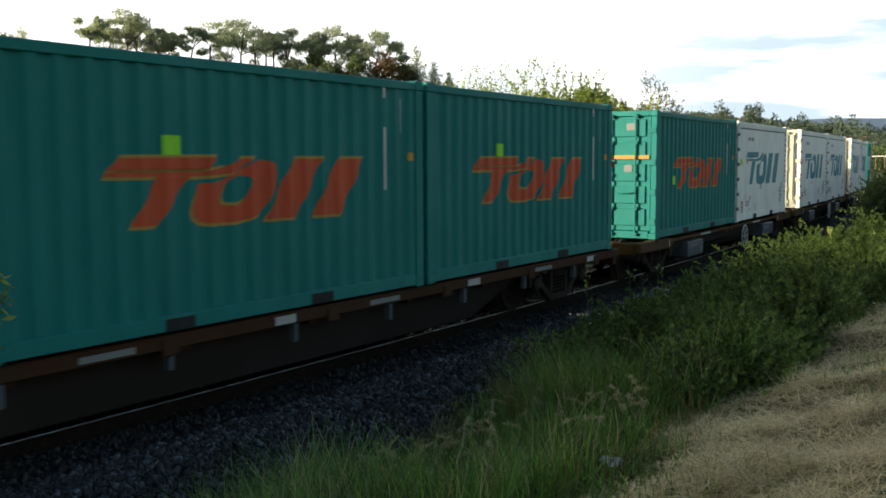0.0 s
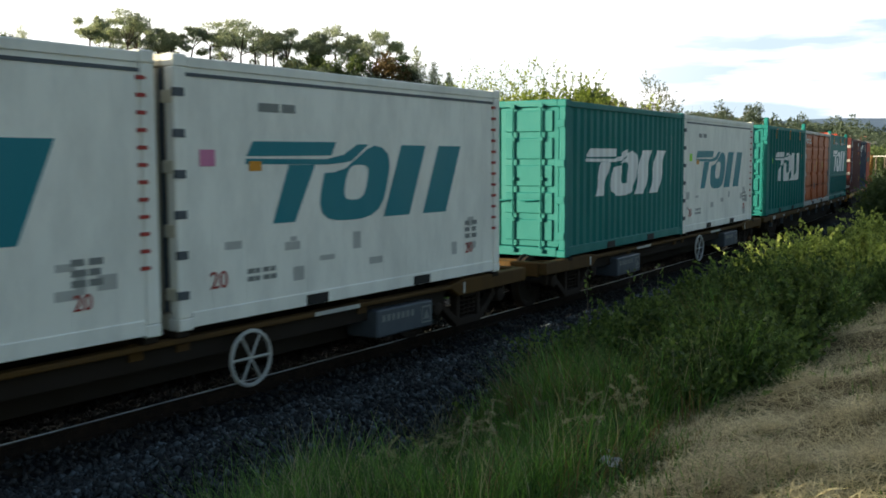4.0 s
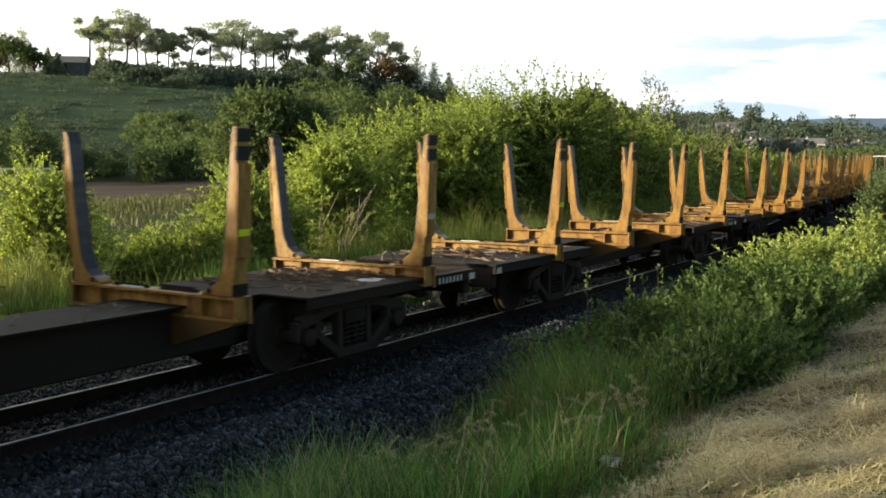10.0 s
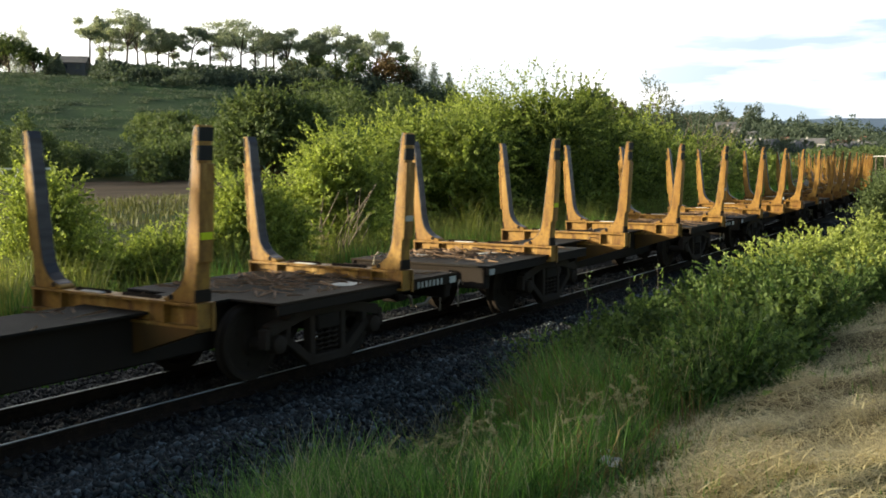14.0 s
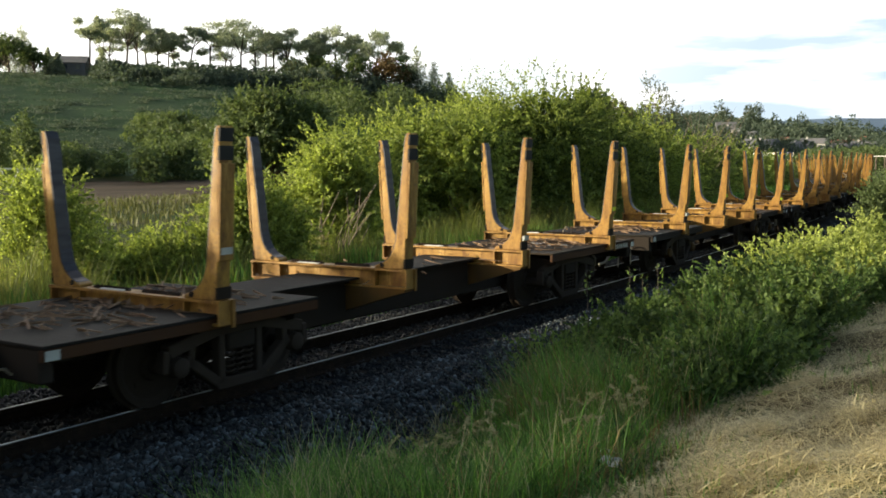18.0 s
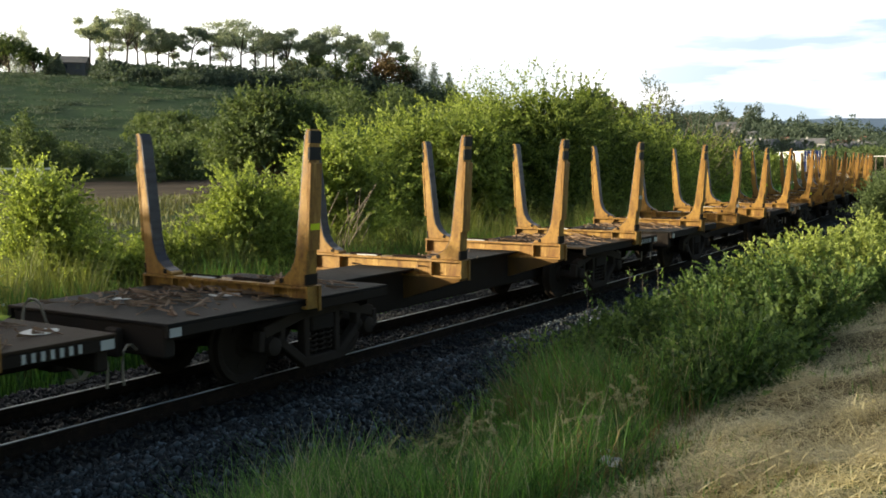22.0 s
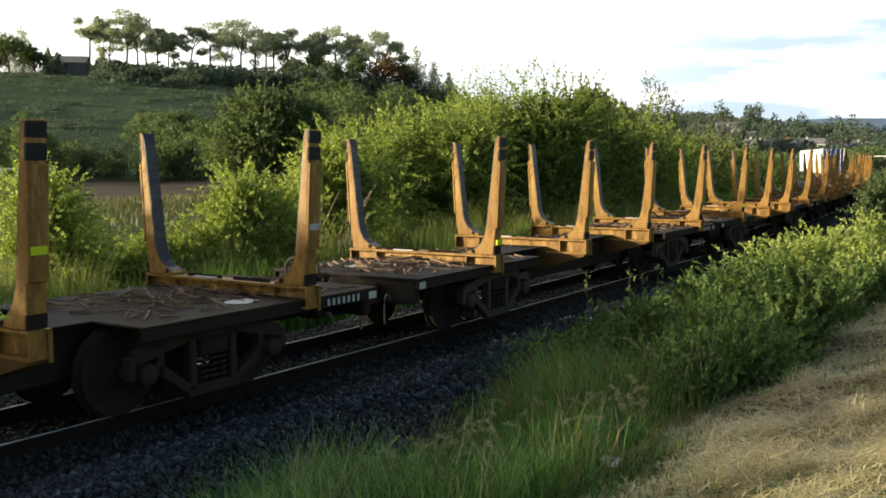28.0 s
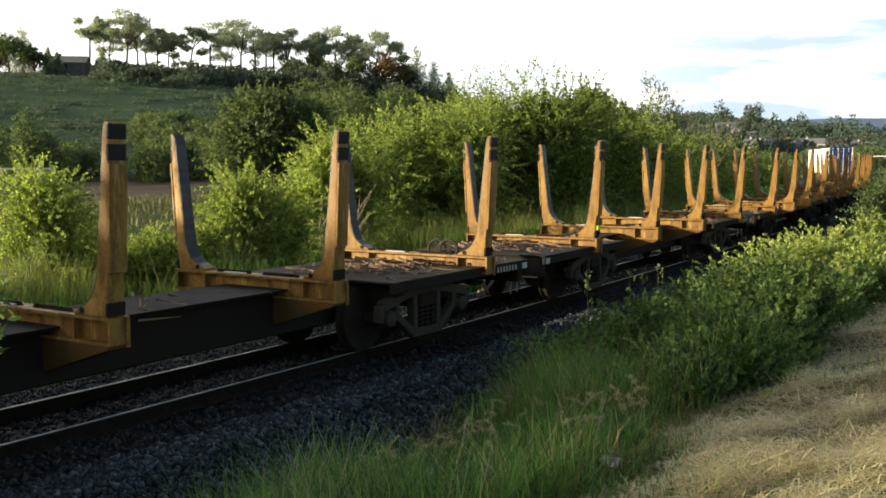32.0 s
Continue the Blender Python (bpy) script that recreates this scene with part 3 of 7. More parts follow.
def mark_polys(x0=-2.3, x1=1.67, z0=0.95, z1=1.82, lean=0.0):
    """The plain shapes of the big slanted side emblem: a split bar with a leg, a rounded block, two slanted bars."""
    polys = [[(-2.28, 1.67), (-0.96, 1.68), (-0.88, 1.83), (-2.19, 1.82)],
             [(-2.30, 1.59), (-1.05, 1.58), (-1.05, 1.64), (-2.29, 1.645)],
             [(-1.05, 1.58), (-0.75, 1.6), (-0.75, 1.69), (-1.05, 1.64)], [(-0.75, 1.6), (-0.6, 1.62), (-0.29, 1.81), (-0.5, 1.81), (-0.75, 1.69)],
             [(-1.92, 0.97), (-1.58, 0.97), (-1.24, 1.58), (-1.66, 1.58)]]
    k = 26
    for i in range(k):
        def at(a, w, h):
            c, t = math.cos(a), math.sin(a)
            m = (abs(c) ** 3.4 + abs(t) ** 3.4) ** (-1 / 3.4)
            px, pz = -0.52 + w * c * m + 0.3 * h * t * m, 1.375 + h * t * m
            return (px, min(pz, max(1.49, 1.545 + 0.55 * (px + 0.7))) if px < -0.2 and t > 0 else pz)
        a0, a1 = 2 * math.pi * i / k, 2 * math.pi * (i + 1) / k
        polys.append([at(a0, 0.6, 0.43), at(a1, 0.6, 0.43), at(a1, 0.2, 0.2), at(a0, 0.2, 0.2)])
    for d in (0.0, 0.83):
        polys += [[(d, 0.95), (d + 0.39, 0.95), (d + 0.78, 1.81), (d + 0.37, 1.81)], [(d + 0.39, 0.95), (d + 0.53, 0.95), (d + 0.9, 1.81), (d + 0.78, 1.81)]]
    fx, fz = (x1 - x0) / 3.97, (z1 - z0) / 0.87
    return [[(x0 + (a + 2.3) * fx + lean * (b - 1.4), z0 + (b - 0.95) * fz) for a, b in q] for q in polys]


def emblem(polys, *a, **k):
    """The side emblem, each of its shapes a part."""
    for lo, hi in ((0, 1), (1, 5), (5, 31), (31, 33), (33, 35)):
        decal("emblem_shape", polys[lo:hi], *a, **k)


def bars(x0, z0, rows, w, h, gap, cuts=3, seed=1):
    """Unreadable small writing: plain bars."""
    rng = random.Random(seed)
    out = []
    for r in range(rows):
        x = x0
        for _ in range(cuts):
            l = w / cuts * rng.uniform(0.6, 0.9)
            z = z0 - r * (h + gap)
            out.append([(x, z), (x + l, z), (x + l, z + h), (x, z + h)])
            x += w / cuts
    return out


def rect(x, z, w, h):
    return [[(x, z), (x + w, z), (x + w, z + h), (x, z + h)]]


def text_part(name, body, size, mat, parent, at, label=""):
    cu = bpy.data.curves.new(name, "FONT")
    cu.body, cu.size, cu.extrude = body, size, 0.002
    tmp = bpy.data.objects.new(name, cu)
    me = bpy.data.meshes.new_from_object(tmp)
    bpy.data.objects.remove(tmp)
    me.materials.clear()
    me.materials.append(mat)
    return part(name, me, mat, parent, label, at=at)


def box_frame(c, mat, posts=None, high=HIGH, cast=None):
    """Corner posts, rails, castings, floor, roof and forklift pockets, common to all boxes."""
    posts, cast = posts or mat, cast or posts or mat
    hl, hw = LENGTH / 2, HALF_W
    for x in (-1, 1):
        for y in (-1, 1):
            part("corner_post", Geo().box(*sorted((x * hl, x * (hl - 0.165))), *sorted((y * hw, y * (hw - 0.12))), 0.118, high - 0.118), posts, c, bevel=0.012)
            for z in (0, high - 0.118):
                g = Geo().box(*sorted((x * hl, x * (hl - 0.178))), *sorted((y * (hw + 0.004), y * (hw - 0.162))), z, z + 0.118)
                part("corner_casting", g, cast, c, bevel=0.012)
    for y in (-1, 1):
        ya, yb = sorted((y * (hw - 0.005), y * (hw - 0.09)))
        part("top_rail", Geo().box(-hl + 0.17, hl - 0.17, ya, yb, high - 0.12, high - 0.02), posts, c, bevel=0.01)
        low = Geo().box(-hl + 0.17, hl - 0.17, ya, yb, 0.02, 0.17)
        part("bottom_rail", low, posts, c, bevel=0.01)
        for x in (-1.03, 1.03):
            pocket = Geo().box(x - 0.18, x + 0.18, *sorted((y * (hw + 0.002), y * (hw - 0.3))), 0.026, 0.14)
            part("forklift_pocket", pocket, M_BLACK, c)
    part("floor", Geo().box(-hl + 0.05, hl - 0.05, -hw + 0.09, hw - 0.09, 0.03, 0.16), M_UNDER, c)
    g = Geo()
    n = 21
    for i in range(n):
        x = -hl + 0.2 + (LENGTH - 0.4) * i / n
        g.box(x, x + (LENGTH - 0.4) / n * 0.55, -hw + 0.09, hw - 0.09, high - 0.045, high - 0.012)
    g.box(-hl + 0.12, hl - 0.12, -hw + 0.08, hw - 0.08, high - 0.07, high - 0.03)
    part("roof", g, mat, c)


def box_sides(c, mat, kind, high=HIGH):
    prof = corrugation(kind)
    for y in (-1, 1):
        poly = [(x, y * (HALF_W - 0.02 + d)) for x, d in prof] + [(prof[-1][0], y * (HALF_W - 0.075)), (prof[0][0], y * (HALF_W - 0.075))]
        part("side_wall", Geo().prism(poly, 0.165, high - 0.115), mat, c)
    return prof


def box_blank_end(c, mat, x=1, high=HIGH):
    pts, n = [], 9
    for i in range(n):
        y0 = -1.09 + 2.18 * i / n
        w = 2.18 / n
        pts += [(x * (LENGTH / 2 - 0.03), y0), (x * (LENGTH / 2 - 0.03), y0 + 0.4 * w), (x * (LENGTH / 2 - 0.065), y0 + 0.55 * w), (x * (LENGTH / 2 - 0.065), y0 + 0.85 * w)]
    pts += [(x * (LENGTH / 2 - 0.03), 1.09), (x * (LENGTH / 2 - 0.1), 1.09), (x * (LENGTH / 2 - 0.1), -1.09)]
    part("end_wall", Geo().prism(pts, 0.16, high - 0.11), mat, c)
    part("end_sill", Geo().box(*sorted((x * LENGTH / 2, x * (LENGTH / 2 - 0.12))), -1.06, 1.06, 0.01, 0.16), mat, c, bevel=0.01)
    part("end_header", Geo().box(*sorted((x * LENGTH / 2, x * (LENGTH / 2 - 0.12))), -1.06, 1.06, high - 0.11, high), mat, c, bevel=0.01)


def box_doors(c, mat, bar_mat, high=HIGH, panels=5, x=-1, gear=None):
    """Two leaves with pressed panels, four locking bars with handles and hinges."""
    hl = LENGTH / 2
    gear = gear or bar_mat
    part("door_sill", Geo().box(*sorted((x * hl, x * (hl - 0.12))), -1.06, 1.06, 0.01, 0.16), mat, c, bevel=0.01)
    part("door_header", Geo().box(*sorted((x * hl, x * (hl - 0.12))), -1.06, 1.06, high - 0.11, high), mat, c, bevel=0.01)
    for side in (-1, 1):
        ya, yb = sorted((side * 0.012, side * 1.085))
        leaf_ob = part("door", Geo().box(*sorted((x * (hl - 0.03), x * (hl - 0.08))), ya, yb, 0.17, high - 0.12), mat, c, bevel=0.008)
        ph = (high - 0.34) / panels
        pressed = Geo().box(*sorted((x * (hl - 0.002), x * (hl - 0.031))), ya + 0.1, yb - 0.1, 0.05, ph - 0.05).mesh("pressed_panel", mat, 0.012)
        for k in range(panels):
            part("pressed_panel", pressed, mat, leaf_ob, at=(0, 0, 0.22 + k * ph))
        for yy in (0.26, 0.78):
            xb = x * (hl + 0.03)
            rod = part("locking_bar", Geo().tube([(xb, side * yy, 0.1), (xb, side * yy, high - 0.06)], 0.018, 8), bar_mat, leaf_ob, smooth=True)
            clip = Geo().box(*sorted((x * hl, x * (hl + 0.055))), side * yy - 0.045, side * yy + 0.045, -0.03, 0.03).mesh("bracket", gear)
            for z in (0.1, 0.62, 1.3, 1.95, high - 0.1):
                part("bracket", clip, gear, leaf_ob, at=(0, 0, z))
            g = Geo().tube([(xb, side * yy, 0.95), (x * (hl + 0.055), side * (yy - 0.1), 0.94), (x * (hl + 0.055), side * (yy - 0.36), 0.93)], 0.014, 6)
            part("handle", g, bar_mat, rod)
        for z in (0.35, 0.95, 1.55, 2.2):
            part("hinge", Geo().box(*sorted((x * (hl + 0.012), x * (hl - 0.05))), *sorted((side * 1.05, side * 1.2)), z - 0.06, z + 0.06), gear, c, bevel=0.006)


def corrugated_box(label, mat, kind="fine", posts=None, bars_mat=None):
    c = thing("shipping_container", label, "shipping container", "containers on the train")
    box_frame(c, mat, posts)
    prof = box_sides(c, mat, kind)
    box_blank_end(c, mat)
    box_doors(c, mat, bars_mat or mat)
    return c, prof


def orange_mark_box(label, tag=(-1.18, 1.66)):
    c, prof = corrugated_box(label, M_GREEN, "fine", bars_mat=M_GREEN_LIGHT)
    shapes = mark_polys(-1.83, 1.72, 1.0, 1.63, 0.12)
    decal("emblem_outline", [[(a + (0.03 if i > 1 else -0.03), b + (0.03 if i in (2, 3) else -0.03)) for i, (a, b) in enumerate(p)] for p in shapes], M_LOGO_STRIPE, c, prof, label="ochre outline", proud=0.004)
    emblem(shapes, M_LOGO_ORANGE, c, prof, label="weathered orange slanted emblem", proud=0.008)
    decal("sticker", rect(*tag, 0.24, 0.18), M_LIME, c, prof, "lime green sticker", proud=0.012)
    decals("writing_bar", bars(2.2, 2.35, 1, 0.06, 0.16, 0, 1) + rect(2.2, 1.25, 0.05, 0.75) + rect(2.55, 1.95, 0.05, 0.4), M_MARK, c, prof, "white mark", proud=0.008)
    decal("warning_mark", rect(2.72, 1.6, 0.1, 0.1), M_AMBER, c, prof, "amber mark", proud=0.008)
    for y, z, mat, word in ((-0.7, 1.36, M_MARK_GREY, "worn pale writing patch"), (-0.32, 1.44, M_MARK_RED, "red round mark"), (0.45, 1.4, M_PINK, "faded pink placard"), (-0.75, 2.2, M_MARK_GREY, "worn pale writing patch"), (0.45, 0.8, M_MARK_GREY, "worn pale placard")):
        part("placard", Geo().box(-LENGTH / 2 - 0.008, -LENGTH / 2 - 0.002, y, y + 0.17, z, z + 0.14), mat, c, word)
    part("door_stripe", Geo().box(-LENGTH / 2 - 0.007, -LENGTH / 2 - 0.003, -1.06, 1.06, 1.62, 1.7), M_LOGO_STRIPE, c, "ochre stripe")
    return c


def reefer_box(label, seed=0, pink=False, shade=0):
    c = thing("refrigerated_container", label, "shipping container", "containers on the train")
    rng = random.Random(seed)
    box_frame(c, M_WHITE, M_WHITE)
    for y in (-1, 1):
        g = Geo().box(-LENGTH / 2 + 0.16, LENGTH / 2 - 0.16, *sorted((y * (HALF_W - 0.02), y * (HALF_W - 0.08))), 0.165, HIGH - 0.11)
        for k in range(1, 13):
            x = -LENGTH / 2 + LENGTH * k / 13
            part("panel_seam", Geo().box(x - 0.006, x + 0.006, *sorted((y * (HALF_W - 0.0185), y * (HALF_W - 0.03))), 0.18, HIGH - 0.16), M_WHITE, c)
        part("side_panel", g, M_WHITE, c)
        part("top_channel", Geo().box(-LENGTH / 2 + 0.17, LENGTH / 2 - 0.17, *sorted((y * (HALF_W - 0.012), y * (HALF_W - 0.03))), HIGH - 0.2, HIGH - 0.165), M_GREYBOX, c)
    box_blank_end(c, M_WHITE)
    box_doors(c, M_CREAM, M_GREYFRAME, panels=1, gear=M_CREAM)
    for y in (-1.04, -0.52, 0.0, 0.52, 1.04):
        part("door_seal", Geo().box(-LENGTH / 2 - 0.004, -LENGTH / 2 + 0.03, y - 0.022, y + 0.022, 0.18, HIGH - 0.13), M_GREYBOX, c, "dark rubber seal")
    emblem(mark_polys(-2.1, 1.93, 0.93, 1.8), M_LOGO_GREEN, c, label="teal slanted emblem")
    for k in range(12):
        z = 0.62 + k * 0.155
        tag = [(-0.2, z), (-0.13, z), (-0.13, z - 0.01), (-0.1, z + 0.018), (-0.13, z + 0.046), (-0.13, z + 0.036), (-0.2, z + 0.036)]
        part("red_arrow", Geo().prism([(LENGTH / 2 + a, b) for a, b in tag], -HALF_W - 0.002, -HALF_W + 0.03, "y"), M_MARK_RED, c, "small red arrow")
    for k in range(6):
        part("door_seal_hinge", Geo().box(-LENGTH / 2 - 0.006, -LENGTH / 2 + 0.12, -HALF_W - 0.012, -HALF_W + 0.02, 0.3 + 0.38 * k, 0.38 + 0.38 * k), M_GREYBOX, c)
    at = Matrix.Translation((-2.62, -HALF_W - 0.001 + 0.012, 0.36)) @ pose(0, 0, 0, 90, 0, 0)
    text_part("size_mark", "20", 0.24, M_MARK_RED, c, at, "dark red painted number 20")
    text_part("size_mark", "20", 0.2, M_MARK_RED, c, Matrix.Translation((2.1, -HALF_W - 0.001 + 0.012, 0.34)) @ pose(0, 0, 0, 90, 0, 0), "dark red painted number 20")
    decals("writing_bar", bars(-2.1, 0.46, 2, 0.45, 0.05, 0.03, 4, seed) + bars(2.1, 0.72, 3, 0.35, 0.06, 0.03, 2, seed + 3) + bars(-1.9, 2.1, 1, 0.7, 0.09, 0, 2, seed), M_MARK_GREY, c, label="grey mark")
    scuffs = []
    for _ in range(10):
        scuffs += rect(rng.choice([rng.uniform(-2.8, -1.4), rng.uniform(1.6, 2.7), rng.uniform(-1, 1)]), rng.uniform(0.2, 0.8), rng.uniform(0.05, 0.28), rng.uniform(0.04, 0.22))
    decals("scuff_patch", scuffs, M_GREYFRAME, c, label="grey repair patch", proud=0.003)
    decal("sticker", rect(rng.uniform(-2.75, -2.5), rng.uniform(1.45, 1.6), 0.2, 0.16), M_PINK if pink else M_LIME, c, label="bright sticker", proud=0.007)
    decal("hazard_sticker", rect(-2.05, 1.5, 0.18, 0.1), M_AMBER, c, label="faded amber sticker", proud=0.007)
    return c


def white_mark_box():
    c, prof = corrugated_box("green corrugated container with a white slanted emblem", M_GREEN_LIGHT, "fine")
    emblem(mark_polys(-2.1, 1.85, 0.95, 1.8), M_LOGO_WHITE, c, prof, "white slanted emblem")
    decals("writing_bar", rect(2.3, 1.1, 0.06, 1.0), M_MARK, c, prof, "white mark")
    return c


def ribbed_box():
    c = thing("open_top_container", "green ribbed open-top container with raised corner posts", "shipping container", "containers on the train")
    box_frame(c, M_GREEN_LIGHT)
    prof = box_sides(c, M_GREEN_LIGHT, "rib")
    box_blank_end(c, M_GREEN_LIGHT)
    box_doors(c, M_GREEN_LIGHT, M_GREEN_LIGHT)
    for x in (-1, 1):
        for y in (-1, 1):
            part("raised_post", Geo().box(*sorted((x * LENGTH / 2, x * (LENGTH / 2 - 0.15))), *sorted((y * HALF_W, y * (HALF_W - 0.12))), HIGH, HIGH + 0.2), M_GREEN_LIGHT, c, bevel=0.02)
    for x in (-1.75, 0.3, 1.9):
        g = Geo()
        for k in range(5):
            g.box(x, x + 0.2, -HALF_W - 0.004, -HALF_W + 0.02, HIGH - 0.36 + 0.06 * k, HIGH - 0.33 + 0.06 * k)
        part("hazard_stripes", g, M_AMBER, c, "amber and black striped plate")
    part("roof_hatch", Geo().box(-1.2, 0.8, -0.5, 0.4, HIGH - 0.02, HIGH + 0.06), M_GREEN_LIGHT, c, bevel=0.02)
    part("load_cover", Geo().box(-0.9, 0.2, 0.1, 0.9, HIGH - 0.01, HIGH + 0.1), M_REDORANGE, c, "red cover on the roof", bevel=0.03)
    emblem(mark_polys(-1.82, 1.92, 0.95, 1.82), M_LOGO_WHITE, c, prof, "white slanted emblem")
    decals("writing_bar", rect(2.3, 1.0, 0.05, 1.1), M_MARK, c, None, "white mark")
    for x in (-0.85, 0.85):
        for k, word in enumerate(("NO", "BOX", "LIFT")):
            text_part("stencil", word, 0.12, M_MARK, c, Matrix.Translation((x, -HALF_W + 0.013, 2.3 - 0.12 * k)) @ pose(0, 0, 0, 90, 0, 0), "white stencilled word " + word)
    decal("sticker", rect(-2.5, 1.5, 0.3, 0.15), M_LIME, c, None, "lime green sticker", proud=0.008)
    decal("hazard_sticker", rect(2.42, 1.65, 0.09, 0.12), M_AMBER, c, None, "amber sticker")
    decal("red_sticker", rect(-0.5, 1.4, 0.16, 0.16), M_MARK_RED, c, None, "red sticker", proud=0.009)
    return c


def side_door_box():
    c = thing("side_opening_container", "orange side-opening container in a worn grey-white frame", "shipping container", "containers on the train")
    box_frame(c, M_ORANGE, M_GREYFRAME)
    for y in (-1, 1):
        n = 4
        w = (LENGTH - 0.44) / n
        for k in range(n):
            x0 = -LENGTH / 2 + 0.22 + k * w
            g = Geo().box(x0 + 0.01, x0 + w - 0.01, *sorted((y * (HALF_W - 0.06), y * (HALF_W - 0.1))), 0.19, HIGH - 0.13)
            leaf_ob = part("door_panel", g, M_ORANGE, c, bevel=0.015)
            pressed = Geo().box(x0 + 0.14, x0 + w - 0.14, *sorted((y * (HALF_W - 0.02), y * (HALF_W - 0.061))), 0.05, 0.42).mesh("pressed_panel", M_ORANGE, 0.02)
            for z in range(5):
                part("pressed_panel", pressed, M_ORANGE, leaf_ob, at=(0, 0, 0.2 + z * 0.45))
            for z in (0.5, 1.1, 1.7, 2.25):
                part("hinge", Geo().box(x0 - 0.07, x0 + 0.09, *sorted((y * HALF_W, y * (HALF_W - 0.06))), z - 0.07, z + 0.07), M_GREYFRAME if k == 0 else M_ORANGE, leaf_ob, bevel=0.008)
            if k:
                part("locking_bar", Geo().tube([(x0 + 0.03, y * (HALF_W - 0.01), 0.12), (x0 + 0.03, y * (HALF_W - 0.01), HIGH - 0.08)], 0.018, 6), M_ORANGE, leaf_ob)
                part("handle", Geo().tube([(x0 + 0.03, y * (HALF_W + 0.006), 0.72), (x0 - 0.3, y * (HALF_W + 0.006), 0.7)], 0.016, 6), M_UNDER, leaf_ob)
    for x in (-1, 1):
        box_blank_end(c, M_ORANGE, x)
    decals("writing_bar", bars(-2.6, 2.25, 2, 1.0, 0.06, 0.04, 2, 9), M_MARK, c, None, "white mark")
    decal("hazard_triangle", [[(-0.5, 1.42), (-0.2, 1.42), (-0.33, 1.68)]], M_AMBER, c, None, "amber warning triangle", proud=0.01)
    decals("yellow_plate", rect(-0.88, 1.18, 0.14, 0.22) + rect(0.9, 1.3, 0.24, 0.22), M_LOGO_STRIPE, c, None, "ochre plate", proud=0.01)
    decal("dark_plate", rect(2.38, 0.98, 0.24, 0.22), M_BLACK, c, None, "black plate", proud=0.01)
    decal("dark_plate", rect(-0.9, 0.55, 0.2, 0.22), M_GREYBOX, c, None, "grey plate", proud=0.01)
    return c


def half_panel_box():
    c = thing("bulk_container", "green bulk container, smooth above and ribbed below", "shipping container", "containers on the train")
    box_frame(c, M_GREEN_LIGHT)
    for y in (-1, 1):
        part("upper_panel", Geo().box(-LENGTH / 2 + 0.16, LENGTH / 2 - 0.16, *sorted((y * (HALF_W - 0.02), y * (HALF_W - 0.08))), 1.02, HIGH - 0.11), M_GREEN_LIGHT, c, bevel=0.01)
        g = Geo().box(-LENGTH / 2 + 0.16, LENGTH / 2 - 0.16, *sorted((y * (HALF_W - 0.07), y * (HALF_W - 0.12))), 0.16, 1.02)
        low = part("lower_panel", g, M_GREEN_LIGHT, c, "ribbed drop panel")
        rib = Geo().box(-0.07, 0.07, *sorted((y * (HALF_W - 0.015), y * (HALF_W - 0.069))), 0.26, 0.9).mesh("rib", M_GREEN_LIGHT, 0.015)
        for k in range(15):
            part("rib", rib, M_GREEN_LIGHT, low, at=(-LENGTH / 2 + 0.35 + k * 0.383, 0, 0))
        part("panel_rail", Geo().box(-LENGTH / 2 + 0.2, LENGTH / 2 - 0.2, *sorted((y * HALF_W, y * (HALF_W - 0.06))), 0.92, 1.0), M_GREEN, c, bevel=0.01)
    for x in (-1, 1):
        box_blank_end(c, M_GREEN_LIGHT, x)
        for y in (-1, 1):
            part("raised_post", Geo().box(*sorted((x * LENGTH / 2, x * (LENGTH / 2 - 0.15))), *sorted((y * HALF_W, y * (HALF_W - 0.12))), HIGH, HIGH + 0.12), M_GREEN_LIGHT, c, bevel=0.02)
    part("roof_hatch", Geo().box(-1.0, 0.9, -0.5, 0.5, HIGH - 0.02, HIGH + 0.08), M_GREEN_LIGHT, c, bevel=0.02)
    for x in (-1.9, 0.4, 1.9):
        g = Geo()
        for k in range(5):
            g.box(x, x + 0.18, -HALF_W - 0.004, -HALF_W + 0.02, HIGH - 0.36 + 0.06 * k, HIGH - 0.33 + 0.06 * k)
        part("hazard_stripes", g, M_AMBER, c, "amber and black striped plate")
    emblem(mark_polys(-1.95, 2.2, 1.1, 1.96), M_LOGO_WHITE, c, None, "white slanted emblem")
    decals("writing_bar", rect(2.5, 1.1, 0.05, 1.2), M_MARK, c, None, "white mark")
    for x in (-1.35, 0.75):
        for word, dx in (("NO", 0.0), ("BOX", 0.26), ("LIFT", 0.62)):
            text_part("stencil", word, 0.13, M_MARK, c, Matrix.Translation((x + dx, -HALF_W + 0.013, 2.2)) @ pose(0, 0, 0, 90, 0, 0), "white stencilled word " + word)
    for x in (-1.1, 1.0):
        part("load_cover", Geo().prism([(x, HIGH - 0.01), (x + 0.75, HIGH - 0.01), (x + 0.7, HIGH + 0.05), (x + 0.05, HIGH + 0.11)], -1.0, -0.55, "y"), M_REDORANGE, c, "red cover on the roof", bevel=0.015)
    decal("sticker", rect(2.25, 1.35, 0.14, 0.12), M_LIME, c, None, "lime green sticker", proud=0.008)
    return c


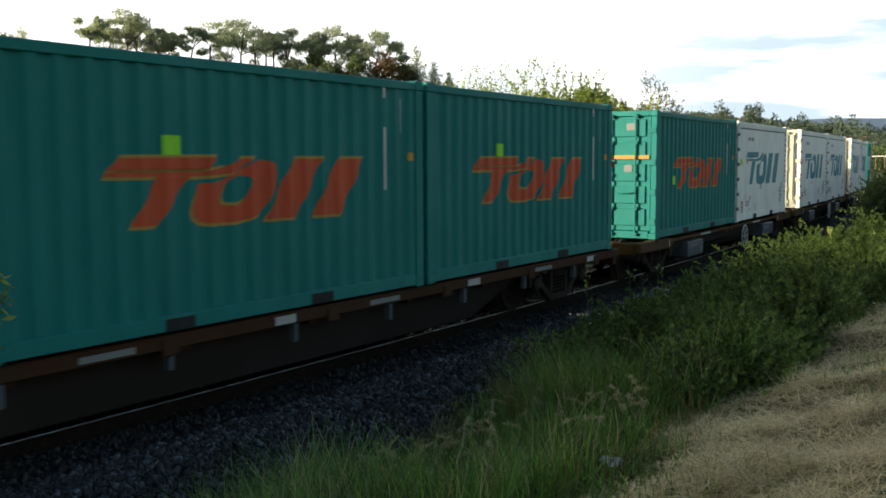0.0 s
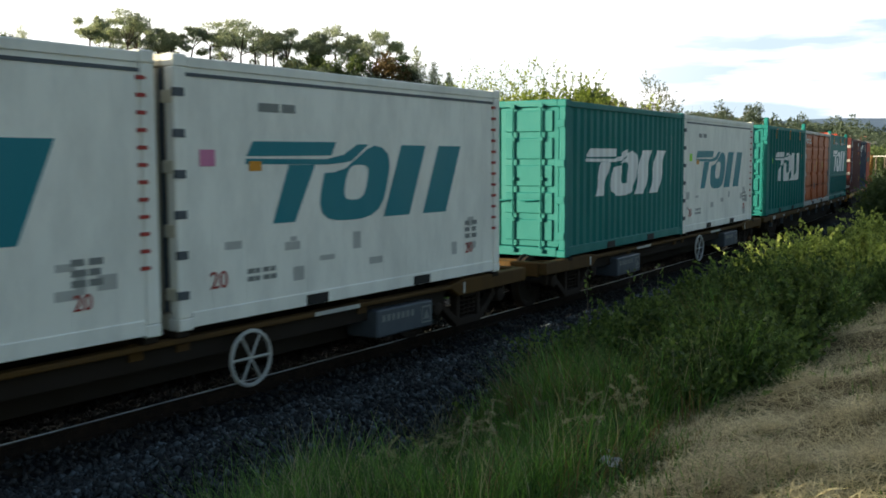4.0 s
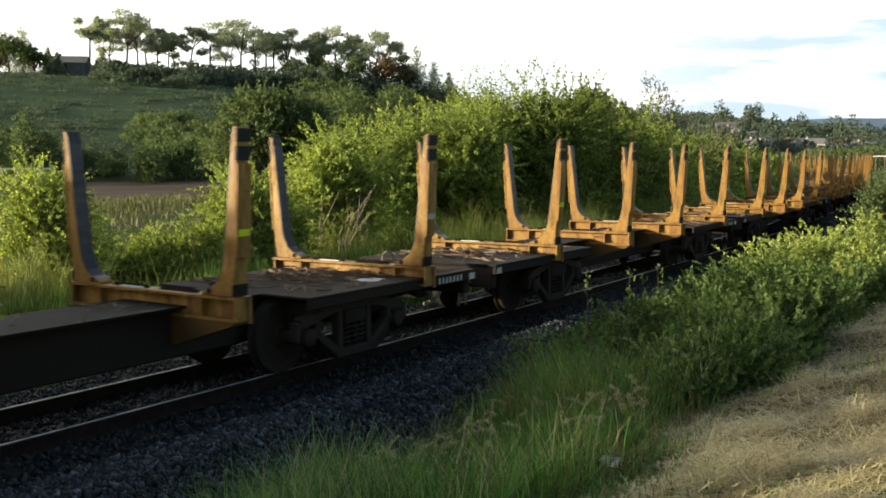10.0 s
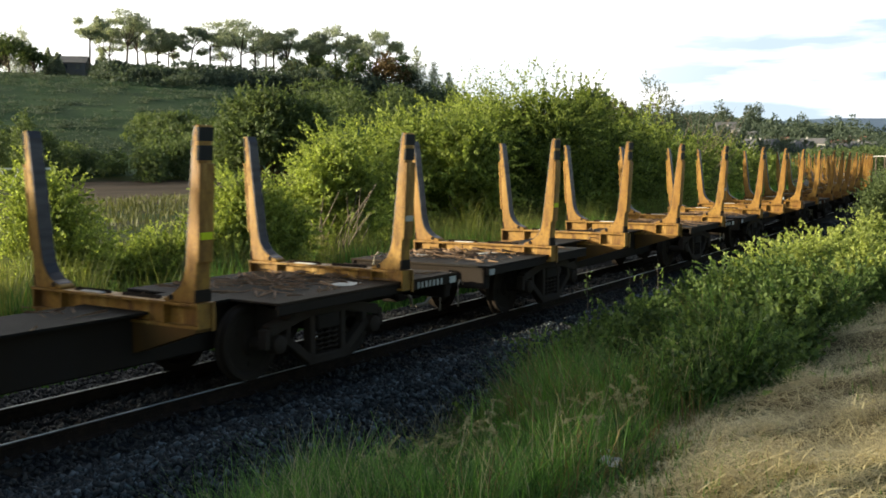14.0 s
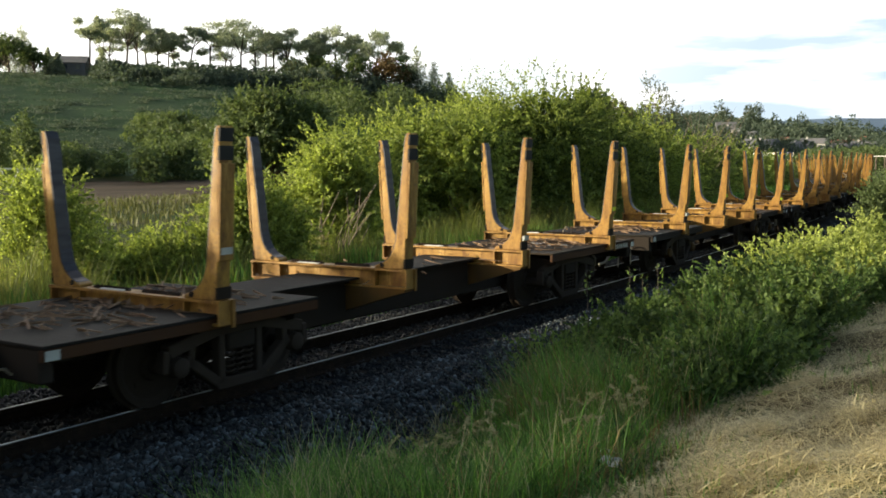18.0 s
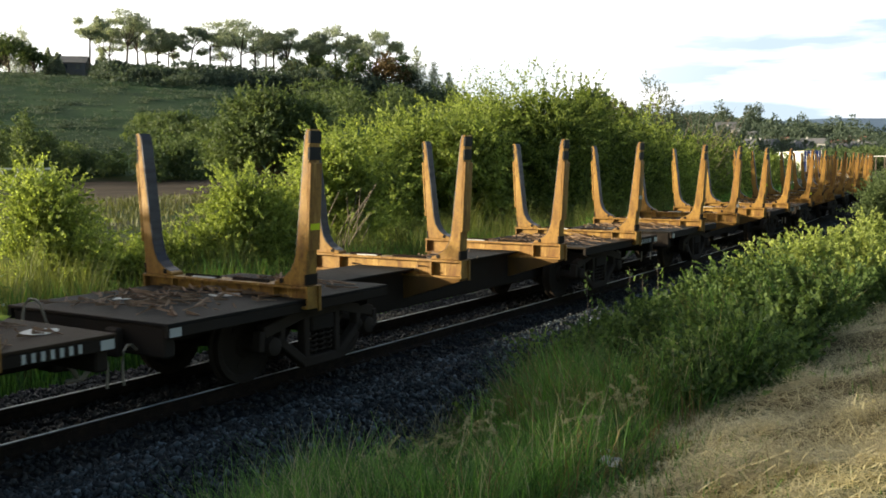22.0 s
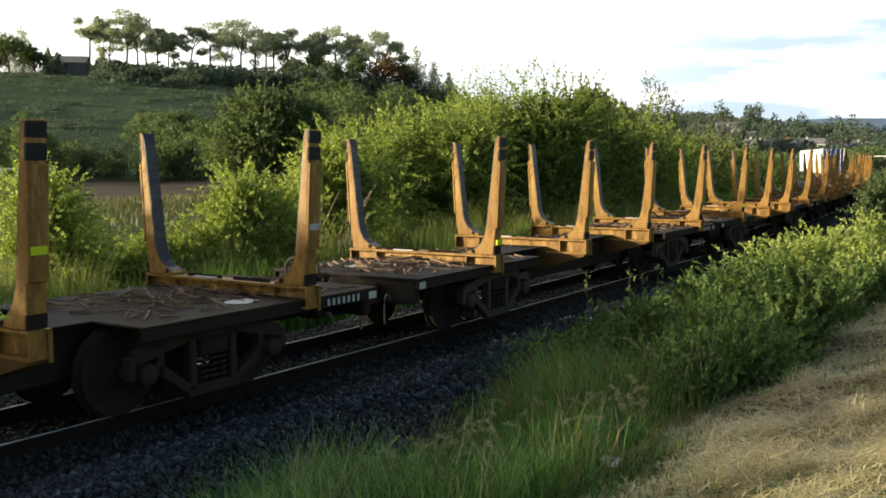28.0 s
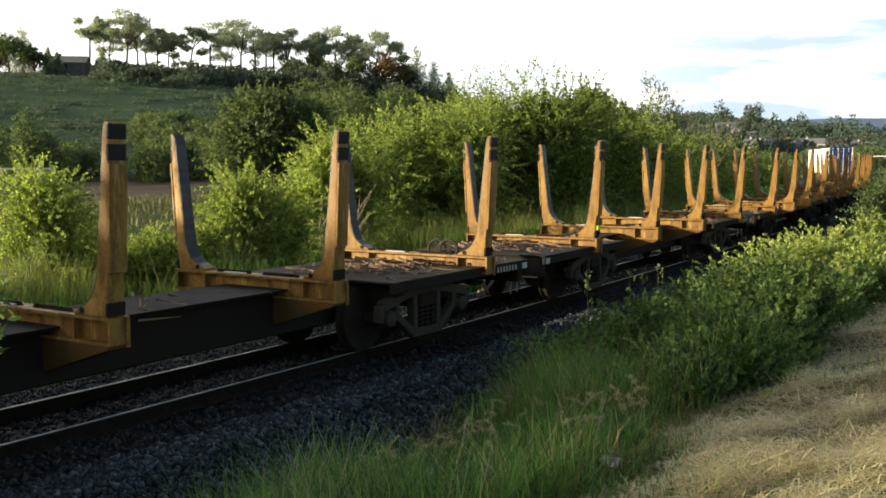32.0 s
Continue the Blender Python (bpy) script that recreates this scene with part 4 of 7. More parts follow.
def maroon_box():
    c, prof = corrugated_box("maroon corrugated container with a blue vertical banner", M_MAROON, "fine", bars_mat=M_GREYFRAME)
    decal("banner", rect(-2.22, 0.56, 0.42, 1.6), M_BLUE, c, prof, "faded blue vertical banner")
    decal("banner_head", rect(-2.22, 2.17, 0.42, 0.29), M_MARK, c, prof, "white square over the banner")
    decal("banner_shapes", [p for k in range(6) for p in rect(-2.12, 1.95 - 0.25 * k, 0.22, 0.05) + rect(-2.12, 1.86 - 0.25 * k, 0.06, 0.08) + rect(-1.99, 1.82 - 0.25 * k, 0.09, 0.06)], M_MARK, c, prof, "white shapes on the banner", proud=0.008)
    decal("shield_emblem", [[(1.5, 2.44), (1.5, 2.36), (1.98, 1.84), (2.12, 1.86), (2.12, 2.42)]], M_LOGO_BLUE, c, prof, "faded blue slanted shield")
    decal("shield_edge", [[(1.48, 2.4), (1.46, 2.3), (1.96, 1.78), (2.02, 1.84), (1.56, 2.34)]], M_ORANGE, c, prof, "ochre edge of the shield", proud=0.007)
    for k in range(3):
        a, b = 1.56 + 0.19 * k, 2.33 - 0.19 * k
        decal("shield_shape", [[(a - 0.05, b + 0.03), (a + 0.06, b - 0.1), (a + 0.16, b - 0.02), (a + 0.05, b + 0.1)]], M_MARK, c, prof, "white shape on the shield", proud=0.01)
    for z, h in ((1.9, 0.3), (1.55, 0.3), (1.16, 0.3), (0.98, 0.1)):
        decals("writing_bar", rect(2.3, z, 0.05, h), M_MARK, c, prof, "white mark")
    for z, h in ((2.1, 0.2), (1.88, 0.18)):
        decals("writing_bar", rect(2.56, z, 0.04, h), M_MARK, c, prof, "white mark")
    decal("yellow_mark", rect(2.52, 1.52, 0.1, 0.14), M_LOGO_STRIPE, c, prof, "small ochre plate")
    decal("sticker", rect(2.76, 1.34, 0.18, 0.14), M_LIME, c, [(-4, 0.02), (4, 0.02)], "lime green sticker")
    decal("yellow_mark", rect(2.45, 0.5, 0.16, 0.3), M_LOGO_STRIPE, c, prof, "ochre plate")
    decal("paper_label", rect(-2.98, 0.48, 0.14, 0.2), M_MARK, c, [(-4, 0.02), (4, 0.02)], "white paper label")
    return c


def navy_box():
    c, prof = corrugated_box("navy blue corrugated container with white emblems", M_NAVY, "fine", bars_mat=M_NAVY)
    k = 14
    ring = []
    for i in range(k):
        a0, a1 = 2 * math.pi * i / k, 2 * math.pi * (i + 1) / k
        ring.append([(-2.0 + 0.24 * math.cos(a0), 2.02 + 0.24 * math.sin(a0)), (-2.0 + 0.24 * math.cos(a1), 2.02 + 0.24 * math.sin(a1)), (-1.98 + 0.15 * math.cos(a1), 2.02 + 0.15 * math.sin(a1)), (-1.98 + 0.15 * math.cos(a0), 2.02 + 0.15 * math.sin(a0))])
    ring += [[(-2.07, 2.05), (-1.95, 1.93), (-1.87, 2.1)], [(-1.8, 2.15), (-1.52, 1.93), (-1.42, 2.15), (-1.65, 2.4)], [(-1.62, 2.38), (-1.4, 2.27), (-1.48, 2.4)], [(-1.5, 2.03), (-1.2, 1.98), (-1.22, 2.05)], [(-2.45, 2.12), (-2.2, 2.05), (-2.15, 2.2)]]
    decal("emblem", ring, M_LOGO_WHITE, c, prof, "white curled emblem")
    for q in range(6):
        decal("name_shape", rect(-1.2 + 0.3 * q, 2.16, 0.17, 0.05) + rect(-1.2 + 0.3 * q, 2.31, 0.17, 0.05) + rect(-1.2 + 0.3 * q, 2.16, 0.06, 0.22), M_LOGO_WHITE, c, prof, "white name shape")
    decal("shield_emblem", [[(1.62, 2.38), (1.68, 2.44), (2.0, 2.43), (1.98, 2.38), (2.14, 1.97), (2.04, 1.92)]], M_ORANGE, c, prof, "slanted red-edged shield")
    decal("shield_core", [[(1.68, 2.37), (1.76, 2.36), (2.1, 2.02), (2.05, 1.97)]], M_MARK, c, prof, "white centre of the shield", proud=0.008)
    for z in (1.95, 1.7, 1.45, 1.2):
        decals("writing_bar", rect(2.3, z, 0.04, 0.2), M_MARK, c, prof, "white mark")
    decals("writing_bar", rect(2.46, 2.05, 0.05, 0.35), M_MARK, c, prof, "white mark")
    decal("yellow_mark", rect(2.2, 0.52, 0.22, 0.3), M_LOGO_STRIPE, c, prof, "ochre plate")
    decal("yellow_mark", rect(2.46, 1.56, 0.06, 0.14), M_LOGO_STRIPE, c, prof, "small ochre plate")
    decal("torn_label", [[(2.66, 0.6), (2.78, 0.62), (2.8, 0.85), (2.72, 0.88)]], M_MARK, c, prof, "torn white paper")
    decal("paper_label", rect(-2.8, 1.0, 0.25, 0.18), M_MARK, c, prof, "white paper label")
    decal("hazard_band", rect(-2.3, 2.49, 0.5, 0.05), M_AMBER, c, [(-4, 0.02), (4, 0.02)], "amber striped band")
    return c


def red_orange_box():
    c, prof = corrugated_box("faded red-orange container with a green arc emblem", M_REDORANGE, "wide", bars_mat=M_REDORANGE)
    arc, turn = [], [(-2.3, 1.74), (-1.85, 1.81), (-1.38, 1.88), (-0.85, 1.95), (-0.32, 2.0), (0.1, 2.025), (0.51, 2.02), (0.95, 1.96), (1.3, 1.87), (1.6, 1.73)]
    for i in range(9):
        (xa, za), (xb, zb) = turn[i], turn[i + 1]
        t, q = 0.02 + 0.012 * i, 0.032 + 0.012 * i
        arc.append([(xa, za - t / 2), (xb, zb - q / 2), (xb, zb + q / 2), (xa, za + t / 2)])
    decal("arc", arc, M_LOGO_DKGREEN, c, prof, "thin green arc")
    for a in [-2.25 + 0.34 * q for q in range(13)]:
        decal("name_shape", [[(a, 1.48), (a + 0.24, 1.48), (a + 0.31, 1.74), (a + 0.07, 1.74)]], M_LOGO_DKGREEN, c, prof, "slanted green shape")
    decal("dent_patch", rect(-0.05, 1.76, 0.16, 0.14), M_GREYBOX, c, prof, "grey dented patch", proud=0.009)
    decal("paper_label", rect(1.95, 0.5, 0.12, 0.2), M_MARK, c, prof, "white paper label")
    decal("yellow_mark", rect(2.55, 0.5, 0.14, 0.3) + rect(2.6, 1.1, 0.06, 0.12), M_LOGO_STRIPE, c, prof, "ochre plate")
    return c


def far_box(label, side, door, high=2.9):
    c = thing("shipping_container", label, "shipping container", "containers on the train")
    box_frame(c, side, high=high)
    box_sides(c, side, "wide", high)
    box_blank_end(c, side, high=high)
    box_doors(c, door, M_WHITE, high)
    return c


# ---- running gear ----
WHEEL_R, AXLE_BASE = 0.42, 1.68


def wheelset_mesh():
    g = Geo()
    for y in (-1, 1):
        o = y * 0.575
        prof = [(0.08, o - y * 0.08), (0.12, o - y * 0.07), (0.14, o - y * 0.02), (0.33, o - y * 0.0), (0.36, o - y * 0.06), (WHEEL_R + 0.028, o - y * 0.06), (WHEEL_R + 0.02, o - y * 0.03), (WHEEL_R, o - y * 0.02), (WHEEL_R, o + y * 0.06), (0.36, o + y * 0.06), (0.33, o + y * 0.03), (0.15, o + y * 0.05), (0.13, o + y * 0.1), (0.08, o + y * 0.1)]
        g.lathe(prof, (0, 0, 0), "y", 28)
        for k in range(3):
            a = 2 * math.pi * k / 3
            g.box(0.23 * math.cos(a) - 0.03, 0.23 * math.cos(a) + 0.03, *sorted((o + y * 0.01, o + y * 0.055)), 0.23 * math.sin(a) - 0.03, 0.23 * math.sin(a) + 0.03)
    g.lathe([(0.0, -0.95), (0.075, -0.95), (0.075, 0.95), (0.0, 0.95)], (0, 0, 0), "y", 12)
    return g.mesh("wheelset", M_CAST, smooth=True)


WHEELSET = wheelset_mesh()


def side_frame_geo(y):
    """A cast three-piece side frame: arch, two diagonals, window for the springs."""
    g = Geo()
    h = AXLE_BASE / 2
    def bar(a, b, t):
        (x0, z0), (x1, z1) = a, b
        dx, dz = x1 - x0, z1 - z0
        l = math.hypot(dx, dz)
        nx, nz = -dz / l * t / 2, dx / l * t / 2
        g.prism([(x0 - nx, z0 - nz), (x1 - nx, z1 - nz), (x1 + nx, z1 + nz), (x0 + nx, z0 + nz)], y - 0.06, y + 0.06, "y")
    bar((-h - 0.12, 0.6), (-0.3, 0.74), 0.13)
    bar((h + 0.12, 0.6), (0.3, 0.74), 0.13)
    bar((-0.34, 0.74), (0.34, 0.74), 0.13)
    bar((-h + 0.1, 0.5), (-0.3, 0.18), 0.1)
    bar((h - 0.1, 0.5), (0.3, 0.18), 0.1)
    bar((-0.34, 0.17), (0.34, 0.17), 0.11)
    bar((-0.27, 0.17), (-0.27, 0.74), 0.09)
    bar((0.27, 0.17), (0.27, 0.74), 0.09)
    for s in (-1, 1):
        bar((s * (h + 0.15), 0.62), (s * (h + 0.17), 0.4), 0.08)
        bar((s * (h - 0.17), 0.62), (s * (h - 0.17), 0.4), 0.08)
    return g


_frames = [side_frame_geo(y).mesh("side_frame", M_CAST, 0.012) for y in (-0.98, 0.98)]
_pts = [(0.055 * math.cos(_k * 0.7), 0.055 * math.sin(_k * 0.7), 0.24 + 0.0065 * _k) for _k in range(46)]
PALE_FRAMES = [side_frame_geo(y).mesh("side_frame", M_CASTPALE, 0.012) for y in (-0.98, 0.98)]
SPRING = Geo().tube(_pts, 0.015, 5).mesh("spring", M_CAST, smooth=True)
_g = Geo().box(-0.2, 0.2, -1.05, 1.05, 0.5, 0.68).box(-0.1, 0.1, -0.5, 0.5, 0.66, 0.78)
BOLSTER = _g.mesh("bolster", M_UNDER, 0.02)
CAP = {}
for _n, _m in (("dark", M_CAST), ("yellow", M_OCHRE), ("pale", M_CASTPALE)):
    CAP[_n] = Geo().lathe([(0.0, -0.1), (0.06, -0.1), (0.1, -0.07), (0.11, 0.04), (0.0, 0.04)], (0, 0, 0), "y", 14).mesh("bearing_cap", _m, smooth=True)


def bogie(parent, x, caps="dark"):
    b = part("bogie", BOLSTER, M_UNDER, parent, "grimy cast bogie", at=(x, 0, 0))
    for me in PALE_FRAMES if caps == "pale" else _frames:
        part("side_frame", me, M_CAST, b, "dusty pale side frame" if caps == "pale" else "")
    for dx in (-0.13, 0.0, 0.13):
        part("spring", SPRING, M_CAST, b, at=(dx, -0.98, 0))
    for dx in (-AXLE_BASE / 2, AXLE_BASE / 2):
        part("wheelset", WHEELSET, M_CAST, b, at=(dx, 0, WHEEL_R))
        part("bearing_cap", CAP[caps], M_CAST, b, at=(dx, -1.0, WHEEL_R + 0.02))
    return b


def coupler(parent, x, s):
    g = Geo().box(*sorted((x - s * 0.5, x + s * 0.1)), -0.08, 0.08, 0.48, 0.64)
    g.box(*sorted((x + s * 0.08, x + s * 0.32)), -0.16, 0.14, 0.42, 0.72)
    c = part("coupler", g, M_UNDER, parent, bevel=0.025)
    part("brake_hose", Geo().tube([(x - s * 0.05, -0.35, 0.62), (x + s * 0.12, -0.36, 0.5), (x + s * 0.24, -0.3, 0.36), (x + s * 0.36, -0.22, 0.34)], 0.025, 6), M_HOSE, c, "pale air hose")
    return c


def hand_wheel(parent, x, y, z, r, axis, mat):
    w = part("brake_wheel", Geo().ring((x, y, z), axis, r, 0.022, 24, 6), mat, parent, "round spoked brake wheel", smooth=True)
    ax = Vector(axis).normalized()
    u = ax.cross(Vector((0, 0, 1))).normalized()
    v = ax.cross(u)
    c = Vector((x, y, z))
    for k in range(6):
        a = math.pi * k / 3
        part("spoke", Geo().tube([c, c + (u * math.cos(a) + v * math.sin(a)) * r], 0.014, 5), mat, w)
    return w


def skeletal_wagon(label, body, boxes, seed=0):
    """Two-box skeletal wagon; origin at its middle on the rail top."""
    w = thing("container_wagon", label, "wagon", "wagons of the train")
    hl = 7.05
    part("centre_sill", Geo().box(-hl, hl, -0.32, 0.32, 0.4, 0.74), M_UNDER, w, bevel=0.02)
    for y in (-1, 1):
        ya, yb = sorted((y * 1.2, y * 1.06))
        part("side_sill", Geo().box(-5.0, 5.0, ya, yb, 0.695, 0.75), body, w, bevel=0.012)
        part("lower_sill", Geo().box(-4.9, 4.9, *sorted((y * 1.08, y * 0.98)), 0.5, 0.69), M_UNDER, w)
        part("girder", Geo().prism([(-4.3, 0.62), (-3.6, 0.24), (3.6, 0.24), (4.3, 0.62)], *sorted((y * 0.72, y * 0.64)), "y"), M_UNDER, w, "grimy girder")
        for s in (-1, 1):
            g = Geo().prism([(s * 5.1, 0.58), (s * 7.0, 0.6), (s * 7.0, 0.8), (s * 5.2, 0.8), (s * 4.9, 0.75), (s * 4.9, 0.7)], ya, yb, "y")
            part("end_sill_plate", g, body, w, bevel=0.015)
            part("sill_plate_mark", Geo().box(*sorted((s * 5.2, s * 5.24)), *sorted((y * 1.206, y * 1.19)), 0.61, 0.76), M_GREYFRAME, w, "pale upright bar on the sill")
            part("sill_scrape", Geo().box(*sorted((s * 2.1, s * 2.9)), *sorted((y * 1.203, y * 1.19)), 0.7, 0.745), M_GREYFRAME, w, "scraped pale stretch of sill")
    for s in (-1, 1):
        part("headstock", Geo().box(*sorted((s * 6.85, s * 7.02)), -1.06, 1.06, 0.56, 0.8), body, w, bevel=0.02)
        coupler(w, s * 7.05, s)
        bogie(w, s * 5.6)
        for x in (0.2, 3.0, 6.2):
            part("cross_bearer", Geo().box(*sorted((s * x, s * (x + 0.16))), -1.1, 1.1, 0.6, 0.76), body, w)
    for x in boxes:
        for e in (-2.94, 2.94):
            for y in (-1.13, 1.13):
                part("twist_lock", Geo().box(x + e - 0.08, x + e + 0.08, y - 0.08, y + 0.08, 0.755, 0.825), M_UNDER, w, bevel=0.01)
    for x0 in (-4.0, 3.2):
        bx = part("equipment_box", Geo().box(x0, x0 + 1.2, -1.23, -0.75, 0.28, 0.62), M_GREYBOX, w, "dented grey equipment box", bevel=0.02)
        for q in range(4):
            e = (x0 + 0.93, x0 + 1.15, 0.34, 0.56)
            g = Geo().box(e[0] if q != 1 else e[1] - 0.02, e[1] if q != 0 else e[0] + 0.02, -1.236, -1.22, e[2] if q != 3 else e[3] - 0.02, e[3] if q != 2 else e[2] + 0.02)
            part("plate_border", g, M_MARK_GREY, bx, "pale border of the data plate")
        part("plate_triangle", Geo().prism([(x0 + 0.97, 0.39), (x0 + 1.11, 0.39), (x0 + 1.04, 0.51)], -1.236, -1.22, "y"), M_MARK_GREY, bx, "pale triangle")
        for q in range(7):
            part("number_bar", Geo().box(x0 + 0.1 + 0.1 * q, x0 + 0.16 + 0.1 * q, -1.235, -1.22, 0.47, 0.55), M_MARK_GREY, bx, "worn grey painted mark")
    part("air_tank", Geo().lathe([(0, -0.6), (0.2, -0.58), (0.22, -0.5), (0.22, 0.5), (0.2, 0.58), (0, 0.6)], (0, 0, 0), "y", 14), M_UNDER, w, at=pose(-2.2, -0.6, 0.35, 0, 0, 90), smooth=True)
    hand_wheel(w, 1.05, -1.24, 0.42, 0.28, (0, 1, 0), M_GREYFRAME)
    return w


def flat_wagon(label, body, seed=0):
    """Three-box flat wagon, deep side sills."""
    w = thing("container_wagon", label, "wagon", "wagons of the train")
    hl = 9.55
    part("centre_sill", Geo().box(-hl, hl, -0.3, 0.3, 0.42, 0.72), M_UNDER, w, bevel=0.02)
    for y in (-1, 1):
        g = Geo().prism([(-9.45, 0.66), (9.45, 0.66), (9.45, 0.8), (-9.45, 0.8)], *sorted((y * 1.2, y * 1.1)), "y")
        part("side_sill", g, body, w, bevel=0.012)
        g = Geo().prism([(-5.9, 0.6), (-4.6, 0.16), (4.6, 0.16), (5.9, 0.6), (9.4, 0.6), (9.4, 0.7), (-9.4, 0.7), (-9.4, 0.6)], *sorted((y * 0.98, y * 0.9)), "y")
        part("fish_belly_girder", g, M_UNDER, w, "deep grimy girder", bevel=0.012)
        for k in range(8):
            x = -8.4 + 2.4 * k
            part("stanchion_bracket", Geo().box(x - 0.1, x + 0.1, *sorted((y * 1.225, y * 1.19)), 0.6, 0.76), body, w, bevel=0.012)
        for x in (-7.9, -3.6, 0.4, 4.3, 8.2):
            part("reflector", Geo().box(x - 0.16, x + 0.16, *sorted((y * 1.206, y * 1.195)), 0.68, 0.77), M_REFLECT if seed else M_GREYFRAME, w, "yellow reflector" if seed else "pale reflector")
        for x in (-6.2, -1.9, 2.2, 6.4):
            part("writing_bar", Geo().box(x - 0.3, x + 0.3, *sorted((y * 1.204, y * 1.195)), 0.69, 0.75), M_MARK_GREY, w)
    for s in (-1, 1):
        part("headstock", Geo().box(*sorted((s * 9.4, s * 9.55)), -1.1, 1.1, 0.5, 0.8), body, w, bevel=0.02)
        coupler(w, s * 9.6, s)
        bogie(w, s * 7.3)
    for k in range(10):
        part("cross_bearer", Geo().box(-8.6 + 1.9 * k, -8.45 + 1.9 * k, -1.1, 1.1, 0.6, 0.77), body, w)
        part("tie_down", Geo().box(-8.2 + 1.75 * k, -8.14 + 1.75 * k, -1.19, -1.12, 0.46, 0.65), M_GREYBOX, w)
    for x in (-6.08, 0, 6.08):
        for e in (-2.94, 2.94):
            for y in (-1.13, 1.13):
                part("twist_lock", Geo().box(x + e - 0.08, x + e + 0.08, y - 0.08, y + 0.08, 0.79, 0.828), M_UNDER, w)
    hand_wheel(w, -9.5, 0.55, 0.8, 0.2, (1, 0, 0), M_UNDER)
    return w


STAKES = (-4.785, -1.6, 1.465, 4.785)     # cradle places along a log wagon


def cradle(parent, x, tape, seed):
    """A U cradle: an I-beam across the wagon and two curved-foot stakes."""
    top, low = 1.07, 0.825
    g = Geo().box(-0.11, 0.11, -1.3, 1.3, top - 0.028, top).box(-0.11, 0.11, -1.3, 1.3, low, low + 0.025).box(-0.018, 0.018, -1.29, 1.29, low + 0.02, top - 0.02)
    g.box(0.06, 0.1, -1.322, -1.302, low - 0.03, top).box(0.06, 0.1, 1.302, 1.322, low - 0.03, top)
    for y in (-1.285, -0.8, 0.8, 1.285):
        g.box(-0.1, 0.1, y - 0.011, y + 0.011, low + 0.015, top - 0.02)
    c = part("cross_beam", g, M_STAKE, parent, "rust-streaked ochre cross beam", at=(x, 0, 0))
    # toothed grip strip
    g = Geo()
    for side in (-1, 1):
        for k in range(14):
            y = side * 0.12 + side * 0.04 * k
            g.prism([(-0.03, top), (0.03, top), (0.0, top + 0.035)], y - 0.014, y + 0.014, "y")
    tagged(part("grip_strip", g, M_RAILSIDE, c), "toothed rusty grip strip", kind="stuff")
    for s in (-1, 1):
        inner = [(-0.8, top), (-0.8, top + 0.03), (-0.85, top + 0.05), (-0.95, top + 0.09), (-1.04, top + 0.16), (-1.1, top + 0.26), (-1.135, top + 0.4), (-1.28, 2.68), (-1.31, 2.76)]
        outer = [(-1.36, 2.76), (-1.265, top)]

        def lean(z):
            return 1.265 + 0.095 * (z - top) / (2.76 - top)

        def plate(z0, z1, back, out, half):
            return Geo().prism([(s * (lean(z0) - back), z0), (s * (lean(z0) + out), z0), (s * (lean(z1) + out), z1), (s * (lean(z1) - back), z1)], -half, half, "x")
        g = Geo().prism([(-s * a, b) for a, b in inner + outer], -0.09, 0.09, "x")
        st = part("stake", g, M_STAKE, c, "ochre steel stake with a curved foot", bevel=0.01)
        face = [(-a, b) for a, b in inner[2:]]
        g = Geo().prism([(s * (a - 0.006), b) for a, b in face] + [(s * (a + 0.004), b) for a, b in face[::-1]], -0.084, 0.084, "x")
        part("wear_face", g, M_WORNSTEEL, st, "bare scraped steel inner face")
        part("wear_plate", plate(1.46, 2.4, 0.003, 0.03, 0.096), M_STAKE, st, bevel=0.006)
        for z0, z1 in ((2.43, 2.57), (2.61, 2.74)):
            part("black_tape", plate(z0, z1, 0.02, 0.006, 0.094), M_BLACK, st, "black end band")
        part("bolt", Geo().lathe([(0.0, -0.1), (0.03, -0.1), (0.03, 0.1), (0.0, 0.1)], (0, 0, 0), "z", 8), M_UNDER, st, at=Matrix.Translation((0, s * 0.92, top + 0.045)) @ Matrix.Rotation(radians(90), 4, "Y"))
        if tape and s < 0:
            part("reflector", plate(*tape, 0.0, 0.034, 0.075), M_REFLECT if seed % 2 else M_GREYFRAME, st, "worn reflective band")
        part("boot", plate(top + 0.01, top + 0.13, 0.02, 0.006, 0.095), M_UNDER, st)
    part("pad", Geo().box(-0.06, 0.06, 0.15, 0.5, top + 0.002, top + 0.013), M_MARK, c, "worn white pad")
    return c


DECK_TOP, MIDDLE = 0.925, -0.37      # deck height, and the body's middle against that of its cradles


def bark(parent, x0, x1, n, seed):
    rng = random.Random(seed)
    g = Geo()
    for _ in range(n):
        x, y, a = rng.uniform(x0, x1), rng.gauss(0, 0.5), rng.uniform(0, math.pi)
        y = max(-1.0, min(1.0, y))
        l, w, t = 0.03 + 0.22 * rng.random() ** 2, rng.uniform(0.004, 0.017), rng.uniform(0.003, 0.01)
        z = DECK_TOP + 0.002 + rng.uniform(0, 0.05) * math.exp(-2 * y * y)
        c, s = math.cos(a), math.sin(a)
        vs = []
        for dz in (0, t):
            for u, v in ((-l, -w), (l, -w * 0.6), (l, w), (-l, w * 0.7)):
                vs.append((x + u * c - v * s, y + u * s + v * c, z + dz + 0.04 * rng.random() * (u > 0)))
        g.add(vs, [(0, 1, 2, 3), (4, 5, 6, 7), (0, 1, 5, 4), (1, 2, 6, 5), (2, 3, 7, 6), (3, 0, 4, 7)])
    return tagged(part("bark_litter", g, M_BARK, parent), "scattered bark and splinters", kind="stuff")


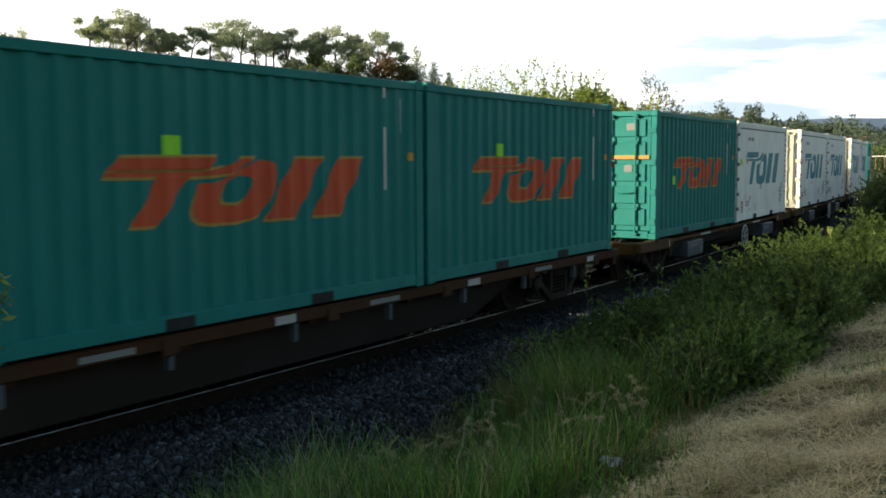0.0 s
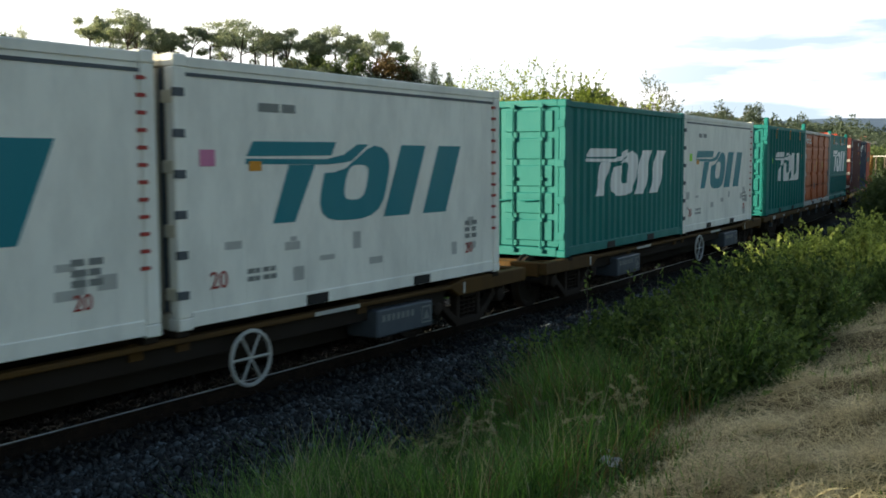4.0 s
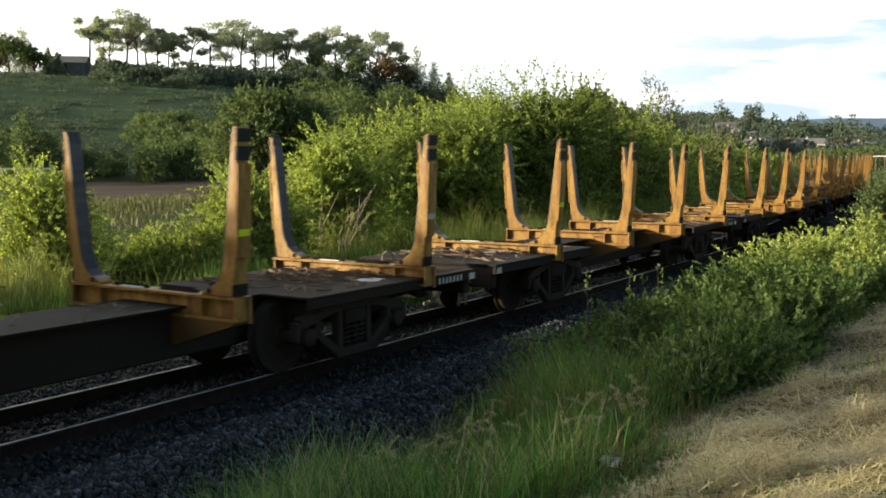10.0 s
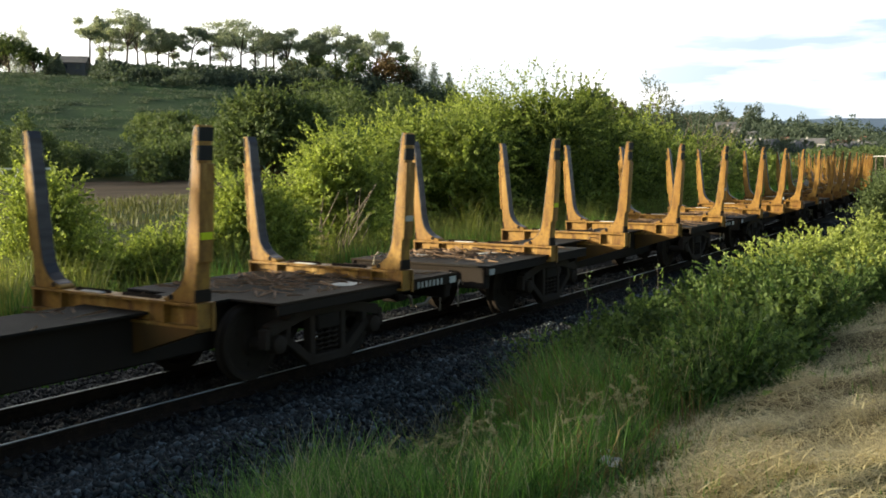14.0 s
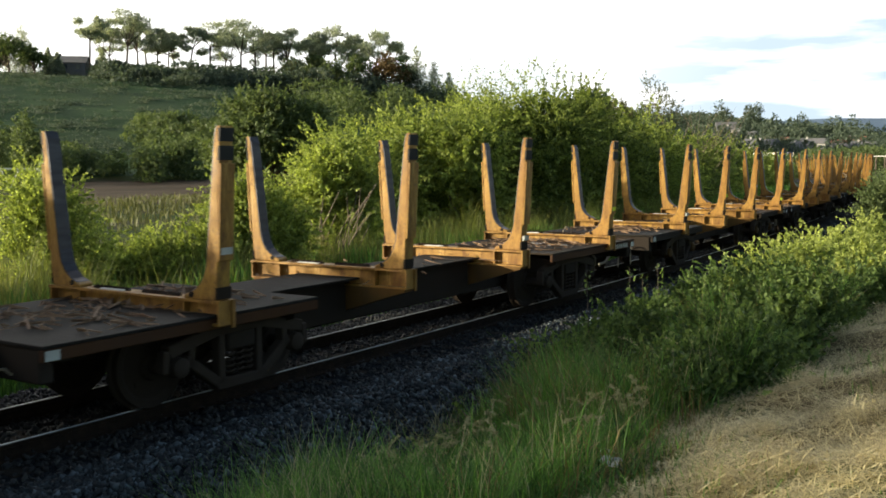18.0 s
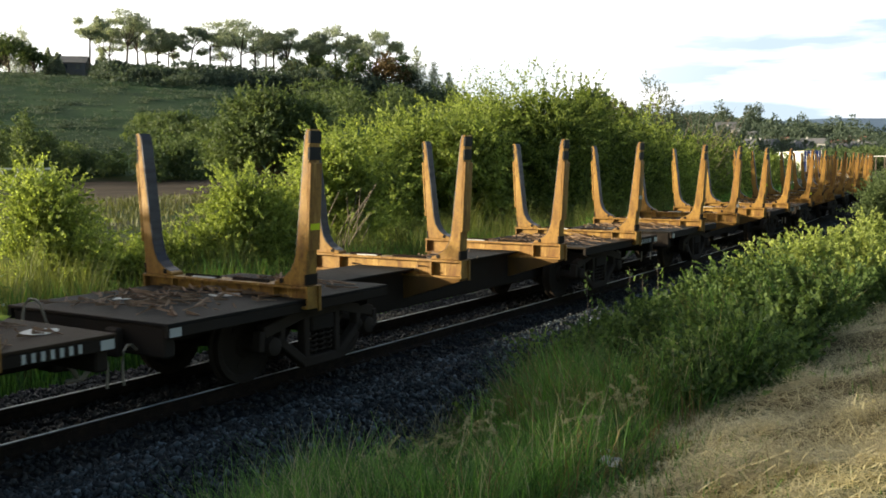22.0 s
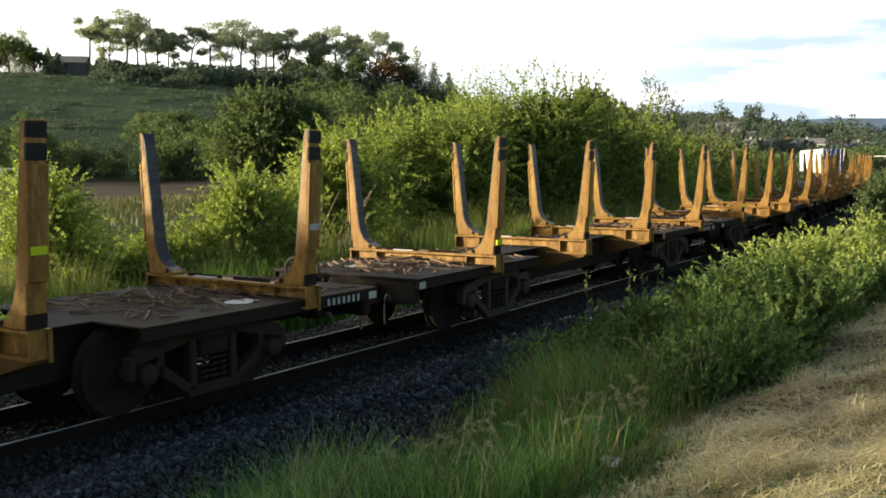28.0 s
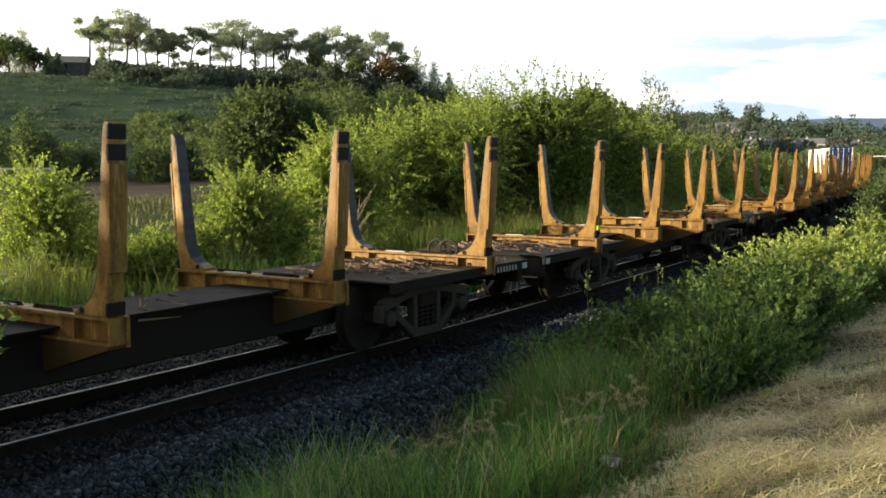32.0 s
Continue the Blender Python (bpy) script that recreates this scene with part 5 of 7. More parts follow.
def log_wagon(seed, caps="dark", tapes=True, edge=None):
    w = thing("log_wagon", "empty log wagon with rusty ochre stake cradles and bark litter", "wagon", "log wagons")
    rng = random.Random(seed)
    d = DECK_TOP
    g = Geo().prism([(MIDDLE - 6.3, 0.6), (MIDDLE - 2.7, 0.36), (MIDDLE + 2.7, 0.36), (MIDDLE + 6.3, 0.6), (MIDDLE + 6.3, d - 0.02), (MIDDLE - 6.3, d - 0.02)], -0.34, 0.34, "y")
    part("centre_sill", g, M_UNDER, w, bevel=0.02)
    part("spine_deck", Geo().box(MIDDLE - 2.95, MIDDLE + 2.95, -0.5, 0.5, d - 0.025, d), M_DECK, w)
    for s in (-1, 1):
        end, start = MIDDLE + s * 6.4, MIDDLE + s * 2.93
        xa, xb = sorted((start, end))
        part("deck_plate", Geo().box(xa, xb, -1.22, 1.22, d - 0.03, d), M_DECK, w, "dark worn deck plate", bevel=0.006)
        for y in (-1, 1):
            part("deck_edge", Geo().box(xa, xb, *sorted((y * 1.215, y * 1.16)), d - 0.14, d - 0.033), edge or M_UNDER, w, bevel=0.008)
            part("edge_bracket", Geo().prism([(y * 0.34, 0.45), (y * 0.34, d - 0.04), (y * 1.15, d - 0.145), (y * 1.15, d - 0.2)], start + s * 0.25, start + s * 0.33, "x"), M_UNDER, w)
        part("headstock", Geo().box(*sorted((end - s * 0.02, end - s * 0.16)), -1.14, 1.14, d - 0.34, d - 0.033), M_UNDER, w, bevel=0.02)
        part("end_post", Geo().box(*sorted((end + s * 0.01, end + s * 0.1)), -0.62, -0.44, d - 0.36, d - 0.08), M_CAST, w, bevel=0.02)
        coupler(w, end + s * 0.02, s)
        way = [(0.0, -0.28), (0.07, -0.22), (0.13, -0.21), (0.18, -0.26), (0.2, -0.35), (0.2, -0.47), (0.19, -0.58)]
        part("hose_loop", Geo().tube([(end + s * a, -0.78 - 0.2 * a, d + b) for a, b in way], 0.013, 6), M_HOSE, w, "pale hanging air hose", smooth=True)
        bogie(w, MIDDLE + s * 3.95, caps)
        bark(w, *sorted((start + s * 0.2, end - s * 0.3)), 260, seed * 7 + s)
        part("corner_mark", Geo().box(*sorted((end - s * 0.02, end - s * 0.16)), -1.222, -1.212, d - 0.13, d - 0.045), M_GREYFRAME, w, "pale corner plate")
    for x in STAKES[1:3]:
        for y in (-1, 1):
            part("outrigger", Geo().prism([(y * 0.34, 0.5), (y * 0.34, 0.822), (y * 1.26, 0.822), (y * 1.26, 0.79)], x - 0.1, x + 0.1, "x"), M_GRIMYOCHRE, w, "tapered grimy ochre outrigger")
    for k in range(7):
        part("number_bar", Geo().box(5.12 + 0.088 * k, 5.155 + 0.088 * k, -1.222, -1.212, d - 0.122, d - 0.045), M_GREYFRAME, w, "worn white painted mark")
    bark(w, -2.5, 2.0, 26, seed * 7 + 5)
    for k, x in enumerate(STAKES):
        z = rng.choice([1.22, 1.52, 1.68])
        cradle(w, x, (z, z + 0.07) if tapes and rng.random() < 0.5 else None, seed + k)
    # pale patches that paint the sky's reflection on the deck plates
    for _ in range(6):
        x, y = rng.uniform(-6.4, 5.7), rng.uniform(-0.9, 0.6)
        if abs(x - MIDDLE) < 3.3:
            continue
        pts = [(x + 0.24 * math.cos(a) * rng.uniform(0.6, 1), y + 0.2 * math.sin(a) * rng.uniform(0.6, 1)) for a in np.linspace(0, 2 * math.pi, 11)[:-1]]
        part("worn_patch", Geo().prism(pts, d + 0.002, d + 0.006), M_GREYFRAME, w, "pale patch painted as sky reflection")
    if caps == "pale":
        for y in (0.5, 0.72):
            hand_wheel(w, MIDDLE - 6.5, y, d + 0.04, 0.15, (1, 0.25, 0.0), M_CASTPALE)
    else:
        way = [(6.42, 0.5, -0.2), (6.47, 0.5, -0.05), (6.5, 0.51, 0.06), (6.53, 0.54, 0.12), (6.57, 0.59, 0.13), (6.6, 0.63, 0.07), (6.61, 0.65, -0.04), (6.61, 0.66, -0.2)]
        part("hose_loop", Geo().tube([(MIDDLE - a, b, d + c) for a, b, c in way], 0.014, 6), M_HOSE, w, "pale looped hose", smooth=True)
    return w
# ---- plants ----
RNG = np.random.default_rng(21)


def bearing_of(k):
    """Bearing for a place k along the view's width (0 left, 1568 right)."""
    return 33.85 - math.degrees(math.atan((k - 784) / 1742.0))


def spot(k, dist):
    q = polar(bearing_of(k), dist)
    return (q.x, q.y)


def unit(v):
    return v / np.maximum(1e-9, np.linalg.norm(v, axis=-1, keepdims=True))


def leaf_quads(pos, size, aim=None, narrow=0.55, rng=RNG, corners=4):
    """A small pointed leaf at each place, turned at random (or roughly along aim); three corners for far leaves."""
    n = len(pos)
    along = unit(rng.normal(size=(n, 3)) + (0 if aim is None else 1.1 * aim))
    side = unit(np.cross(along, rng.normal(size=(n, 3))))
    s = (size * (0.6 + 0.8 * rng.random(n)))[:, None]
    if corners == 3:
        return np.stack([pos - along * s + side * s * narrow, pos + along * s, pos - along * s - side * s * narrow], 1)
    return np.stack([pos - along * s, pos + side * s * narrow, pos + along * s, pos - side * s * narrow], 1)


def sprays(centres, radii, count, length, leaves, size, rise=0.5, droop=0.25, rng=RNG, jitter=0.07, corners=4):
    """Leafy twigs that burst outward from ellipsoid masses; uneven, with gaps."""
    centres, radii = np.asarray(centres, float), np.asarray(radii, float)
    wt = radii.prod(1) ** (2 / 3)
    pick = rng.choice(len(centres), count, p=wt / wt.sum())
    d = unit(rng.normal(size=(count, 3)) + np.array([0, 0, 0.25]))
    root = centres[pick] + d * radii[pick] * (0.45 + 0.45 * rng.random((count, 1)))
    way = unit(d + np.array([0, 0, rise]) + 0.35 * rng.normal(size=(count, 3)))
    ln = length * (0.5 + 0.9 * rng.random((count, 1)))
    t = (np.arange(leaves) + rng.random((count, leaves))) / leaves
    pos = root[:, None] + way[:, None] * (ln * t)[..., None]
    pos[..., 2] -= droop * (ln * t ** 2)
    pos += jitter * ln[:, None] * rng.normal(size=pos.shape) * (1.1 - t[..., None])
    aim = np.repeat(way[:, None], leaves, 1).reshape(-1, 3)
    return leaf_quads(pos.reshape(-1, 3), np.full(count * leaves, size), aim, rng=rng, corners=corners)


def fill(centres, radii, count, size, rng=RNG, lo=0.5, corners=4):
    """Leaves inside the masses, thicker towards the skin."""
    centres, radii = np.asarray(centres, float), np.asarray(radii, float)
    wt = radii.prod(1) ** (2 / 3)
    pick = rng.choice(len(centres), count, p=wt / wt.sum())
    d = unit(rng.normal(size=(count, 3)))
    r = lo + (1.02 - lo) * rng.random((count, 1)) ** 0.6
    return leaf_quads(centres[pick] + d * radii[pick] * r, np.full(count, size), rng=rng, corners=corners)


def lumps(base, size, n, seed, spread=0.75, flat=1.0, tight=1.0):
    """Uneven ellipsoid masses that make up a crown or bush: base centre, overall half-sizes."""
    rng = np.random.default_rng(seed)
    d = unit(rng.normal(size=(n, 3)))
    d[:, 2] = np.abs(d[:, 2]) * 1.1 - 0.35
    c = np.asarray(base) + d * np.asarray(size) * spread * (0.5 + 0.5 * rng.random((n, 1)))
    r = np.asarray(size) * (0.3 + 0.22 * rng.random((n, 1))) * tight * np.array([1, 1, flat])
    return c, r


def limbs(root, ends, r0, seed=0):
    rng = random.Random(seed)
    g = Geo()
    root = Vector(root)
    for e in ends:
        e = Vector(e)
        mid = root.lerp(e, 0.5) + Vector((rng.uniform(-1, 1), rng.uniform(-1, 1), rng.uniform(-0.2, 0.6))) * 0.12 * (e - root).length
        g.tube([root, root.lerp(mid, 0.5), mid, mid.lerp(e, 0.6), e], [r0, r0 * 0.8, r0 * 0.6, r0 * 0.4, r0 * 0.15], 6)
    return g


def gz(x, y):
    return float(ground_z(np.array([x]), np.array([y]))[0])


def bush(name, label, where, size, seed, mat, leaf_size=0.07, twigs=900, leaves=14, spray=0.9, category="bush", stems=7, group="", rise=0.5, inner=0.5, n=11, tight=1.0, loose=0.07):
    """where: plan place; size: half-width, half-depth, height."""
    x, y = where
    z = gz(x, y)
    ob = thing(name, label, category, group)
    ob.matrix_basis = Matrix.Translation((x, y, z))
    hx, hy, h = size
    c, r = lumps((0, 0, h * 0.5), (hx, hy, h * 0.55), n, seed, 0.75 / tight ** 0.5, 1.0, tight)
    rng = np.random.default_rng(seed)
    tips = [(c[i][0], c[i][1], c[i][2] + 0.2 * h) for i in range(min(stems, len(c)))]
    for k, tip in enumerate(tips):
        part("stem", limbs((0, 0, -0.1), [tip], 0.035 * h ** 0.7 + 0.02, seed + k), M_WOOD, ob)
    q = np.concatenate([sprays(c, r, twigs, spray, leaves, leaf_size, rng=rng, rise=rise, jitter=loose, corners=3), fill(c, r, int(twigs * leaves * inner), leaf_size * 1.1, rng, corners=3)])
    q = q[q[:, :, 2].min(1) > -0.15]
    part("foliage", array_mesh("foliage", q, 3, mat), mat, ob)
    return ob


def heap(half, height, n, seed, low=0.2, size=0.24):
    """Leaf masses piled into an uneven dome: centres and radii."""
    rng = np.random.default_rng(seed)
    a, rho = rng.random(n) * 6.283, np.sqrt(rng.random(n))
    dome = height * (1 - 0.5 * rho ** 2.2) * (0.72 + 0.28 * rng.random(n))
    r = min(half) * size * (0.7 + 0.7 * rng.random(n))
    z = np.maximum(r * 0.6, dome * (low + (1 - low) * rng.random(n) ** 0.55) - r)
    wide = 0.85 * (0.62 + 0.38 * np.clip(z / (0.5 * height), 0, 1))
    c = np.stack([half[0] * rho * np.cos(a) * wide, half[1] * rho * np.sin(a) * wide, z], -1)
    return c, np.stack([r * 1.15, r * 1.15, r * 0.85], -1)


def thicket(name, label, where, size, seed, mat, leaf_size=0.05, twigs=900, leaves=24, spray=1.2, category="bush", stems=6, group="", rise=0.55, n=26, inner=0.35, lump=0.24, droop=0.3, corners=4):
    """A bush of many separate leafy masses with arching sprays and dark hollows between them. size: half-width, half-depth, height."""
    x, y = where
    ob = thing(name, label, category, group)
    ob.matrix_basis = Matrix.Translation((x, y, gz(x, y)))
    hx, hy, h = size
    c, r = heap((hx, hy), h - 0.35 * spray, n, seed, size=lump)
    rng = np.random.default_rng(seed)
    for k in range(stems):
        part("stem", limbs((0, 0, -0.1), [tuple(c[k])], 0.03 * h ** 0.7 + 0.015, seed + k), M_WOOD, ob)
    q = np.concatenate([sprays(c, r, twigs, spray, leaves, leaf_size, rng=rng, rise=rise, jitter=0.035, droop=droop, corners=corners), fill(c, r, int(twigs * leaves * inner), leaf_size * 1.1, rng, 0.3, corners)])
    q = q[q[:, :, 2].min(1) > -0.15]
    part("foliage", array_mesh("foliage", q, corners, mat), mat, ob)
    return ob


def round_tree(name, label, where, height, width, seed, mat, trunk=0.35, leaf_size=0.25, twigs=500, leaves=10, crown_from=0.3, wood=None, group="", lumps_n=12, spray=None, gaps=0.75, category="tree"):
    x, y = where
    z = gz(x, y)
    ob = thing(name, label, category, group)
    ob.matrix_basis = Matrix.Translation((x, y, z - 0.1))
    ch = height * (1 - crown_from)
    c, r = lumps((0, 0, height * crown_from + ch * 0.45), (width / 2, width / 2, ch * 0.55), lumps_n, seed, gaps)
    g = Geo().tube([(0, 0, -0.3), (0.05 * width * math.sin(seed), 0, height * crown_from * 0.6), (0, 0, height * crown_from + ch * 0.3)], [trunk * 1.25, trunk, trunk * 0.55], 8)
    part("trunk", g, wood or M_WOOD, ob)
    for k, tip in enumerate(c):
        part("limb", limbs((0, 0, height * crown_from * 0.8), [tuple(tip)], trunk * 0.4, seed + k), wood or M_WOOD, ob)
    rng = np.random.default_rng(seed)
    q = np.concatenate([sprays(c, r, twigs, spray or width * 0.12, leaves, leaf_size, rng=rng, rise=0.3, droop=0.1, corners=3), fill(c, r, twigs * leaves // 2, leaf_size, rng, corners=3)])
    part("crown", array_mesh("crown", q, 3, mat), mat, ob)
    return ob


def tall_pine(where, height, seed, mat, width=None, group="ridge trees", label="tall umbrella pine with bare trunk and flat-topped crown"):
    """Bare leaning trunk, a few rising limbs, flat uneven cushions of needles."""
    x, y = where
    rng = np.random.default_rng(seed)
    w = width or height * 0.5
    ob = thing("pine_tree", label, "tree", group)
    ob.matrix_basis = Matrix.Translation((x, y, gz(x, y) - 0.2))
    lean = rng.normal(0, 0.06, 2) * height
    fork = Vector((lean[0] * 0.6, lean[1] * 0.6, height * (0.42 + 0.16 * rng.random())))
    part("trunk", Geo().tube([(0, 0, -0.3), (lean[0] * 0.1, lean[1] * 0.1, height * 0.22), tuple(fork)], [height * 0.022, height * 0.017, height * 0.013], 7), M_WOOD, ob)
    n = int(rng.integers(9, 14))
    a = np.arange(n) * 2.4 + rng.normal(0, 0.4, n)
    rho = np.sqrt((np.arange(n) + 0.5) / n)
    c = np.stack([lean[0] + 0.46 * w * rho * np.cos(a), lean[1] + 0.46 * w * rho * np.sin(a), height * (0.94 - 0.2 * rho ** 2 - 0.1 * rng.random(n))], -1)
    low = rng.random(n) < (0.3 if seed % 3 else 0.12)
    c[:, 2] -= low * height * (0.08 + 0.2 * rng.random(n))
    r = np.stack([w * (0.13 + 0.12 * rng.random(n))] * 2 + [height * (0.04 + 0.04 * rng.random(n))], -1)
    for k in range(0, n, 2):
        part("limb", limbs(tuple(fork), [tuple(c[k] - np.array([0, 0, r[k][2]]))], height * 0.009, seed + k), M_WOOD, ob)
    q = np.concatenate([sprays(c, r, 420, height * 0.045, 8, 0.23, rng=rng, rise=0.7, droop=0.0, corners=3), fill(c, r, 2200, 0.25, rng, 0.1, 3)])
    part("crown", array_mesh("crown", q, 3, mat), mat, ob)
    return ob


def conifer(where, height, width, seed, mat, group="ridge trees"):
    x, y = where
    rng = np.random.default_rng(seed)
    ob = thing("conifer", "dense dark conical conifer", "tree", group)
    ob.matrix_basis = Matrix.Translation((x, y, gz(x, y) - 0.2))
    part("trunk", Geo().tube([(0, 0, -0.3), (0, 0, height * 0.9)], [height * 0.025, 0.05], 7), M_WOOD, ob)
    n = 16
    t = np.linspace(0.08, 0.97, n)
    rad = width / 2 * (1 - t) ** 0.75
    a = np.arange(n) * 2.4
    c = np.stack([rad * 0.35 * np.cos(a), rad * 0.35 * np.sin(a), t * height], -1)
    r = np.stack([rad * 0.8 + 0.15, rad * 0.8 + 0.15, np.full(n, height * 0.07)], -1)
    q = np.concatenate([sprays(c, r, 320, width * 0.12, 7, 0.22, rng=rng, rise=0.1, droop=0.25, corners=3), fill(c, r, 2600, 0.28, rng, 0.3, 3)])
    part("crown", array_mesh("crown", q, 3, mat), mat, ob)
    return ob


def blades(s_lat, height, width, lean=0.35, rng=RNG, mid=True):
    """Bent grass blades: places (n x 3), height (n). Two quads a blade."""
    n = len(s_lat)
    a = rng.random(n) * 6.283
    dirn = np.stack([np.cos(a), np.sin(a), np.zeros(n)], -1)
    side = np.stack([-np.sin(a), np.cos(a), np.zeros(n)], -1)
    bend = (lean * (0.3 + rng.random(n)) * height)[:, None] * dirn
    up = np.stack([np.zeros(n), np.zeros(n), height], -1)
    w = (width * (0.6 + 0.8 * rng.random(n)))[:, None] * side
    p0, p1, p2 = s_lat, s_lat + up * 0.55 + bend * 0.3, s_lat + up * 0.95 + bend
    q1 = np.stack([p0 - w, p0 + w, p1 + w * 0.8, p1 - w * 0.8], 1)
    q2 = np.stack([p1 - w * 0.8, p1 + w * 0.8, p2 + w * 0.1, p2 - w * 0.1], 1)
    return np.concatenate([q1, q2], 0)


def straw(name, label, n, s_range, lat_range, length, loft, seed, power=1.4, patch=None, bent=False):
    """Cut stalks lying every way on the bank."""
    rng = np.random.default_rng(seed)
    s = s_range[0] + (s_range[1] - s_range[0]) * rng.random(n) ** power
    lat = lat_range[0] + (lat_range[1] - lat_range[0]) * rng.random(n)
    s = s + 1.0 * rng.normal(size=n) * np.clip((s_range[0] + 2.0 - s) / 2.0, 0, 1)      # ragged ends, no straight seam
    lat = lat - 0.8 * rng.exponential(size=n) * np.clip((lat_range[0] + 1.6 - lat) / 1.6, 0, 1)
    x, y, _ = line(s, lat)
    lump = 0.7 * np.sin(x * 1.7 + 2.1 * np.sin(y * 1.9) + 0.9 * y) * np.sin(y * 2.9 - 1.1 * x) + 0.5 * np.sin(4.3 * x + 1.7 * np.sin(5.1 * y)) * np.sin(5.3 * y + 1.3 * np.sin(3.7 * x)) + 0.3 * np.sin(9.1 * x + 4 * y) * np.sin(8.3 * y - 3 * x)
    if patch is not None:
        keep = lump + 0.5 * rng.normal(size=n) > patch
        x, y, lump = x[keep], y[keep], lump[keep]
    n = len(x)
    p = np.stack([x, y, ground_z(x, y) + 0.03 + loft * rng.random(n) * (0.5 + np.clip(lump, 0, 1))], -1)
    a = rng.random(n) * 6.283
    d = np.stack([np.cos(a), np.sin(a), rng.normal(0, 0.22, n)], -1) * (length * (0.35 + 1.1 * rng.random(n) ** 2))[:, None]
    w = np.stack([-np.sin(a), np.cos(a), np.zeros(n)], -1) * (0.0013 + 0.0022 * rng.random(n) ** 2)[:, None]
    bend = np.stack([np.zeros(n), np.zeros(n), -0.25 * length * rng.random(n)], -1)
    q1 = np.stack([p - d - w, p - d + w, p + w, p - w], 1)
    q2 = np.stack([p - w, p + w, p + d * 0.9 + w + bend, p + d * 0.9 - w + bend], 1)
    ob = new(name, array_mesh(name, np.concatenate([q1, q2]) if bent else np.stack([p - d - w, p - d + w, p + d * 0.9 + w, p + d * 0.9 - w], 1), 4, L_STRAW))
    return tagged(ob, label, "straw", kind="stuff")


def grass(name, label, n, s_range, lat_range, height, width, mat, seed, power=1.0, lean=0.35, patch=0.0, category="grass", tuft=0):
    rng = np.random.default_rng(seed)
    s = s_range[0] + (s_range[1] - s_range[0]) * rng.random(n) ** power
    lat = lat_range[0] + (lat_range[1] - lat_range[0]) * rng.random(n)
    if tuft:
        k = rng.integers(0, n // tuft, n)
        s, lat = s[k] + 0.05 * rng.normal(size=n), lat[k] + 0.05 * rng.normal(size=n)
    x, y, _ = line(s, lat)
    if patch:
        keep = np.sin(x * 1.1 + 1.7 * np.sin(y * 0.9)) + np.sin(y * 1.7 + x * 0.6) + 0.8 * rng.normal(size=n) > patch
        x, y = x[keep], y[keep]
    p = np.stack([x, y, ground_z(x, y) - 0.02], -1)
    h = height * (0.45 + 0.75 * rng.random(len(p))) * (0.8 + 0.35 * np.sin(p[:, 0] * 1.6 + 1.3 * np.sin(p[:, 1] * 2.1)))
    if tuft:
        h = h * (0.55 + 0.75 * np.abs(np.sin(37.0 * np.round(p[:, 0] * 4) + 19.0 * np.round(p[:, 1] * 4))))
    ob = new(name, array_mesh(name, blades(p, h, width, lean, rng), 4, mat))
    return tagged(ob, label, category, kind="stuff")


# near side: tall green grass between ballast and mown bank
grass("tall_grass", "tall green grass along the ballast edge", 44000, (3, 20), (-5.68, -2.75), 0.52, 0.0045, L_GRASS, 31, 1.4, 0.7, tuft=26)
grass("low_grass", "short dense grass under the taller blades", 24000, (3, 22), (-5.7, -2.65), 0.28, 0.0055, L_GRASS, 38, 1.4, 1.0, tuft=14)
grass("browning_grass", "browning grass patches among the green", 11000, (3, 24), (-5.7, -2.9), 0.5, 0.0042, L_GRASS_DRY, 39, 1.3, 0.9, 0.5, tuft=20)
grass("rank_grass", "rank tall green grass in clumps on the bank", 14000, (7.5, 16), (-5.65, -3.0), 0.66, 0.004, L_GRASS, 52, 1.0, 0.55, 0.1, tuft=30)
grass("rank_dry_grass", "rank browning grass in clumps on the bank", 9000, (7.5, 16), (-5.65, -3.2), 0.62, 0.0036, L_GRASS_DRY, 53, 1.0, 0.7, 0.2, tuft=24)
grass("bank_tall_grass", "tall green grass further along the bank", 14000, (14, 60), (-6.0, -3.2), 0.34, 0.007, L_GRASS_GOLD, 32, 1.3, 0.6)
grass("sparse_grass", "thin seeding grass on the edge of the ballast", 2600, (2.5, 14), (-3.3, -2.3), 0.42, 0.003, L_SEED, 33, 1.2, 0.7, tuft=9)
grass("seed_grass", "pale seeding grass stalks among the green", 2600, (4, 22), (-5.6, -2.9), 0.74, 0.003, L_SEED, 34, 1.2, 0.5)
straw("mown_straw", "mown dry straw matted on the bank", 125000, (2.5, 30), (-9.0, -5.45), 0.13, 0.05, 35, 1.6)
straw("straw_swathes", "raised swathes of pale cut straw", 120000, (2.5, 30), (-9.0, -5.5), 0.135, 0.15, 37, 1.6, 0.1, True)
grass("bank_grass", "short green grass tufts on the mown bank", 24000, (3, 30), (-9.0, -5.3), 0.18, 0.005, L_GRASS, 36, 1.5, 0.7, 0.7)
grass("edge_grass", "ragged grass along the edge of the mown bank", 6000, (3, 26), (-6.0, -5.4), 0.24, 0.006, L_GRASS, 47, 1.4, 0.9, 0.2)
grass("edge_thatch", "dry brown grass along the edge of the mown bank", 8000, (3, 26), (-6.05, -5.5), 0.16, 0.005, L_GRASS_DRY, 48, 1.4, 1.0, 0.2)


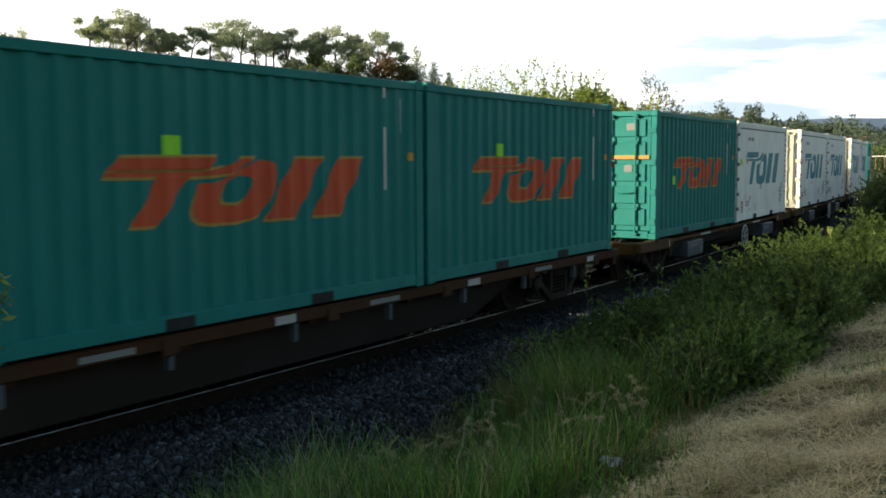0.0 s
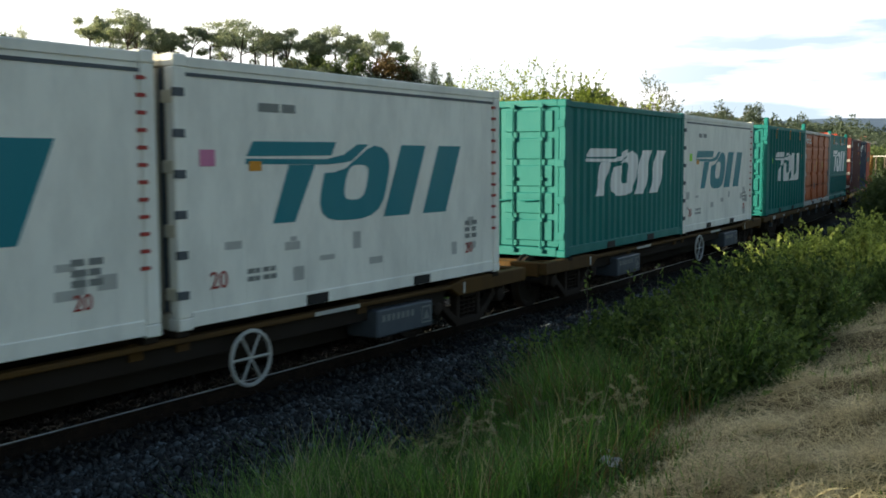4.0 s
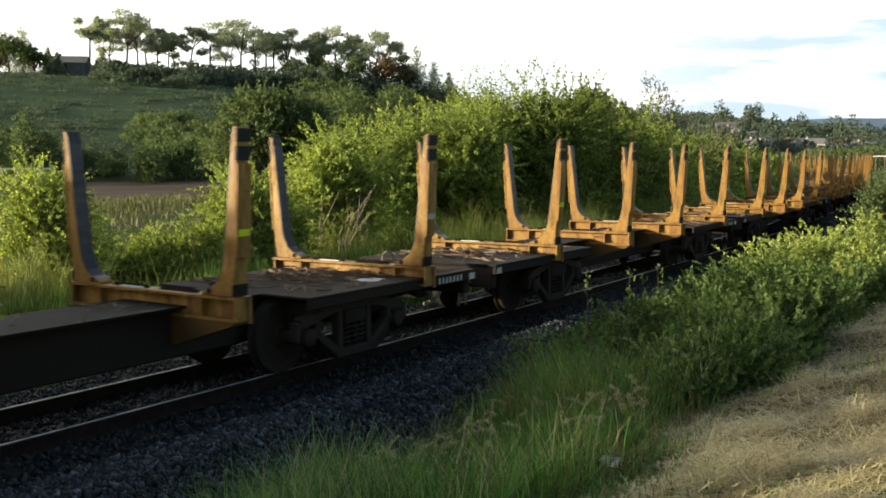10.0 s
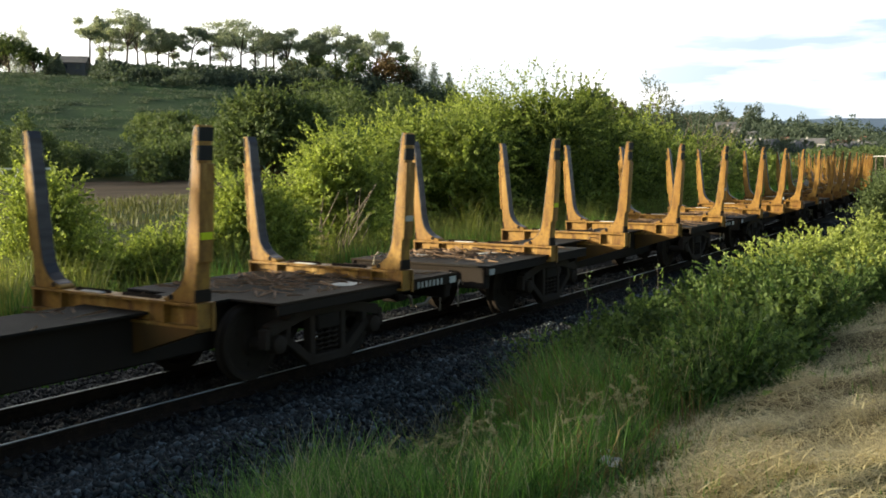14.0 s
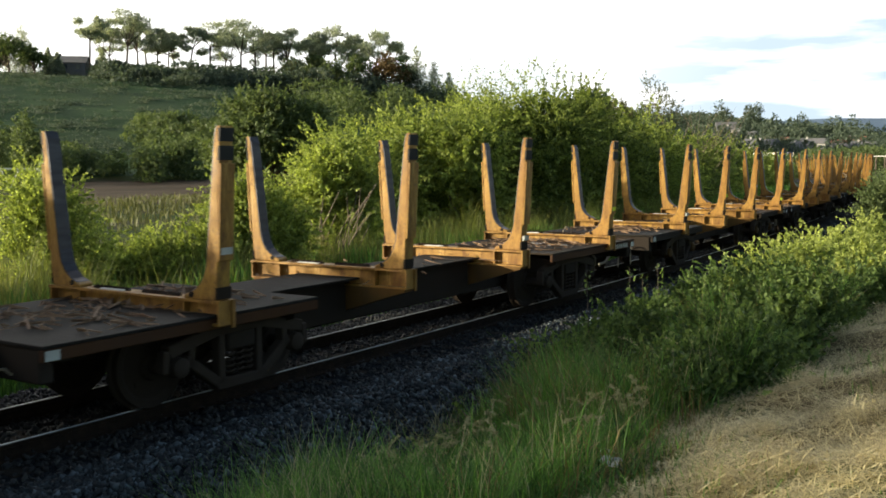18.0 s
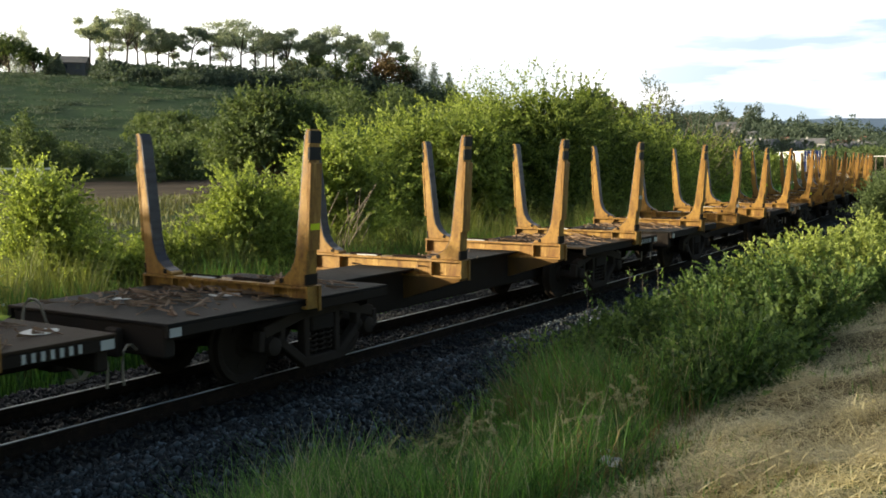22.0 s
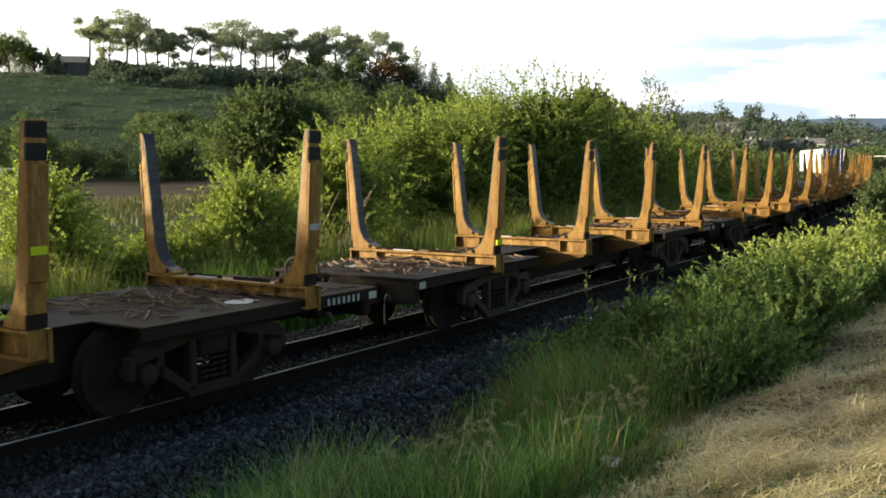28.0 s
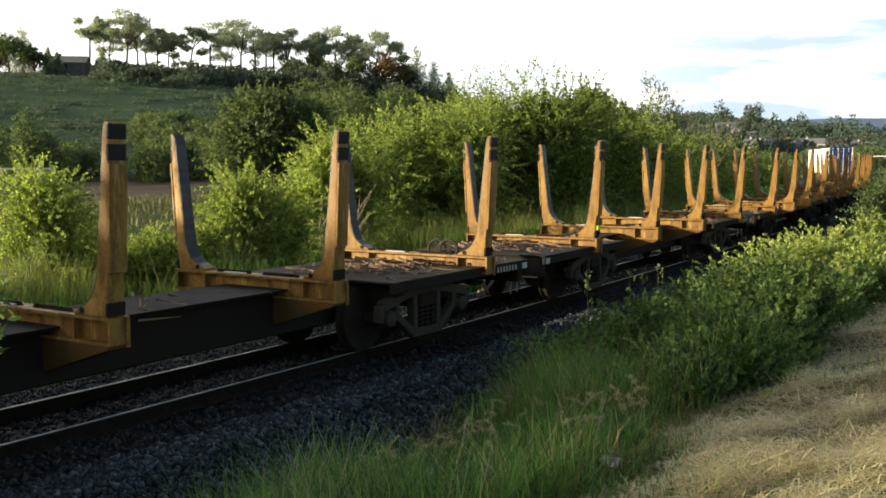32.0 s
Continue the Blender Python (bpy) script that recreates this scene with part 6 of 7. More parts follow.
def seed_stalks(name, label, n, s_range, lat_range, height, seed):
    """Arching grass stalks that end in loose drooping seed heads."""
    rng = np.random.default_rng(seed)
    out = []
    for _ in range(n):
        x, y, _t = line(s_range[0] + (s_range[1] - s_range[0]) * rng.random(), lat_range[0] + (lat_range[1] - lat_range[0]) * rng.random())
        x, y = float(x), float(y)
        h, a = height * (0.7 + 0.5 * rng.random()), rng.random() * 6.283
        reach = h * (0.25 + 0.45 * rng.random())
        t = np.linspace(0, 1, 7)
        arc = np.stack([x + math.cos(a) * reach * t ** 2, y + math.sin(a) * reach * t ** 2, gz(x, y) + h * (t - 0.28 * t ** 3.5)], -1)
        for w in (np.array([0.0022, 0.0016, 0]), np.array([-0.0016, 0.0022, 0])):
            out.append(np.stack([arc[:-1] - w, arc[:-1] + w, arc[1:] + w, arc[1:] - w], 1))
        k = rng.integers(26, 44)
        u = 0.68 + 0.34 * rng.random(k)
        p = np.stack([np.interp(u, t, arc[:, i]) for i in range(3)], -1)
        p += rng.normal(size=(k, 3)) * (0.004 + 0.026 * np.clip(1.0 - u, 0, 1))[:, None]
        out.append(leaf_quads(p, np.full(k, 0.019), np.array([[0.4 * math.cos(a), 0.4 * math.sin(a), -0.5]]), 0.4, rng))
    ob = new(name, array_mesh(name, np.concatenate(out), 4, L_SEED))
    return tagged(ob, label, "grass", kind="stuff")


seed_stalks("seed_stalks", "pale arching seed heads over the edge of the ballast", 90, (4.0, 9.5), (-3.5, -2.45), 0.42, 71)
seed_stalks("seed_stalks", "pale seed heads standing in the green verge", 150, (6.0, 15.0), (-5.5, -3.3), 0.62, 72)
grass("yellow_blades", "a few broad yellowing blades on the mown bank", 90, (4.4, 6.2), (-6.15, -5.8), 0.3, 0.004, L_GRASS_GOLD, 73, 1.0, 0.5, tuft=10)
# the same cover goes on beside and behind the camera
straw("mown_straw", "mown dry straw on the bank beside the path", 34000, (-16, 4), (-13, -5.45), 0.11, 0.05, 55, 1.0)
straw("mown_straw", "mown dry straw higher on the bank", 26000, (2, 32), (-13.4, -8.8), 0.11, 0.05, 56, 1.0)
grass("tall_grass", "tall green grass further back along the ballast", 16000, (-26, 3.3), (-5.9, -2.75), 0.5, 0.009, L_GRASS, 57, 1.0, 0.75, tuft=26)
grass("bank_grass", "short green tufts on the mown bank", 9000, (-16, 4), (-13, -5.3), 0.17, 0.006, L_GRASS, 58, 1.0, 0.7, 0.75)
# far side
grass("verge_grass", "dense tall grass on the far edge of the ballast", 38000, (-12, 60), (2.5, 4.4), 0.9, 0.012, L_GRASS, 44, 1.0, 0.3)
grass("verge_seed_grass", "tall pale seeding grass on the far verge", 15000, (2, 45), (2.9, 6.5), 1.05, 0.007, L_GRASS_GOLD, 49, 1.1, 0.35, tuft=12)
grass("meadow_grass", "sunlit tall meadow grass beyond the track", 32000, (4, 44), (3.2, 12), 0.9, 0.008, L_GRASS_GOLD, 41, 1.1, 0.35)
grass("meadow_grass", "green meadow grass under the hedge", 22000, (12, 90), (2.9, 9), 0.6, 0.016, L_GRASS, 42, 1.1, 0.35)
grass("valley_grass", "rough grass on the valley floor", 16000, (30, 130), (10, 60), 0.6, 0.05, L_OLIVE, 43, 1.0, 0.4)


# dark bushes close to the far curve
for _k, (_s, _l, _h) in enumerate(((34.0, -4.0, 1.9), (39.5, -4.0, 2.4), (45.0, -4.1, 2.7), (51.0, -4.2, 2.7))):
    _x, _y, _t = line(_s, _l)
    bush("lineside_bush", "dark green bush beside the far curve", (float(_x), float(_y)), (0.9, 0.9, _h), 650 + _k, L_DARK, 0.05, 700, 18, 0.8, "bush", 6, "bushes beside the curve", 0.6, 0.4, 10)


# near-side weeds and brambles, in separate clumps
def near_weeds():
    rng = random.Random(5)
    spots = []
    for k in range(64):
        s = 12.0 + 28 * (k / 64) ** 1.3 + rng.uniform(-0.5, 0.5)
        lat = (-3.3 if s < 14 else -3.9) - 2.0 * rng.random()
        tall = np.interp(s, [9, 12, 15, 22, 30], [0.25, 0.42, 0.75, 0.85, 0.65]) * (1.1 if lat > -4.5 else 0.8)
        spots.append((s, lat, tall * rng.uniform(0.75, 1.25)))
    spots += [(13.6, -3.2, 0.75), (14.3, -3.7, 0.9), (15.2, -3.6, 1.0), (15.4, -4.3, 0.95), (16.4, -3.9, 1.05), (17.2, -4.5, 1.0), (18.0, -4.0, 1.0), (13.2, -4.4, 0.7), (14.6, -4.9, 0.75), (19.0, -3.6, 0.9), (23.5, -4.4, 1.15), (25.0, -4.6, 1.1), (21.3, -5.0, 0.9), (17.5, -5.2, 0.8), (30, -4.6, 0.9), (36, -4.8, 0.8), (43, -4.6, 0.8)]
    spots += [(10.6, -3.0, 0.7), (11.2, -3.25, 0.75), (11.8, -2.95, 0.75), (12.2, -3.4, 0.8), (12.8, -3.0, 0.8), (13.3, -3.4, 0.85), (13.9, -3.0, 0.8), (14.6, -3.3, 0.85), (15.4, -3.15, 0.85)]
    spots += [(15.7, -5.0, 0.62), (16.3, -5.35, 0.62), (17.0, -5.1, 0.68), (18.0, -5.4, 0.7), (19.2, -5.2, 0.75), (20.5, -5.5, 0.75), (22.0, -5.4, 0.8), (24.0, -5.6, 0.8)]
    for k, (s, lat, h) in enumerate(spots):
        x, y, _ = line(s, lat)
        # sunlight put into leaf colour: most brambles past 15.5 m take the brighter copy
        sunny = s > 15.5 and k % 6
        thicket("bramble", "leafy green bramble on the railway bank", (float(x), float(y)), (0.62, 0.6, h * (1.5 if s < 19 else 1.3)), 100 + k, L_SUNBANK if sunny else L_WEED, 0.034 if s < 24 else 0.042, 210, 18, 0.62 * h ** 0.5, "shrub", 3, "brambles on the bank", 1.1, 13, 0.35, 0.3, 0.35)


near_weeds()
for _k, (_s, _l, _h) in enumerate(((8.3, -5.35, 0.5), (8.9, -5.2, 0.6), (9.5, -5.35, 0.65), (10.1, -5.1, 0.7), (10.6, -5.4, 0.6), (11.3, -5.3, 0.65), (12.0, -5.45, 0.6), (12.9, -5.45, 0.6), (13.9, -5.5, 0.6), (8.5, -5.5, 0.66), (8.9, -5.6, 0.72), (9.35, -5.62, 0.74), (9.9, -5.6, 0.72), (10.5, -5.58, 0.7), (11.1, -5.6, 0.66), (11.8, -5.62, 0.66), (12.6, -5.66, 0.62), (13.4, -5.66, 0.6), (14.4, -5.68, 0.6), (9.1, -5.4, 0.82), (9.7, -5.35, 0.86), (9.2, -4.7, 0.65), (10.2, -4.6, 0.75), (11.3, -4.7, 0.75), (12.3, -4.8, 0.8))):
    _x, _y, _t = line(_s, _l)
    thicket("nettle_patch", "dark leafy nettles over the edge of the mown bank", (float(_x), float(_y)), (0.42, 0.4, _h), 900 + _k, L_WEED, 0.03, 190, 16, 0.4, "weed", 3, "nettles on the bank", 1.3, 10, 0.3, 0.32, 0.2)


def weed_clump(s, lat, h, seed):
    """A few upright leafy stems from one root."""
    x, y, _ = line(s, lat)
    x, y = float(x), float(y)
    ob = thing("weed_clump", "clump of upright leafy green weeds on the bank", "weed", "weeds on the bank")
    ob.matrix_basis = Matrix.Translation((x, y, gz(x, y)))
    rng = np.random.default_rng(seed)
    # brighter sunlit leaf copy further along, duller shaded one nearer
    mat = L_SUNBANK if s > 14.5 else L_WEED
    for k in range(3):
        a, hh = rng.random() * 6.28, h * (0.6 + 0.5 * rng.random())
        lean = np.array([math.cos(a), math.sin(a)]) * hh * (0.1 + 0.25 * rng.random())
        st = part("stem", Geo().tube([(0, 0, -0.03), (lean[0] * 0.4, lean[1] * 0.4, hh * 0.5), (lean[0], lean[1], hh)], [0.006, 0.005, 0.002], 4), L_GRASS, ob)
        n = int(130 + 170 * hh)
        t = 0.12 + 0.9 * rng.random(n) ** 0.8
        side = unit(rng.normal(size=(n, 3)) * np.array([1, 1, 0.4]))
        out = (0.03 + 0.11 * rng.random(n)) * (1.15 - t)[:] * (0.6 + hh)
        p = np.stack([lean[0] * t ** 1.5, lean[1] * t ** 1.5, hh * t], -1) + side * out[:, None]
        part("leaves", array_mesh("leaves", leaf_quads(p, np.full(n, 0.042), side, 0.42, rng), 4, mat), mat, st)


def wrapper(where, size, seed):
    """A crumpled scrap of pale wrapping in the grass."""
    rng = np.random.default_rng(seed)
    x, y = where
    ob = thing("crumpled_wrapper", "crumpled white wrapper lying in the grass", "litter")
    ob.matrix_basis = Matrix.Translation((x, y, gz(x, y) + 0.1))
    n = 7
    u, v = np.meshgrid(np.linspace(-0.5, 0.5, n), np.linspace(-0.5, 0.5, n))
    g = np.stack([u * size + 0.08 * size * rng.normal(size=u.shape), v * size + 0.08 * size * rng.normal(size=u.shape), 0.3 * size * (rng.random(u.shape) + 0.7 * np.cos(2.5 * u))], -1)
    part("sheet", grid_mesh("sheet", g, M_GREYFRAME, smooth=False), M_GREYFRAME, ob)


wrapper((6.08, 2.7), 0.14, 4)


def weeds():
    rng = random.Random(17)
    for k in range(64):
        s = 10.5 + 15.5 * (k / 64) ** 1.1 + rng.uniform(-0.5, 0.5)
        lat = (-3.2 if s < 14 else -3.7) - 1.9 * rng.random() ** 1.2
        weed_clump(s, lat, float(np.interp(s, [10, 13, 17, 26], [0.5, 0.85, 1.0, 1.0])) * rng.uniform(0.7, 1.15), 700 + k)
    for k in range(34):
        s, lat = 9.4 + 6.8 * rng.random(), -4.7 - 1.15 * rng.random()
        weed_clump(s, lat, rng.uniform(0.55, 0.95), 800 + k)


weeds()


def upright_weed(s, lat, h, seed):
    x, y, _ = line(s, lat)
    x, y = float(x), float(y)
    ob = thing("tall_weed", "single upright leafy weed", "weed", "brambles on the bank")
    ob.matrix_basis = Matrix.Translation((x, y, gz(x, y)))
    rng = np.random.default_rng(seed)
    part("stem", Geo().tube([(0, 0, 0), (0.03, 0.01, h * 0.5), (0.0, 0.03, h)], [0.008, 0.006, 0.003], 5), M_WOOD, ob)
    z = np.linspace(0.2, 1.0, 46) * h
    a = rng.random(46) * 6.28
    p = np.stack([0.05 * np.cos(a), 0.05 * np.sin(a), z], -1)
    part("leaves", array_mesh("leaves", leaf_quads(p, np.full(46, 0.035), rng=rng), 4, L_WEED), L_WEED, ob)


for _k, (_s, _l, _h) in enumerate(((11.4, -3.0, 1.6), (13.1, -2.9, 1.5), (13.7, -3.1, 1.45), (14.0, -2.75, 1.35), (15.0, -2.8, 1.1), (17.0, -2.9, 1.1), (17.8, -2.9, 1.2), (8.4, -2.9, 0.6), (24.0, -4.0, 1.3), (22.2, -3.8, 1.2), (3.6, -2.6, 0.5), (4.2, -2.7, 0.35))):
    upright_weed(_s, _l, _h, 300 + _k)


def swaying_weed():
    """Tall weed at the edge of the view that nods in the wind."""
    x, y = 2.3, 3.86
    ob = thing("swaying_weed", "tall leafy weed nodding in the wind", "weed", "weeds on the bank")
    ob.matrix_basis = Matrix.Translation((x, y, gz(x, y)))
    rng = np.random.default_rng(66)
    for k, (dx, dy, h) in enumerate(((0.0, 0.0, 2.09), (-0.03, 0.05, 2.0), (-0.07, 0.1, 2.04), (-0.1, 0.15, 1.8))):
        st = part("stem", Geo().tube([(-0.17, 0.25, -0.05), (-0.12, 0.18, h * 0.55), (dx - 0.045, dy + 0.065, h * 0.85), (dx, dy, h)], [0.009, 0.007, 0.005, 0.003], 5), L_WEED, ob)
        n = 60
        t = 0.84 + 0.16 * rng.random(n)
        side = unit(rng.normal(size=(n, 3)) * np.array([1, 1, 0.35]) + np.array([0, 0, 0.3]))
        p = np.stack([dx - 0.28 * (1 - t), dy + 0.42 * (1 - t), h * t], -1) + side * (0.03 + 0.06 * rng.random(n))[:, None]
        part("leaves", array_mesh("leaves", leaf_quads(p, np.full(n, 0.027), side, 0.35, rng), 4, L_WEED), L_WEED, st)
    return ob


SWAYING = swaying_weed()

# far side bushes and hedge
_bushes = [("bright green bush standing in the meadow", 78, 18.8, (0.8, 0.85, 2.9), 850, 0.85), ("low bright green bush in the meadow", 300, 20.0, (1.0, 0.75, 1.65), 560, 0.65), ("low bright green bush among the meadow grass", 205, 19.5, (0.75, 0.65, 1.3), 420, 0.65),
           ("bright green bush before the hedge", 425, 20.5, (0.76, 0.8, 2.95), 850, 0.85), ("low bright green bush before the hedge", 490, 21.0, (0.66, 0.66, 2.2), 550, 0.75),
           ("tall bright green bush beside the hedge", 590, 25.0, (1.35, 1.3, 4.05), 1300, 1.05), ("bright green bush at the foot of the hedge", 815, 34, (1.7, 1.4, 5.2), 1300, 1.2)]
for _k, (_lab, _p, _d, _size, _n, _sp) in enumerate(_bushes):
    thicket("sunlit_bush", _lab, spot(_p, _d), _size, 61 + _k, L_BUSH, 0.0019 * _d, _n, 28, _sp, rise=0.8, n=24, lump=0.28, inner=0.8, corners=3)
_hedge = [(655, 32.5, 4.9, 1.6), (705, 35, 5.5, 1.9), (755, 36, 5.9, 2.0), (810, 37.5, 6.3, 2.1), (865, 39, 6.7, 2.2), (920, 38.5, 6.2, 2.2), (980, 39, 6.4, 2.3), (1040, 42, 6.6, 2.4), (1095, 46, 6.4, 2.6), (1140, 50, 6.2, 2.7), (1185, 56, 5.8, 2.9), (1222, 64, 5.6, 3.2), (1255, 74, 5.4, 3.6), (1290, 86, 5.2, 4.2), (1322, 100, 4.9, 4.4)]
for _k, (_p, _d, _h, _w) in enumerate(_hedge):
    _near = _d < 55
    # light put into leaf colour: brighter bush leaf on the hedge's sunlit masses
    thicket("hedge_bush", "tall unkempt hedge bush with arching sunlit sprays", spot(_p, _d), (_w, _w * 0.9, _h * (0.93, 1.03, 0.97, 1.06)[(_k * 7) % 4]), 70 + _k, L_BUSH if _k < 5 or _k == 9 else L_HEDGE, (0.042 if _near else 0.055) + 0.0005 * _d, 1000, 30 if _near else 20, 1.7, "bush", 8, "hedge beyond the track", 0.7, 34, 1.0, 0.3, 0.25, 3)


def dead_twigs(where, h, seed, n=9, label="bare dead branches at the foot of the bush", name="dead_branches", top=None):
    x, y = where
    ob = thing(name, label, "branches")
    ob.matrix_basis = Matrix.Translation((x, y, gz(x, y)))
    rng = random.Random(seed)
    for _ in range(n):
        a = rng.uniform(0, 6.28)
        part("branch", limbs((rng.uniform(-0.3, 0.3), rng.uniform(-0.3, 0.3), 0), [(h * 0.5 * math.cos(a), h * 0.5 * math.sin(a), h * rng.uniform(0.5, 1.0)) for a in (a, a + 0.3, a - 0.35)], 0.03, rng.random()), M_DEADWOOD, ob)


dead_twigs(spot(588, 23.2), 2.1, 3, 7)
# ---- ridge, valley and town ----
# skyline pines: place across the view, distance, height, crown width
_pines = [(168, 322, 18, 9), (205, 335, 16, 8), (232, 330, 21, 11), (252, 338, 19, 9), (285, 332, 16, 8), (318, 340, 16, 7), (342, 330, 17, 9), (378, 335, 19, 11), (402, 345, 17, 9), (432, 326, 20, 14), (458, 335, 18, 10), (490, 332, 18, 8), (516, 328, 20, 10), (546, 334, 17, 9), (574, 330, 18, 8), (602, 325, 23, 11), (626, 332, 20, 8), (664, 326, 22, 12), (190, 345, 20, 8), (268, 348, 20, 9), (305, 352, 17, 7), (415, 355, 20, 9), (548, 350, 20, 9), (475, 350, 20, 9), (640, 345, 22, 10), (690, 345, 21, 9)]
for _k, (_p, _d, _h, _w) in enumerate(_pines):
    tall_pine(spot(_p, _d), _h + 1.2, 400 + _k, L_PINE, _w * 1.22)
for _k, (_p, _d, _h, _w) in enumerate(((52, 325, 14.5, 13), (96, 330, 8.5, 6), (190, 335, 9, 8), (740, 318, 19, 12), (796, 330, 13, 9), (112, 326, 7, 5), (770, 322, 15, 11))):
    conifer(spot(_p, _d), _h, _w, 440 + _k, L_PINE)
for _k, (_p, _d, _h, _w, _m) in enumerate(((24, 322, 13, 13, L_DARK), (70, 318, 9, 9, L_DARK), (0, 330, 8, 9, L_OLIVE), (692, 312, 17, 13, L_RUST), (640, 318, 16, 12, L_DARK), (560, 322, 13, 11, L_DARK), (716, 320, 15, 10, L_DARK), (525, 325, 11, 9, L_OLIVE), (590, 310, 12, 12, L_DARK))):
    round_tree("ridge_tree", "broad dark evergreen tree on the ridge", spot(_p, _d), _h, _w, 460 + _k, _m, 0.3, 0.36, 260, 8, 0.18, group="ridge trees")


def undergrowth(name, label, spots, mat, leaf_size, per, seed):
    """Woods too far off to count: many uneven masses in one."""
    rng = np.random.default_rng(seed)
    cs, rs = [], []
    for x, y, w, h in spots:
        z = gz(x, y)
        for _ in range(3):
            cs.append((x + rng.normal() * w * 0.35, y + rng.normal() * w * 0.35, z + h * (0.12 + 0.5 * rng.random())))
            rs.append((w * (0.35 + 0.25 * rng.random()), w * (0.35 + 0.25 * rng.random()), h * (0.3 + 0.2 * rng.random())))
    q = np.concatenate([sprays(cs, rs, per * len(cs) // 6, 1.1, 6, leaf_size, rng=rng, rise=0.4, corners=3), fill(cs, rs, per * len(cs), leaf_size, rng, 0.45, 3)])
    ob = new(name, array_mesh(name, q, 3, mat))
    return tagged(ob, label, "woods", kind="stuff")


_r = random.Random(12)
undergrowth("ridge_undergrowth", "dark belt of shrubs under the ridge pines", [(*spot(k, _r.uniform(300, 335)), _r.uniform(6, 9), _r.uniform(3.5, 6.5) * (1.0 if k < 470 else 1.5)) for k in range(195, 830, 11)], L_FAR, 0.42, 130, 1)
undergrowth("ridge_belt", "dark belt of bushes below the ridge pines", [(*spot(k + _r.uniform(-6, 6), _r.uniform(288, 318)), _r.uniform(6, 9), _r.uniform(3, 6)) for k in range(200, 640, 11)], L_FAR, 0.36, 130, 11)
undergrowth("slope_woods", "dark woods on the slope below the ridge", [(*spot(k, _r.uniform(235, 300)), _r.uniform(8, 12), _r.uniform(6, 11)) for k in range(560, 1120, 16)], L_DARK, 0.4, 150, 2)
undergrowth("slope_scrub", "olive scrub on the hillside", [(*spot(_r.uniform(262, 420), _r.uniform(190, 235)), _r.uniform(5, 8), _r.uniform(3.5, 6)) for k in range(26)], L_DARK, 0.32, 170, 3)
undergrowth("hill_tussocks", "low tussocks dotted over the hillside pasture", [(*spot(_r.uniform(-20, 480), _r.uniform(195, 325)), _r.uniform(2, 7), _r.uniform(0.3, 0.7)) for k in range(420)], L_FAR, 0.2, 22, 4)
undergrowth("valley_edge_woods", "grey-green trees along the foot of the hill", [(*spot(k, _r.uniform(168, 190)), _r.uniform(4, 6), _r.uniform(0.8, 1.1) * h) for k, h in ((-20, 12), (0, 13), (22, 13), (45, 12), (66, 9), (150, 6), (172, 5), (255, 8), (278, 9), (300, 9), (325, 9), (350, 8), (378, 9), (405, 8), (200, 3.5), (110, 4))], L_DARK, 0.28, 300, 5)

round_tree("dark_tree", "dense dark green rounded tree in the valley", spot(488, 82), 10.4, 10.2, 501, L_DARK, 0.35, 0.16, 2000, 12, 0.1, lumps_n=22)
round_tree("dark_tree", "low spreading dark tree in the valley", spot(570, 88), 7.0, 6.0, 502, L_DARK, 0.3, 0.17, 700, 11, 0.1)
round_tree("dark_tree", "dark green tree behind the hedge", spot(1040, 68), 8.6, 4.8, 503, L_DARK, 0.3, 0.14, 900, 11, 0.2)
round_tree("olive_tree", "olive-leaved tree behind the hedge", spot(1092, 64), 7.4, 4.4, 504, L_OLIVE, 0.25, 0.12, 700, 10, 0.2)
round_tree("thin_tree", "thin airy tree with sparse leaves", spot(1160, 66), 9.0, 3.4, 505, L_OLIVE, 0.12, 0.06, 170, 10, 0.42, lumps_n=9)
for _k in range(3):
    dead_twigs(spot(1205 + 18 * _k, 62), 6.6 - 0.4 * _k, 31 + _k, 5, "bare dead tree top above the hedge", "dead_tree")
for _k, (_p, _h) in enumerate(((838, 5.3), (862, 5.6), (884, 5.1))):
    bush("feathery_bush", "feathery sunlit sprays above the hedge", spot(_p, 41), (0.7, 0.7, _h), 90 + _k, L_HEDGE, 0.045, 240, 22, 2.4, "bush", 5, "hedge beyond the track", 1.6, 0.1, 8)
undergrowth("lineside_scrub", "dark scrub along the far curve of the track", [(*spot(k, _r.uniform(150, 190)), _r.uniform(5, 7), _r.uniform(3, 4.4)) for k in range(1250, 1600, 16)], L_DARK, 0.22, 260, 6)
undergrowth("lineside_bushes", "dark green bushes beside the far curve", [(*[float(v) for v in line(_r.uniform(42, 95), _r.uniform(-13, -6.5))[:2]], _r.uniform(1.2, 2.4), _r.uniform(0.9, 1.7)) for k in range(46)], L_WEED, 0.06, 220, 9)
undergrowth("town_trees", "mixed trees over the town hillside", [(*spot(_r.uniform(1120, 1610), _r.uniform(360, 760)), _r.uniform(7, 12), _r.uniform(5, 9)) for k in range(190)], L_FAR, 0.6, 70, 7)
undergrowth("town_tall_trees", "taller trees standing out of the town hillside", [(*spot(_r.uniform(1130, 1600), _r.uniform(400, 640)), _r.uniform(5, 8), _r.uniform(11, 17)) for k in range(34)], L_FAR, 0.55, 110, 10)
undergrowth("town_trees_light", "lighter trees over the town hillside", [(*spot(_r.uniform(1200, 1610), _r.uniform(360, 700)), _r.uniform(6, 10), _r.uniform(5, 9)) for k in range(60)], L_FAR, 0.55, 70, 8)


